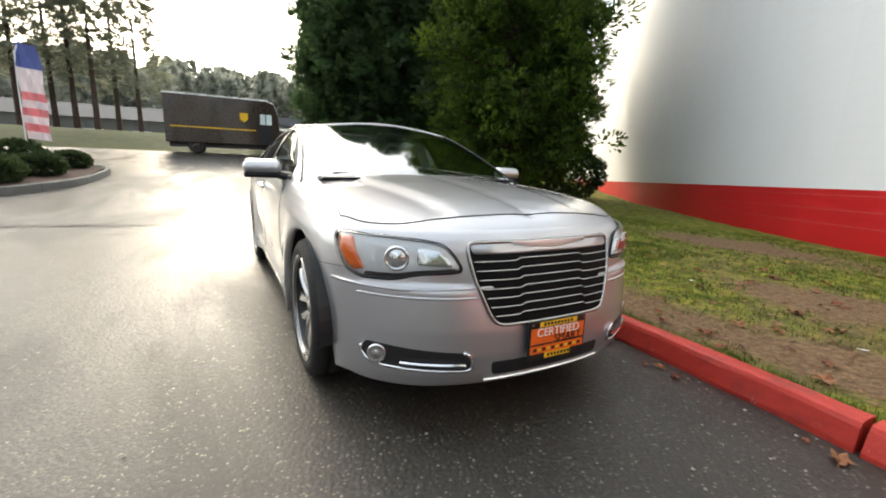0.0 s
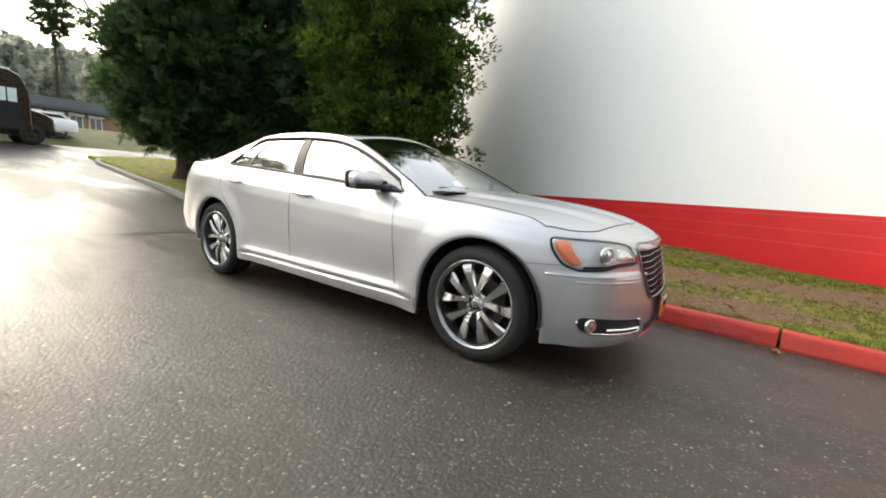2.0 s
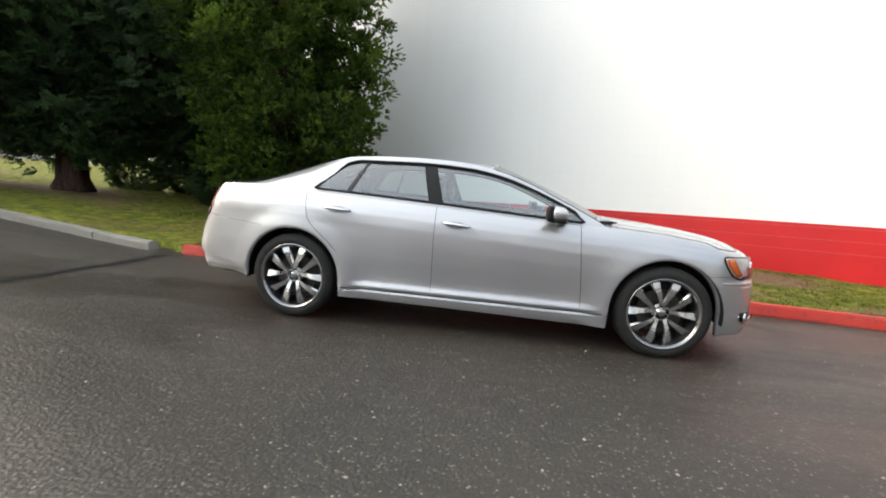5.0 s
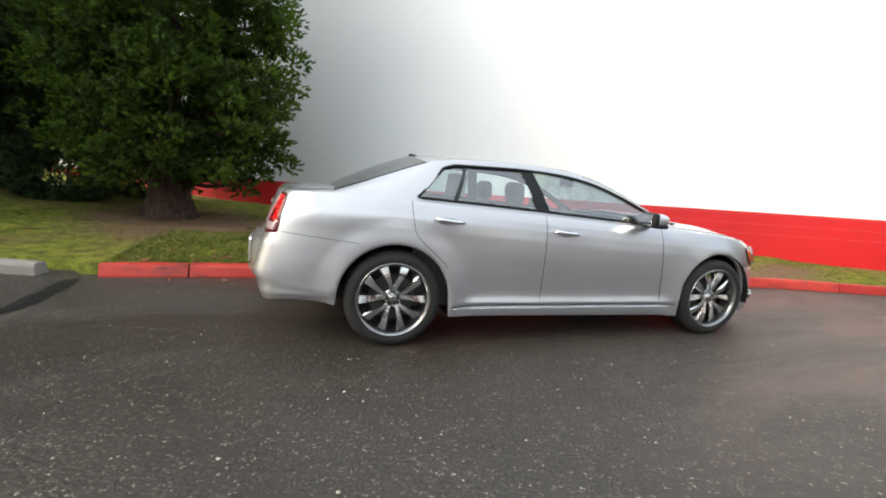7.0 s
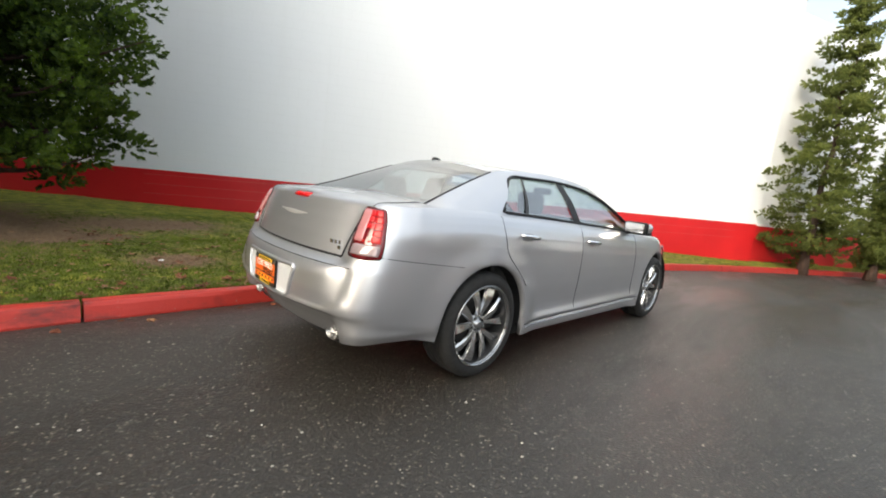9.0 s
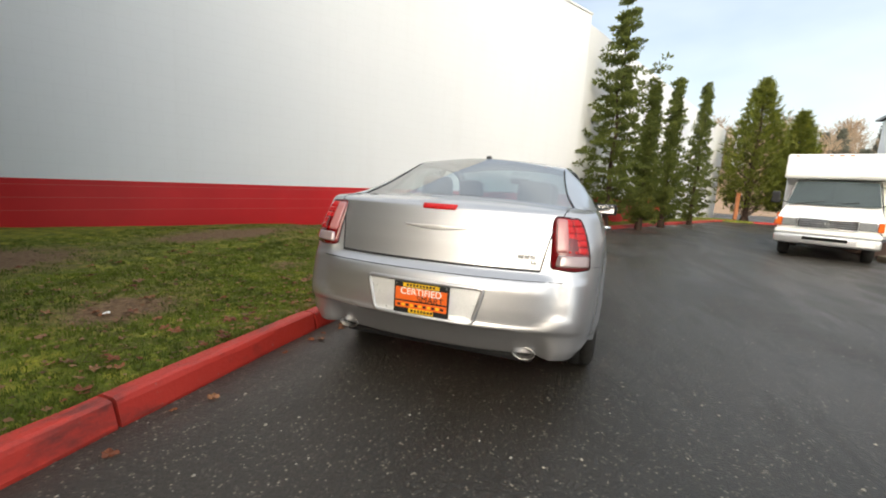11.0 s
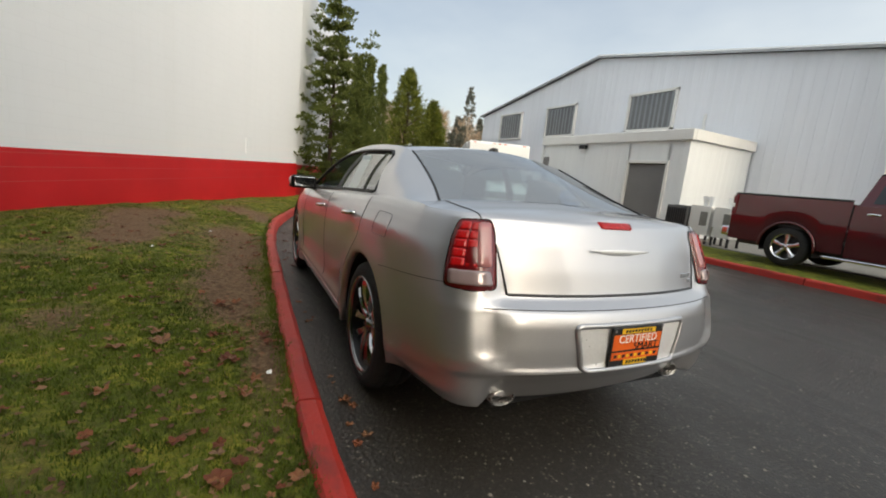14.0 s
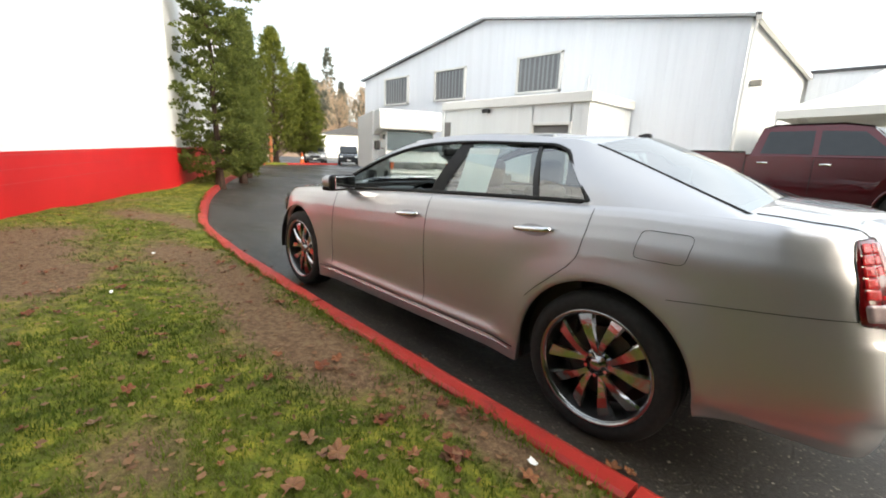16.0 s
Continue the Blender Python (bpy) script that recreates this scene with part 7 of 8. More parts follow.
def build_pickup():
    """A maroon crew-cab pickup; local +x is its tail, y = 0 its near side."""
    t = thing("pickup_truck", (0, 0, 0.0), "dark maroon crew-cab pickup truck parked on the far grass", "pickup truck")
    Y0, W, Z = -8.72, 2.0, 0.16
    hubs = [(0.84, Z + 0.41), (-2.75, Z + 0.41)]

    def side(yy, sgn):
        def y_of(x, v):
            return yy - sgn * (0.10 * (1 - v) ** 2 * 0.4 + 0.05 * v**3 + 0.12 * max(0, (-3.4 - x)) ** 2)

        return y_of

    bed_top = lambda x: Z + 1.44
    for sgn, yy in ((1, Y0), (-1, Y0 - W)):
        bm = bmesh.new()
        quad_sheet(bm, arched_side(bed_top, Z + 0.42, 2.02, -0.08, hubs, 0.49, side(yy, sgn), 70))
        part("bed_side", bm, MAROON, t, smooth=True)
        bm = bmesh.new()

        def cab_top(x):
            return Z + (1.36 if x > -2.45 else 1.30 - 0.05 * (-2.45 - x) - 0.06 * max(0, -3.3 - x) ** 2)

        quad_sheet(bm, arched_side(cab_top, Z + 0.38, -0.11, -3.9, hubs, 0.49, side(yy, sgn), 110))
        part("cab_side", bm, MAROON, t, smooth=True)
        # Arch flares.
        for hx, hz in hubs:
            arc = [(hx + 0.50 * math.cos(a), yy - sgn * 0.005, hz + 0.50 * math.sin(a)) for a in np.linspace(-0.1, math.pi + 0.1, 24)]
            part("arch_lip", tube(arc, 0.028, 6), MAROON, t, smooth=True)
            simple_wheel(t, (hx, yy - sgn * 0.14, hz), 0.405, 0.13, sgn, 5)
            bm = bmesh.new()
            quad_sheet(bm, [[Vector((hx + 0.5 * math.cos(a), yy - sgn * 0.03, hz + 0.5 * math.sin(a))), Vector((hx + 0.5 * math.cos(a), yy - sgn * 0.4, hz + 0.5 * math.sin(a))), Vector((hx, yy - sgn * 0.4, hz))] for a in np.linspace(-0.3, math.pi + 0.3, 18)])
            part("wheel_well", bm, BLACK_PLASTIC, t)
        # Greenhouse side with two windows.
        gh = [(-0.16, 1.36), (-0.30, 1.93), (-0.55, 2.00), (-1.6, 2.02), (-2.0, 1.96), (-2.62, 1.38)]
        bm = bmesh.new()
        vs = [bm.verts.new((x, yy - sgn * (0.05 + (z - 1.36) * 0.30), Z + z)) for x, z in gh]
        bm.faces.new(vs if sgn < 0 else vs[::-1])
        part("cab_pillar", bm, MAROON, t)
        for win in ([(-0.34, 1.42), (-0.42, 1.88), (-1.18, 1.90), (-1.20, 1.42)], [(-1.30, 1.42), (-1.28, 1.90), (-1.92, 1.88), (-2.42, 1.42)]):
            bm = bmesh.new()
            vs = [bm.verts.new((x, yy - sgn * (0.042 + (z - 1.36) * 0.30), Z + z)) for x, z in win]
            bm.faces.new(vs if sgn < 0 else vs[::-1])
            part("side_window", bm, TINTED, t, "tinted cab window")
        for x in (-0.42, -1.45):
            part("door_handle", tube([(x + 0.09, yy + sgn * 0.012, Z + 1.22), (x, yy + sgn * 0.04, Z + 1.23), (x - 0.09, yy + sgn * 0.012, Z + 1.22)], 0.018, 6), CHROME, t)
        for x in (-0.095, -1.26, -2.5):
            part("door_seam", tube([(x, yy - sgn * 0.035, Z + 0.5), (x, yy - sgn * 0.005, Z + 0.9), (x, yy - sgn * 0.03, Z + 1.34)], 0.010 if x > -0.2 else 0.005, 5), BLACK_PLASTIC, t)
        part("tail_lamp", box((1.93, yy - sgn * 0.09 - 0.07, Z + 0.98), (2.035, yy - sgn * 0.09 + 0.085, Z + 1.40), 0.02), RED_LENS, t)
        part("tail_lamp_lens", box((1.98, yy - sgn * 0.09 - 0.05, Z + 1.12), (2.042, yy - sgn * 0.09 + 0.095, Z + 1.22), 0.01), WHITE_PRINT, t)
        part("running_board", box((-2.2, yy - sgn * 0.06 - 0.06, Z + 0.30), (0.2, yy - sgn * 0.06 + 0.06, Z + 0.36), 0.02), CHROME, t)
        m = new("wing_mirror")
        m.parent = t
        part("mirror_shell", box((-2.5, yy + sgn * 0.17 - 0.12, Z + 1.32), (-2.36, yy + sgn * 0.17 + 0.12, Z + 1.56), 0.04), BLACK_PLASTIC, m)
    part("tailgate", box((1.98, Y0 - W + 0.12, Z + 0.62), (2.04, Y0 - 0.12, Z + 1.44), 0.02), MAROON, t)
    bm = bmesh.new()
    add_box(bm, (-0.08, Y0 - W + 0.06, Z + 0.80), (1.98, Y0 - 0.06, Z + 0.86))
    part("bed_floor", bm, BLACK_PLASTIC, t)
    part("bed_rail", box((-0.06, Y0 - 0.14, Z + 1.43), (2.0, Y0 - 0.02, Z + 1.465), 0.012), BLACK_PLASTIC, t)
    part("bumper", box((2.03, Y0 - W + 0.06, Z + 0.46), (2.22, Y0 - 0.06, Z + 0.68), 0.04), CHROME, t, "chrome rear bumper")
    bm = bmesh.new()
    prof = [(-0.16, 1.37), (-0.30, 1.96), (-0.5, 2.03), (-1.6, 2.06), (-2.02, 1.99), (-2.66, 1.38)]
    for (xa, za), (xb, zb) in zip(prof[:-1], prof[1:]):
        y0a, y0b = 0.05 + (za - 1.36) * 0.30, 0.05 + (zb - 1.36) * 0.30
        vs = [bm.verts.new((xa, Y0 - y0a, Z + za)), bm.verts.new((xb, Y0 - y0b, Z + zb)), bm.verts.new((xb, Y0 - W + y0b, Z + zb)), bm.verts.new((xa, Y0 - W + y0a, Z + za))]
        bm.faces.new(vs)
    part("cab_roof", bm, MAROON, t)
    bm = bmesh.new()
    vs = [bm.verts.new((x, y, Z + z)) for x, y, z in ((-0.19, Y0 - 0.2, 1.45), (-0.285, Y0 - 0.33, 1.90), (-0.285, Y0 - W + 0.33, 1.90), (-0.19, Y0 - W + 0.2, 1.45))]
    bmesh.ops.translate(bm, vec=(0.012, 0, 0), verts=bm.verts)
    bm.faces.new(vs)
    part("rear_window", bm, TINTED, t)
    bm = bmesh.new()
    rows = [[bm.verts.new((x, Y0 - 0.05 - (W - 0.1) * k / 6, Z + z + 0.05 * math.sin(math.pi * k / 6))) for k in range(7)] for x, z in ((-2.6, 1.33), (-3.3, 1.27), (-3.75, 1.20), (-3.93, 1.05), (-3.97, 0.5))]
    for a, b in zip(rows, rows[1:]):
        for k in range(6):
            bm.faces.new((a[k], a[k + 1], b[k + 1], b[k]))
    part("hood", bm, MAROON, t, smooth=True)
    part("chassis", box((-3.7, Y0 - W + 0.3, Z + 0.32), (1.95, Y0 - 0.3, Z + 0.6), 0.03), BLACK_PLASTIC, t)
    part("cab_back", box((-0.14, Y0 - W + 0.05, Z + 0.5), (-0.1, Y0 - 0.05, Z + 1.37)), MAROON, t)
    return t


build_pickup()


def build_van():
    """A white cutaway van with a tall body; it faces -x."""
    v = thing("white_box_van", (8.12, -6.35, 0.0), "white cutaway box van with dark windscreen facing the drive", "van", turn=-25)
    # Cab.
    bm = bmesh.new()
    prof = [(0.10, 0.42, 0.93), (0.05, 0.75, 0.96), (0.08, 1.02, 0.97), (0.22, 1.13, 0.96), (0.75, 1.22, 0.95), (0.95, 1.30, 0.94), (1.50, 1.98, 0.84), (1.75, 2.04, 0.83)]
    rows = []
    for x, z, w in prof:
        rows.append([bm.verts.new((x + 0.10 * (abs(k - 6) / 6) ** 3, -w + 2 * w * k / 12, z)) for k in range(13)])
    for a, b in zip(rows, rows[1:]):
        for k in range(12):
            bm.faces.new((a[k + 1], a[k], b[k], b[k + 1]))
    part("cab_front", bm, WHITE_VAN_PAINT, v, smooth=True)
    for s in (1, -1):
        bm = bmesh.new()
        cols = []
        for x in np.linspace(0.12, 2.6, 40):
            low = 0.40
            if abs(x - 0.85) < 0.42:
                low = max(low, 0.37 + math.sqrt(0.42**2 - (x - 0.85) ** 2))
            top = 1.02 + 0.2 * min(1, (x - 0.1) / 0.8) if x < 0.95 else min(2.02, 1.30 + (x - 0.95) * 1.24)
            cols.append([Vector((x, s * (0.97 - (0.13 * max(0, (low + (top - low) * k / 5) - 1.3) / 0.7)), low + (top - low) * k / 5)) for k in range(6)])
        quad_sheet(bm, cols)
        part("cab_side", bm, WHITE_VAN_PAINT, v, smooth=True)
        bm = bmesh.new()
        vs = [bm.verts.new((x, s * y, z)) for x, y, z in ((1.12, 0.952, 1.36), (1.60, 0.862, 1.90), (1.95, 0.862, 1.90), (1.95, 0.952, 1.34))]
        bm.faces.new(vs)
        part("side_window", bm, TINTED, v)
        part("headlight", box((0.035, s * 0.72 - 0.15, 0.80), (0.12, s * 0.72 + 0.15, 0.99), 0.02), SMOKE_LENS, v, "clear rectangular headlight")
        part("turn_signal", box((0.07, s * 0.935 - 0.065, 0.78), (0.24, s * 0.935 + 0.045, 1.0), 0.02), AMBER, v)
        m = new("wing_mirror")
        m.parent = v
        part("mirror_shell", box((1.12, s * 1.20 - 0.10, 1.36), (1.24, s * 1.20 + 0.10, 1.68), 0.04), BLACK_PLASTIC, m)
        part("mirror_arm", tube([(1.2, s * 0.93, 1.40), (1.18, s * 1.15, 1.45)], 0.018, 6), BLACK_PLASTIC, m)
        simple_wheel(v, (0.85, s * 0.82, 0.36), 0.36, 0.11, s, 8, False)
        simple_wheel(v, (4.6, s * 0.88, 0.36), 0.36, 0.11, s, 8, False)
    bm = bmesh.new()
    vs = [bm.verts.new(p) for p in ((1.000, -0.905, 1.345), (0.935, 0.0, 1.335), (1.000, 0.905, 1.345), (1.480, 0.80, 1.965), (1.42, 0, 1.975), (1.480, -0.80, 1.965))]
    bm.faces.new([vs[0], vs[1], vs[4], vs[5]][::-1])
    bm.faces.new([vs[1], vs[2], vs[3], vs[4]][::-1])
    bmesh.ops.translate(bm, vec=(-0.03, 0, 0.02), verts=bm.verts)
    part("windscreen", bm, VAN_GLASS, v, "grey-green reflecting windscreen")
    part("wiper", tube([(0.93, 0.1, 1.37), (1.0, -0.5, 1.46)], 0.012, 5), BLACK_PLASTIC, v)
    part("wiper", tube([(0.93, 0.7, 1.37), (1.0, 0.15, 1.46)], 0.012, 5), BLACK_PLASTIC, v)
    g = part("grille", box((0.015, -0.55, 0.80), (0.09, 0.55, 0.98), 0.015), BLACK_PLASTIC, v, "dark grille with pale bars")
    for z in (0.84, 0.89, 0.94):
        part("grille_bar", box((0.005, -0.53, z - 0.008), (0.02, 0.53, z + 0.008), 0.003), CHROME, g)
    part("grille_badge", lathe([(0.0, 0.0), (0.003, 0.05), (0.012, 0.055)], "x", 20, at=(0.0, 0, 0.89)), CHROME, g)
    part("grille_frame", tube([(0.0, -0.57, 0.785), (0.0, 0.57, 0.785), (0.0, 0.57, 0.995), (0.0, -0.57, 0.995)], 0.017, 6, closed=True), CHROME, g, "chrome grille frame", smooth=True)
    bump = part("bumper", box((-0.06, -1.0, 0.36), (0.14, 1.0, 0.60), 0.05, 3), simple("satin_steel_bumper", (0.62, 0.62, 0.63), 0.36, 0.85, vary=0.08), v, "satin steel front bumper", smooth=True)
    part("bumper_top", box((-0.03, -0.99, 0.61), (0.13, 0.99, 0.72), 0.03), WHITE_VAN_PAINT, bump, "white bumper top", smooth=True)
    part("bumper_slot", box((-0.064, -0.42, 0.47), (-0.055, 0.42, 0.55), 0.004), DEEP_BLACK, bump, "dark air slot")
    part("plate", box((-0.078, -0.90, 0.42), (-0.066, -0.58, 0.58)), WHITE_PRINT, v)
    # Body behind and over the cab.
    over = [(1.35, 2.06), (1.30, 2.12), (1.32, 2.66), (1.42, 2.72), (2.49, 2.74), (2.49, 1.9), (1.85, 2.06)]
    part("cab_overhang", prism(over, -1.10, 1.10, "y", 0.04), WHITE_VAN_PAINT, v, "white fibreglass overhang above the cab")
    part("box_body", prism([(2.5, 0.62), (2.5, 2.74), (6.3, 2.74), (6.3, 0.62)], -1.15, 1.15, "y", 0.03), WHITE_VAN_PAINT, v, "tall white fibreglass body")
    for y in (-0.9, -0.2, 0.0, 0.2, 0.9):
        part("roof_marker", box((1.325, y - 0.05, 2.64), (1.37, y + 0.05, 2.68), 0.01), AMBER, v)
    part("chassis", box((0.5, -0.5, 0.3), (6.2, 0.5, 0.62), 0.02), BLACK_PLASTIC, v)
    return v


build_van()


def build_delivery_truck():
    """A dark brown step van on the street; it faces +y."""
    t = thing("delivery_truck", (-24.0, -0.35, 1.40), "dark brown step-van delivery truck on the street", "delivery truck")
    Wd = 2.2
    part("cargo_body", prism([(-3.25, 0.55), (-3.25, 3.02), (1.75, 3.02), (2.1, 2.85), (2.35, 2.2), (2.38, 0.55)], -Wd / 2, Wd / 2, "x", 0.05), BROWN_TRUCK_PAINT, t)
    part("nose", prism([(2.3, 0.55), (2.3, 1.55), (2.75, 1.42), (3.12, 1.22), (3.18, 0.55)], -Wd / 2 + 0.12, Wd / 2 - 0.12, "x", 0.08), BROWN_TRUCK_PAINT, t)
    part("roof_edge", box((-Wd / 2 - 0.01, -3.27, 3.0), (Wd / 2 + 0.01, 1.8, 3.07), 0.02), WHITE_VAN_PAINT, t, "white translucent roof edge")
    s = part("shield_sign", prism([(0.32, 2.28), (0.32, 1.95), (0.52, 1.78), (0.72, 1.95), (0.72, 2.28)], Wd / 2 + 0.004, Wd / 2 + 0.012, "x"), YELLOW, t, "plain golden shield sign")
    part("sign_line", box((Wd / 2 + 0.003, -3.0, 1.35), (Wd / 2 + 0.010, 1.1, 1.41)), YELLOW, t, "thin golden stripe")
    part("cab_window", box((Wd / 2 + 0.003, 1.35, 1.72), (Wd / 2 + 0.014, 1.95, 2.28), 0.004), PAPER, t, "bright cab window")
    part("window_bar", box((Wd / 2 + 0.012, 1.62, 1.72), (Wd / 2 + 0.02, 1.66, 2.28)), BLACK_PLASTIC, t)
    part("cab_door", box((Wd / 2 + 0.002, 1.22, 0.62), (Wd / 2 + 0.008, 2.0, 1.66), 0.003), BLACK_PLASTIC, t)
    part("windscreen", prism([(2.16, 1.75), (2.05, 2.65), (2.12, 2.66), (2.30, 2.2), (2.42, 1.75)], -0.9, 0.9, "x"), TINTED, t)
    part("bumper", box((-1.0, 3.12, 0.45), (1.0, 3.3, 0.68), 0.03), BLACK_PLASTIC, t)
    for sx in (1, -1):
        part("headlight", cyl((sx * 0.7, 3.1, 0.98), (sx * 0.7, 3.2, 0.98), 0.10), WHITE_PRINT, t)
        for y in (2.35, -1.85):
            hub = new("wheel")
            hub.parent = t
            hub.location = (sx * 0.95, y, 0.42)
            part("tyre", lathe([(-0.13, 0.24), (-0.13, 0.38), (-0.09, 0.42), (0.09, 0.42), (0.13, 0.38), (0.13, 0.24)], "x", 28), RUBBER, hub, smooth=True)
            part("rim", lathe([(sx * 0.11, 0.24), (sx * 0.03, 0.18), (sx * 0.06, 0.0)], "x", 20), BROWN_TRUCK_PAINT, hub)
    part("chassis", box((-0.8, -3.1, 0.35), (0.8, 3.0, 0.6)), BLACK_PLASTIC, t)
    return t


build_delivery_truck()


def parked_car(name, at, turn, paint, label, group, tall=1.65, length=4.6):
    """A far parked car with body, cabin, lamps and wheels; local +x is its front."""
    c = thing(name, at, label, "car", group, turn=turn)
    L, W = length / 2, 0.92
    bm = bmesh.new()
    rows = []
    for x, z0, z1, w in ((-L, 0.45, 0.95, 0.80), (-L + 0.12, 0.30, 1.02, 0.88), (-L + 0.6, 0.25, 1.04, W), (0, 0.24, 1.02, W), (L - 1.0, 0.25, 0.98, W), (L - 0.3, 0.27, 0.90, 0.88), (L - 0.05, 0.32, 0.78, 0.80), (L, 0.42, 0.66, 0.74)):
        pts = [(-w * 0.94, z0), (-w, z0 + 0.15), (-w, (z0 + z1) / 2), (-w * 0.95, z1 - 0.05), (-w * 0.85, z1), (0, z1 + 0.03), (w * 0.85, z1), (w * 0.95, z1 - 0.05), (w, (z0 + z1) / 2), (w, z0 + 0.15), (w * 0.94, z0)]
        rows.append([bm.verts.new((x, y, z)) for y, z in pts])
    for a, b in zip(rows, rows[1:]):
        for k in range(len(a)):
            bm.faces.new((a[k], a[(k + 1) % len(a)], b[(k + 1) % len(a)], b[k]))
    bm.faces.new(rows[0])
    bm.faces.new(rows[-1])
    bmesh.ops.recalc_face_normals(bm, faces=bm.faces)
    part("body", bm, paint, c, smooth=True)
    prof = [(-L + 0.25, 1.02), (-L + 0.55, tall - 0.10), (-L + 0.95, tall), (0.3, tall - 0.02), (0.55, tall - 0.08), (L - 1.05, 1.0)]
    bm = prism(prof, -0.74, 0.74, "y", 0.03)
    part("cabin", bm, paint, c)
    bm = bmesh.new()
    vs = [bm.verts.new(p) for p in ((L - 1.12, -0.70, 1.05), (L - 1.12, 0.70, 1.05), (0.60, 0.66, tall - 0.10), (0.60, -0.66, tall - 0.10))]
    bm.faces.new(vs)
    bmesh.ops.translate(bm, vec=(0.045, 0, 0.02), verts=bm.verts)
    part("windscreen", bm, TINTED, c)
    for s in (1, -1):
        bm = bmesh.new()
        vs = [bm.verts.new((x, s * 0.752, z)) for x, z in ((-L + 0.5, 1.08), (-L + 0.75, tall - 0.12), (0.4, tall - 0.12), (L - 1.2, 1.06))]
        bm.faces.new(vs)
        part("side_window", bm, TINTED, c)
        part("headlight", box((L - 0.22, s * 0.64 - 0.14, 0.66), (L - 0.01, s * 0.64 + 0.12, 0.80), 0.03), WHITE_PRINT, c)
        part("wing_mirror", box((L - 1.3, s * 0.98 - 0.09, 1.0), (L - 1.18, s * 0.98 + 0.07, 1.13), 0.03), paint, c)
        for x in (L - 0.85, -L + 0.85):
            simple_wheel(c, (x, s * 0.80, 0.34), 0.34, 0.11, s, 5, False)
    part("grille", box((L - 0.04, -0.40, 0.55), (L + 0.015, 0.40, 0.74), 0.02), BLACK_PLASTIC, c)
    part("bumper", box((L - 0.10, -0.74, 0.32), (L + 0.03, 0.74, 0.50), 0.04), BLACK_PLASTIC, c)
    part("plate", box((L + 0.03, -0.16, 0.40), (L + 0.04, 0.16, 0.50)), WHITE_PRINT, c)
    return c


SILVER_FAR = simple("silver_far_paint", (0.42, 0.43, 0.45), 0.25, 0.5, vary=0.08)
parked_car("parked_suv", (31.5, -18.0, 0.0), 150, DARK_VEHICLE, "dark blue-grey sport utility vehicle parked at the bend", "parked cars")
parked_car("parked_car", (33.5, -15.9, 0.0), 150, SILVER_FAR, "silver hatchback parked at the bend", "parked cars", 1.5, 4.2)
parked_car("parked_car", (36.5, -17.2, 0.0), 150, DARK_VEHICLE, "dark hatchback parked behind another car", "parked cars", 1.5, 4.2)
parked_car("parked_car", (-29.5, 3.0, 1.98), -90, WHITE_VAN_PAINT, "white low car standing on the street", "parked cars", 1.35, 4.2)


def far_house(name, at, size, height, wall, roof, label, windows=3, ridge=1.2, turn=0.0):
    h = thing(name, at, label, "building", turn=turn)
    a, b = size
    w = part("wall", box((-a / 2, -b / 2, -0.4), (a / 2, b / 2, height), 0.02), wall, h)
    part("roof", prism([(-a / 2 - 0.3, height - 0.05), (0, height + ridge), (a / 2 + 0.3, height - 0.05)], -b / 2 - 0.3, b / 2 + 0.3, "y"), roof, h)
    for k in range(windows):
        y = -b / 2 + b * (k + 0.5) / windows
        for sx in (1, -1):
            win = part("window", box((sx * a / 2 - 0.03, y - 0.7, 0.8), (sx * a / 2 + 0.03, y + 0.7, min(2.1, height - 0.4))), DARK_WINDOW, h)
            part("window_frame", box((sx * a / 2 - 0.04, y - 0.78, 0.70), (sx * a / 2 + 0.045, y + 0.78, 0.79)), CREAM_TRIM, win)
    return h


far_house("garden_shed", (-40.5, -2.8, 2.95), (3, 3.0), 0.75, simple("violet_wall", (0.25, 0.18, 0.24), 0.7), TENT_WHITE, "violet-grey shed with a white roof", 1, 0.5)
far_house("garden_shed", (-40.5, -0.5, 2.95), (3, 1.4), 1.0, WOOD_BROWN, WOOD_BROWN, "small orange-brown wooden shed", 1, 0.6)
far_house("garden_shed", (-40.5, 1.8, 2.95), (3, 2.6), 0.95, TENT_WHITE, TENT_WHITE, "small white wooden garden shed", 1, 0.4)
far_house("long_building", (-55, -12.0, 2.95), (8, 44), 1.9, simple("grey_green_wall", (0.16, 0.16, 0.15), 0.7), ROOF_GREY, "long low grey building beyond the street", 11, 1.6)
far_house("white_house", (62.0, -36.5, 0.3), (9, 7), 3.4, TENT_WHITE, ROOF_GREY, "white gabled outbuilding beyond the bend", 2, 1.4, 65)
far_house("orange_building", (78.0, -52.0, 0.6), (8, 16), 2.6, WOOD_BROWN, WOOD_BROWN, "long orange-brown building before the hillside", 5, 1.2, -20)


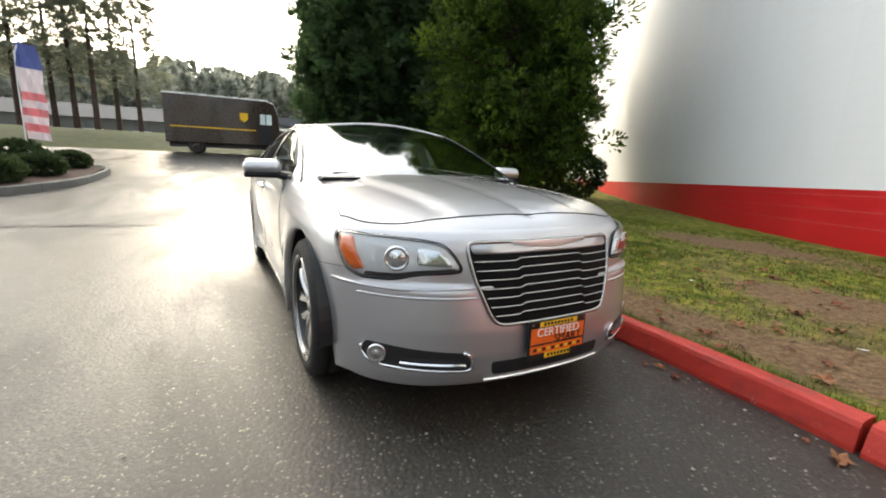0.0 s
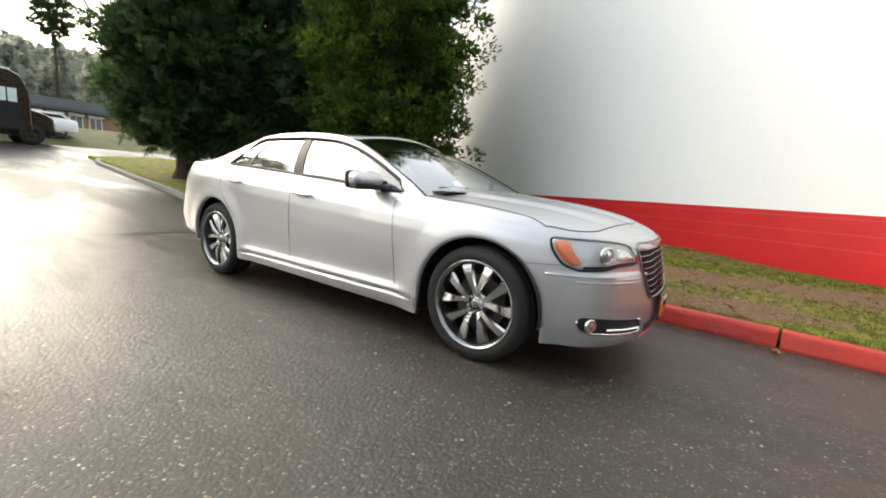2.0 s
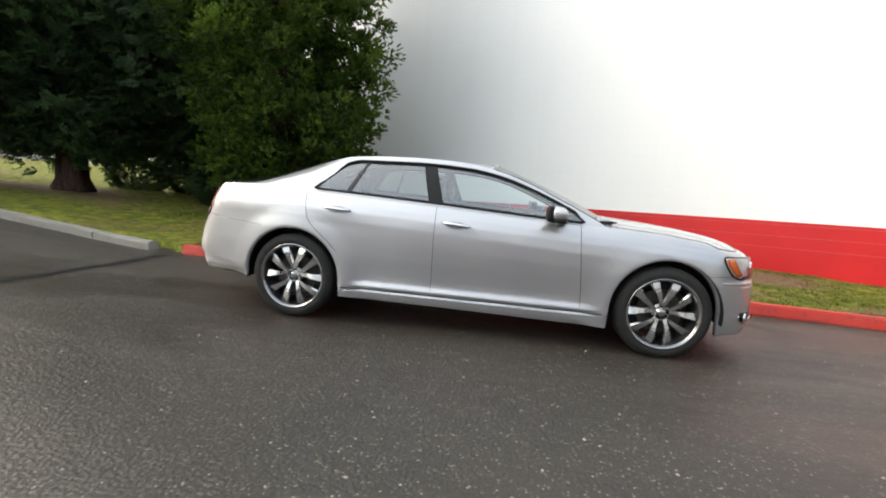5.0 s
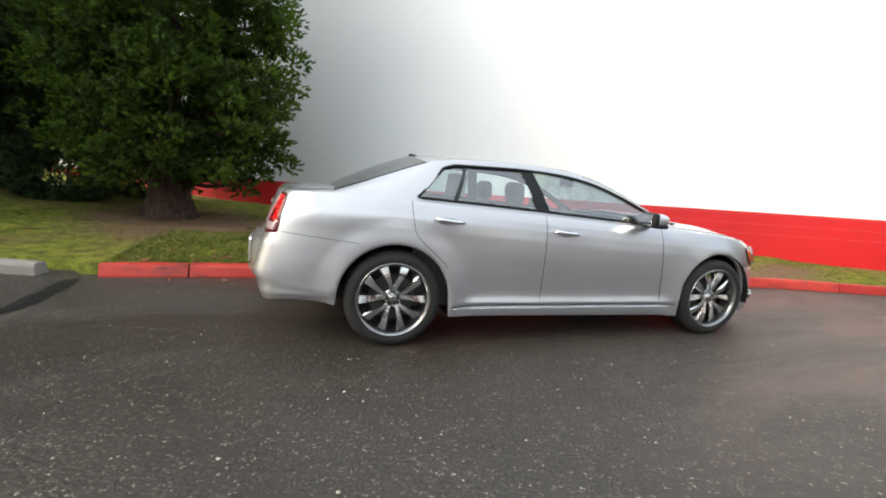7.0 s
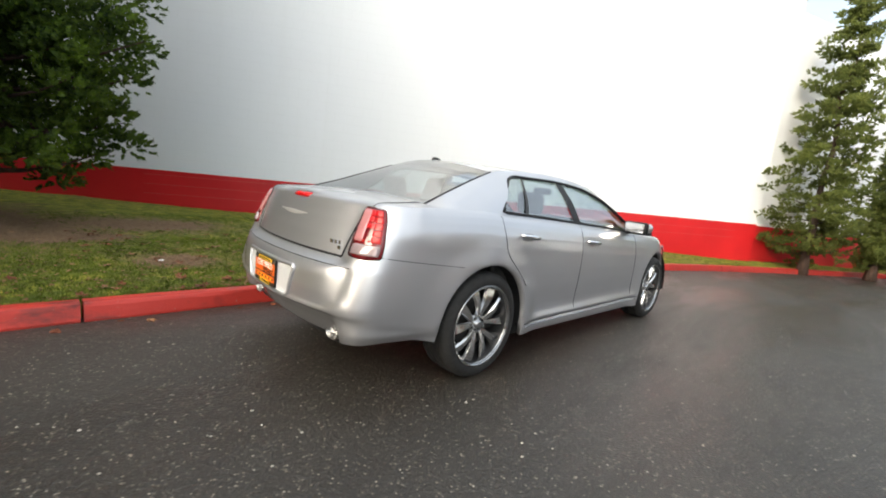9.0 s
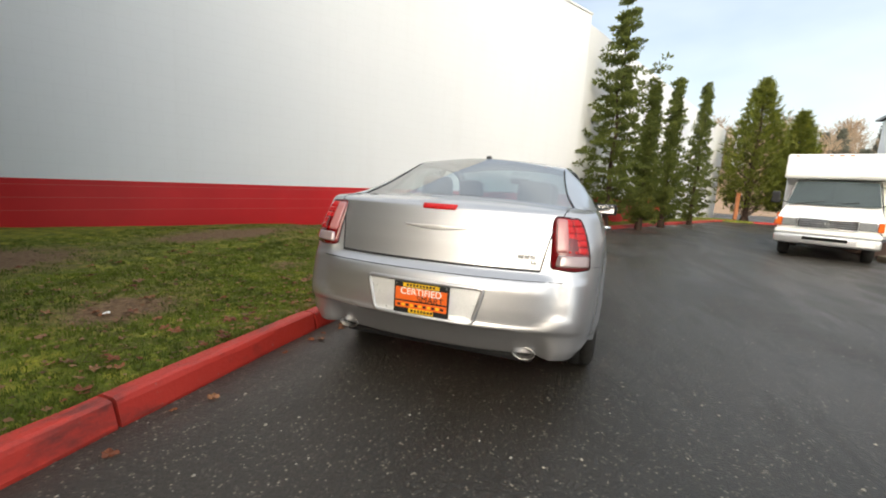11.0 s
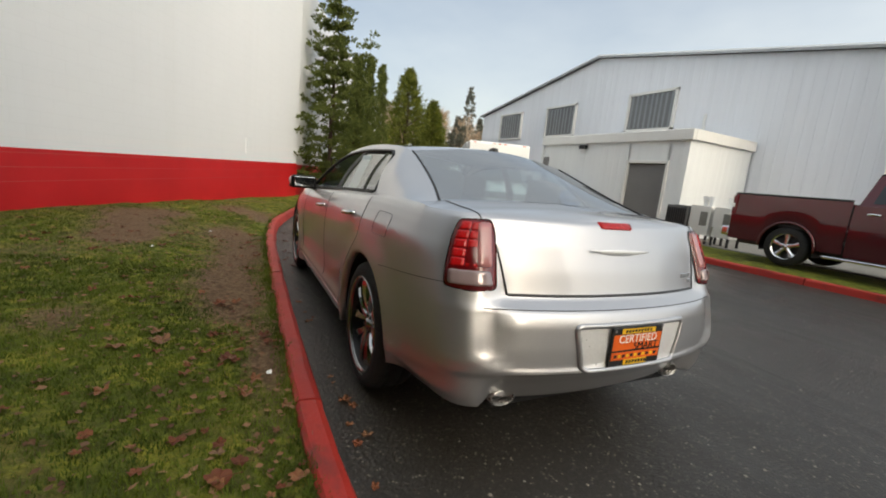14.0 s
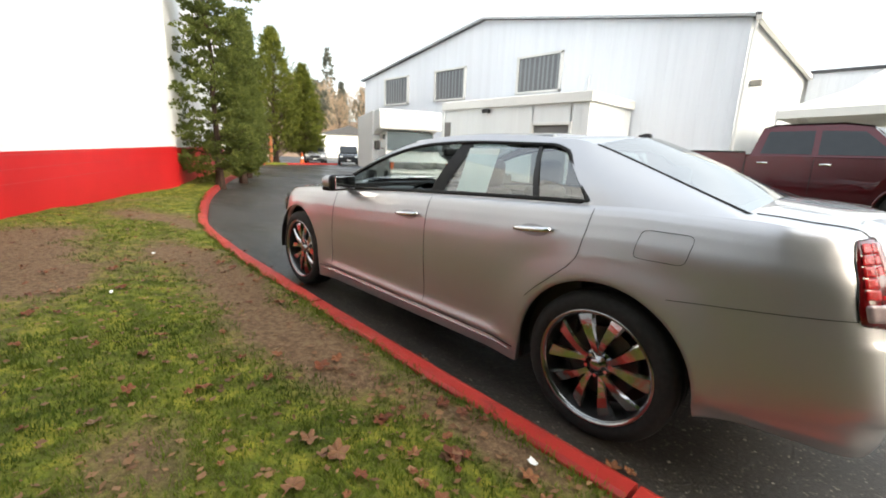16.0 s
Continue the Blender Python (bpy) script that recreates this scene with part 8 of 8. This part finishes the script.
def build_office():
    """A low brick office with a deep flat roof edge; its front looks along +x."""
    o = thing("brick_office", (-41.0, 0.0, 2.6), "low tan brick office with white awnings and a deep dark roof", "building")
    y0, y1 = 0.2, 11.1
    part("wall", box((-6.5, y0, -0.4), (0.0, y1, 1.80), 0.02), BRICK_TAN, o)
    part("roof", prism([(-7.1, 1.78), (0.55, 1.78), (0.55, 2.02), (0.15, 2.68), (-6.7, 2.68), (-7.1, 2.02)], y0 - 0.5, y1 + 0.4, "y"), ROOF_GREY, o, "deep dark grey roof edge")
    part("plinth", box((0.004, y0, -0.4), (0.08, y1, 0.30), 0.01), simple("dark_brick_plinth", (0.10, 0.07, 0.055), 0.8), o)
    for k in range(7):
        y = 9.05 - 1.235 * k
        w = part("window", box((0.004, y - 0.04, 0.36), (0.03, y + 0.78, 1.52)), DARK_WINDOW, o, "grey window in a white frame")
        for lo, hi in (((y - 0.06, 0.34), (y, 1.54)), ((y + 0.74, 0.34), (y + 0.80, 1.54)), ((y + 0.35, 0.36), (y + 0.39, 1.50)), ((y, 0.34), (y + 0.74, 0.40)), ((y, 1.48), (y + 0.74, 1.54))):
            part("window_frame", box((0.032, lo[0] + 0.002, lo[1]), (0.07, hi[0] - 0.002, hi[1])), WHITE_PRINT, w)
        part("awning", prism([(0.004, 1.74), (0.34, 1.58), (0.34, 1.52), (0.004, 1.66)], y - 0.12, y + 0.86, "y"), TENT_WHITE, o, "white awning strip")


build_office()


def build_wing_and_tent():
    w = thing("metal_wing", (0, 0, 0), "grey-blue rear wing of the metal hall", "building")
    bm = bmesh.new()
    ribbed_wall(bm, (1.4, -27.4), (-14, -27.4), -0.1, lambda s: 6.2)
    part("wall", bm, BLUE_GREY_METAL, w, flip=True)
    part("roof", box((-14, -32, 6.1), (1.4, -27.3, 6.25)), ROOF_GREY, w)
    t = thing("canopy_tent", (-2.3, -17.6, 0.1), "white peaked canopy tent on thin posts", "tent")
    bm = bmesh.new()
    top = bm.verts.new((0, 0, 4.9))
    ring = [bm.verts.new((x, y, z)) for x, y, z in ((2.8, 2.8, 2.95), (0, 2.8, 3.05), (-2.8, 2.8, 2.95), (-2.8, 0, 3.05), (-2.8, -2.8, 2.95), (0, -2.8, 3.05), (2.8, -2.8, 2.95), (2.8, 0, 3.05))]
    inner = [bm.verts.new((v.co.x * 0.45, v.co.y * 0.45, 3.7)) for v in ring]
    low = [bm.verts.new((v.co.x, v.co.y, v.co.z - 0.25)) for v in ring]
    for k in range(8):
        j = (k + 1) % 8
        bm.faces.new((ring[k], ring[j], inner[j], inner[k]))
        bm.faces.new((inner[k], inner[j], top))
        bm.faces.new((low[k], low[j], ring[j], ring[k]))
    part("canopy", bm, TENT_WHITE, t)
    for x in (2.75, -2.75):
        for y in (2.75, -2.75):
            part("post", cyl((x, y, -0.1), (x, y, 3.0), 0.035, n=8), PALE_METAL, t)


build_wing_and_tent()


def build_yard_things():
    # Heat pumps and gas gear by the shed.
    ac = thing("air_conditioner", (4.55, -10.75, 0.12), "dark louvred air conditioner on the concrete pad", "air conditioner")
    part("case", box((-0.34, -0.34, 0.0), (0.34, 0.34, 1.06), 0.03), simple("dark_grey_case", (0.09, 0.09, 0.09), 0.5), ac)
    for k in range(9):
        part("louvre", box((-0.31 + k * 0.07, 0.335, 0.08), (-0.275 + k * 0.07, 0.365, 0.98), 0.005), BLACK_PLASTIC, ac)
    part("fan_grille", lathe([(1.065, 0.0), (1.075, 0.26), (1.062, 0.28)], "z", 20), BLACK_PLASTIC, ac)
    for x, w in ((3.88, 0.30), (3.22, 0.26)):
        h = thing("hvac_unit", (x, -10.8, 0.12), "cream metal heating unit with a flue cap", "heating unit", "heating units")
        part("cabinet", box((-w, -0.3, 0.28), (w, 0.3, 1.12), 0.02), CREAM_TRIM, h)
        for lx in (-w + 0.04, w - 0.04):
            for ly in (-0.24, 0.24):
                part("leg", box((lx - 0.025, ly - 0.025, 0.0), (lx + 0.025, ly + 0.025, 0.28)), BLACK_PLASTIC, h)
        for fx in ((-0.12, 0.06) if w > 0.28 else (0.0,)):
            part("flue", cyl((fx, 0, 1.11), (fx, 0, 1.30), 0.06, n=12), PALE_METAL, h)
            part("flue_cap", cyl((fx, 0, 1.28), (fx, 0, 1.40), 0.085, n=12), PALE_METAL, h)
        part("vent_panel", box((-w + 0.06, 0.30, 0.55), (-0.03, 0.31, 0.95)), KERB_GREY, h)
        part("gas_pipe", tube([(w - 0.05, 0.33, 0.55), (w - 0.05, 0.36, 0.15), (w + 0.12, 0.36, 0.12)], 0.022, 6), simple("yellow_grey_pipe", (0.35, 0.33, 0.25), 0.5), h)
    # Bins on the mulch.
    def drum(x, y, r, h, paint, label):
        """A steel or plastic drum with two rolling hoops and rims."""
        d = thing("storage_drum", (x, y, yard_height(x, y) + 0.04), label, "drum", "drums by the shed")
        prof = [(0.0, r * 0.94), (0.02, r * 1.02), (0.045, r * 1.0), (h * 0.32, r * 0.99), (h * 0.34, r * 1.05), (h * 0.37, r * 1.05), (h * 0.39, r * 0.99), (h * 0.62, r * 0.99), (h * 0.64, r * 1.05), (h * 0.67, r * 1.05), (h * 0.69, r * 0.99), (h - 0.045, r), (h - 0.03, r * 1.03), (h - 0.005, r * 1.03), (h, r * 1.0)]
        part("body", lathe(prof, "z", 32), paint, d, smooth=True)
        part("lid", lathe([(h - 0.004, r), (h - 0.022, r * 0.95), (h - 0.024, 0.0)], "z", 32), paint, d)
        part("bung", cyl((r * 0.62, 0, h - 0.025), (r * 0.62, 0, h - 0.002), 0.035, n=12), BLACK_PRINT, d)

    drum(9.45, -10.68, 0.41, 0.95, BLUE_PLASTIC, "bright blue ribbed drum on the mulch")
    drum(10.42, -10.72, 0.40, 0.93, BLACK_PLASTIC, "black ribbed drum on the mulch beside the blue one")
    drum(11.28, -10.66, 0.38, 0.90, BLACK_PLASTIC, "black ribbed drum on the mulch beside the blue one")
    st = thing("edging_stone", (9.35, -8.62, yard_height(9.35, -8.62)), "tan rough stone at the end of the concrete walk", "stone")
    bm = bmesh.new()
    bmesh.ops.create_icosphere(bm, subdivisions=3, radius=1.0)
    for v in bm.verts:
        k = 1 + 0.22 * noise.noise(v.co * 1.7)
        v.co = Vector((v.co.x * 0.30 * k, v.co.y * 0.20 * k, v.co.z * 0.17 * k + 0.08))
    part("stone", bm, simple("tan_sandstone", (0.42, 0.31, 0.19), 0.9, vary=0.4, scale=8, bump=0.6), st, smooth=True)
    # Wooden post and cone at the bend.
    p = thing("wooden_post", (31.2, -10.9, 0.0), "orange-brown wooden post at the bend", "post")
    part("shaft", box((-0.11, -0.11, -0.1), (0.11, 0.11, 2.05), 0.015), WOOD_BROWN, p)
    part("cap", prism([(-0.12, 2.05), (0.12, 2.05), (0.0, 2.14)], -0.12, 0.12, "y"), WOOD_BROWN, p)
    c = thing("traffic_cone", (31.5, -13.6, 0.0), "orange traffic cone beside the kerb", "cone")
    part("cone_body", cyl((0, 0, 0.04), (0, 0, 0.95), 0.22, 0.04), CONE_ORANGE, c)
    part("cone_base", box((-0.28, -0.28, 0.0), (0.28, 0.28, 0.05), 0.01), CONE_ORANGE, c)
    part("cone_band", cyl((0, 0, 0.45), (0, 0, 0.62), 0.142, 0.110), WHITE_PRINT, c)
    # Feather flag.
    f = thing("feather_flag", (-13.2, -6.2, 0.60), "tall pink, white and blue feather flag on a bent pole", "flag")
    part("pole", tube([(0, 0, 0), (0, 0, 2.4), (0, 0.03, 3.3), (0, 0.16, 3.65), (0, 0.36, 3.72)], 0.02, 8), PALE_METAL, f)
    bands = [simple("flag_blue", (0.16, 0.20, 0.42), 0.8), simple("flag_pale", (0.72, 0.66, 0.68), 0.8), simple("flag_pink", (0.70, 0.30, 0.32), 0.8)]
    for k in range(12):
        z0, z1 = 0.95 + k * 0.22, 0.95 + (k + 1) * 0.22
        bm = bmesh.new()
        rows = []
        for z in np.linspace(z0, z1, 4):
            rows.append([bm.verts.new((0.07 * math.sin(z * 5 + j * 1.3), 0.03 + 0.55 * j / 6 * (1 - 0.25 * max(0, z - 3.0)), z - 0.06 * j / 6)) for j in range(7)])
        for a, b2 in zip(rows, rows[1:]):
            for j in range(6):
                bm.faces.new((a[j], a[j + 1], b2[j + 1], b2[j]))
        bmesh.ops.solidify(bm, geom=list(bm.faces), thickness=0.004)
        part("cloth_band", bm, bands[2 if k < 6 and k % 2 else (0 if k > 8 else 1)], f)
    # Corner bed with shrubs.
    bm = bmesh.new()
    ring = [(-8.3, -5.9), (-9.2, -5.1), (-11.0, -4.55), (-14.0, -4.6), (-15.2, -5.5), (-15.6, -9), (-9.0, -10.0), (-8.1, -7.5)]
    pts = [Vector((x, y, road_height(x) + 0.16)) for x, y in ring]
    top = [bm.verts.new(p) for p in pts]
    lowr = [bm.verts.new((p.x, p.y, p.z - 0.3)) for p in pts]
    bm.faces.new(top)
    for k in range(len(pts)):
        j = (k + 1) % len(pts)
        bm.faces.new((lowr[k], lowr[j], top[j], top[k]))
    bmesh.ops.recalc_face_normals(bm, faces=bm.faces)
    tagged(part("planting_bed", bm, SOIL), "raised planting bed of brown bark mulch", "planting bed", kind="structure")
    kerb("kerb_bed", [(x, y) for x, y in (ring[7], ring[0], ring[1], ring[2], ring[3], ring[4], ring[5])][::-1], [1.6], 0.15, 0.19, KERB_GREY, "dark grey kerb round the planting bed")
    for k, (x, y, r, h) in enumerate(((-9.6, -5.9, 0.62, 0.62), (-11.4, -5.5, 0.55, 0.55), (-12.4, -6.3, 0.75, 0.85), (-10.4, -7.0, 0.7, 0.7), (-13.9, -5.4, 0.5, 0.5))):
        shrub((x, y, road_height(x) + 0.15), r, h, 60 + k)


build_yard_things()


# ---- grass, leaves and litter ----
def build_grass():
    """Short blades over the near lawn."""
    rng = random.Random(5)
    V, F = [], []

    def tuft(x, y, n, tall):
        z = lawn_height(x, y) - 0.004
        for _ in range(n):
            a = rng.uniform(0, 6.28)
            h = tall * rng.uniform(0.5, 1.2)
            lean = rng.uniform(0.2, 0.9) * h
            bx, by = x + rng.gauss(0, 0.018), y + rng.gauss(0, 0.018)
            w = rng.uniform(0.0022, 0.004)
            i = len(V)
            V.append((bx - w * math.sin(a), by + w * math.cos(a), z))
            V.append((bx + w * math.sin(a), by - w * math.cos(a), z))
            V.append((bx + lean * math.cos(a), by + lean * math.sin(a), z + h))
            F.append((i, i + 1, i + 2))

    for x0, x1, y0, y1, count in ((-4.3, 1.0, 1.28, 3.6, 15000), (1.0, 5.5, 1.2, 5.5, 9000), (-6.5, 1.0, 3.6, 6.0, 6000), (5.5, 10.5, -0.6, 3.0, 3500), (-16, -5, 1.9, 6.0, 3000)):
        for _ in range(count):
            x, y = rng.uniform(x0, x1), rng.uniform(y0, y1)
            if y < kerb_edge(x) + 0.01 or y > WALL_A + WALL_B * x - 0.05:
                continue
            if soil_at(x, y) + rng.uniform(-0.24, 0.24) > 0.52:
                continue
            tuft(x, y, 6, 0.030)
    # Longer fringe along the kerb's back.
    for _ in range(1500):
        x = rng.uniform(-4.2, 9.0)
        tuft(x, kerb_edge(x) + abs(rng.gauss(0.01, 0.03)), 5, 0.045)
    ob = part_data("grass", V, F, GRASS_BLADE)
    tagged(ob, "short damp green grass blades on the lawn", "grass", kind="stuff")


build_grass()


def leaf_shape(seed):
    """A curled, lobed fallen leaf about 0.1 m across, resting on its rim."""
    rnd = random.Random(seed)
    bm = bmesh.new()
    n = 22
    ring = []
    for k in range(n):
        a = 2 * math.pi * k / n
        lobes = 0.030 + 0.022 * abs(math.sin(a * 2.5 + 0.4)) ** 0.7 + rnd.uniform(-0.005, 0.005)
        ring.append(Vector((lobes * math.cos(a), lobes * 0.85 * math.sin(a), 0.012 * abs(math.sin(a * 2.5)) + 0.014 * math.cos(a * 2 + seed) ** 2)))
    c = bm.verts.new((0, 0, 0.005))
    mid = [bm.verts.new(p * 0.5 + Vector((0, 0, 0.004))) for p in ring]
    out = [bm.verts.new(p) for p in ring]
    for k in range(n):
        j = (k + 1) % n
        bm.faces.new((c, mid[k], mid[j]))
        bm.faces.new((mid[k], out[k], out[j], mid[j]))
    add_tube(bm, [(0.025, 0, 0.006), (0.055, 0.004, 0.01), (0.08, 0.012, 0.006)], 0.0016, 4)
    bmesh.ops.recalc_face_normals(bm, faces=bm.faces)
    me = bpy.data.meshes.new("fallen_leaf")
    bm.to_mesh(me)
    bm.free()
    return me


def make_dead_leaf():
    m = Mat("fallen_leaf_brown", (0.3, 0.1, 0.04), 0.6, spec=0.3)
    r = m.random()
    c = m.ramp(r, (0.0, (0.12, 0.034, 0.016)), (0.35, (0.20, 0.062, 0.026)), (0.7, (0.27, 0.115, 0.05)), (1.0, (0.20, 0.115, 0.065)))
    m.link(m.mix(m.ramp(m.noise(60, 4), (0.4, 0.35), (0.7, 0.0)), c, (0.10, 0.04, 0.02)), "Base Color")
    return m.mat


def scatter_leaves():
    rnd = random.Random(17)
    dead = make_dead_leaf()
    shapes = [leaf_shape(k) for k in range(6)]
    for me in shapes:
        me.materials.append(dead)
    made = -70
    while made < 290:
        if made < 0:
            x, y = rnd.uniform(-4.2, -0.2), 1.33 + abs(rnd.gauss(0, 0.35))
        elif made < 185:
            x, y = rnd.uniform(-3.4, 2.8), rnd.uniform(1.35, 4.2)
        elif made < 240:
            x, y = rnd.uniform(1.5, 7.5), rnd.uniform(0.9, 4.5)
        elif made < 264:
            x, y = rnd.uniform(-6.5, -3.4), rnd.uniform(1.6, 5.0)
        else:
            x = rnd.uniform(-4.0, 5.0)
            y = kerb_edge(x) - 0.16 - rnd.uniform(0.02, 0.14)
        on_lawn = y > kerb_edge(x) + 0.03
        if not on_lawn and y > kerb_edge(x) - 0.20:
            y = kerb_edge(x) - 0.24
        z = lawn_height(x, y) + 0.012 if on_lawn else road_height(x) + 0.004
        ob = new("fallen_leaf", rnd.choice(shapes))
        s = rnd.uniform(0.25, 0.75) if rnd.random() < 0.8 else rnd.uniform(0.7, 1.1)
        ob.matrix_world = pose(x, y, z, rnd.uniform(-14, 14), rnd.uniform(-14, 14), rnd.uniform(0, 360)) @ Matrix.Scale(s, 4)
        tagged(ob, "curled red-brown fallen leaf on the grass" if on_lawn else "curled red-brown fallen leaf by the kerb", "leaf", "fallen leaves")
        made += 1


scatter_leaves()


def scatter_crumbs():
    """Small brown bits of leaf and twig trodden into the lawn."""
    rnd = random.Random(41)
    V, F = [], []
    for _ in range(5200):
        x, y = rnd.uniform(-5.0, 7.5), 1.28 + abs(rnd.gauss(0, 1.5))
        if y < kerb_edge(x) + 0.02 or y > WALL_A + WALL_B * x - 0.1:
            continue
        z, a = lawn_height(x, y) + rnd.uniform(0.004, 0.022), rnd.uniform(0, 6.28)
        r, w = rnd.uniform(0.006, 0.026), rnd.uniform(0.25, 0.8)
        c, d = math.cos(a) * r, math.sin(a) * r
        i = len(V)
        V += [(x - c, y - d, z), (x + d * w, y - c * w, z + r * rnd.uniform(0, 0.6)), (x + c, y + d, z + 0.004), (x - d * w, y + c * w, z)]
        F.append((i, i + 1, i + 2, i + 3))
    ob = part_data("leaf_crumbs", V, F, make_leaf("leaf_crumb", (0.10, 0.045, 0.022), (0.36, 0.20, 0.10), glow=0.15))
    tagged(ob, "brown crumbs of dead leaves and twigs trodden into the lawn", "leaf litter", kind="stuff")


scatter_crumbs()


def scatter_pebbles():
    """Loose pale grit on the asphalt."""
    rnd = random.Random(23)
    V, F = [], []
    for _ in range(3000):
        x, y = rnd.uniform(-6.5, 5.0), rnd.uniform(-5.5, 1.05)
        r = 0.0025 + 0.008 * rnd.random() ** 5
        z = road_height(x) + r * 0.4
        i = len(V)
        a0 = rnd.uniform(0, 6.28)
        for k in range(5):
            a = a0 + k * 1.2566
            V.append((x + r * math.cos(a) * rnd.uniform(0.8, 1.3), y + r * math.sin(a), z))
        V.append((x, y, z + r * 0.7))
        F += [(i + k, i + (k + 1) % 5, i + 5) for k in range(5)]
    tagged(part_data("loose_grit", V, F, simple("pale_grit", (0.32, 0.295, 0.25), 0.7, vary=0.3, scale=40)), "scattered pale grit on the asphalt", "grit", kind="stuff")


scatter_pebbles()


def scatter_litter():
    rnd = random.Random(31)
    for k, (x, y) in enumerate(((-1.55, 1.42), (-2.75, 2.3), (2.9, 1.9), (1.6, 2.4))):
        ob = new("paper_scrap")
        bm = bmesh.new()
        pts = [bm.verts.new((0.03 * math.cos(a) * rnd.uniform(0.5, 1.2), 0.018 * math.sin(a) * rnd.uniform(0.5, 1.2), 0.008 + 0.012 * rnd.random())) for a in np.linspace(0, 6.28, 9)[:-1]]
        bm.faces.new(pts)
        bmesh.ops.triangulate(bm, faces=bm.faces)
        bpy.data.objects.remove(ob)
        ob = part("paper_scrap", bm, WHITE_PRINT)
        ob.location = (x, y, lawn_height(x, y) + 0.012)
        tagged(ob, "small crumpled scrap of white paper on the grass", "litter", "litter")


scatter_litter()


def road_joint():
    """The old patched seam across the mouth of the drive."""
    bm = bmesh.new()
    rnd = random.Random(3)
    line = [(-4.42, 1.05), (-4.40, 0.3), (-4.55, -0.8), (-4.70, -2.2), (-4.95, -4.2), (-5.2, -6.4)]
    pts = spline(line, 70)
    rows = []
    for p in pts:
        w = 0.05 + 0.05 * rnd.random()
        j = rnd.uniform(-0.03, 0.03)
        rows.append([bm.verts.new((p[0] + j - w, p[1], road_height(p[0]) + 0.005)), bm.verts.new((p[0] + j, p[1], road_height(p[0]) + 0.009)), bm.verts.new((p[0] + j + w, p[1], road_height(p[0]) + 0.005))])
    for a, b in zip(rows, rows[1:]):
        bm.faces.new((a[0], b[0], b[1], a[1]))
        bm.faces.new((a[1], b[1], b[2], a[2]))
    bmesh.ops.recalc_face_normals(bm, faces=bm.faces)
    tagged(part("road_seam", bm, simple("tar_seam", (0.016, 0.016, 0.016), 0.35, vary=0.4, scale=8)), "dark tar seam across the drive", "road seam", kind="structure")


road_joint()
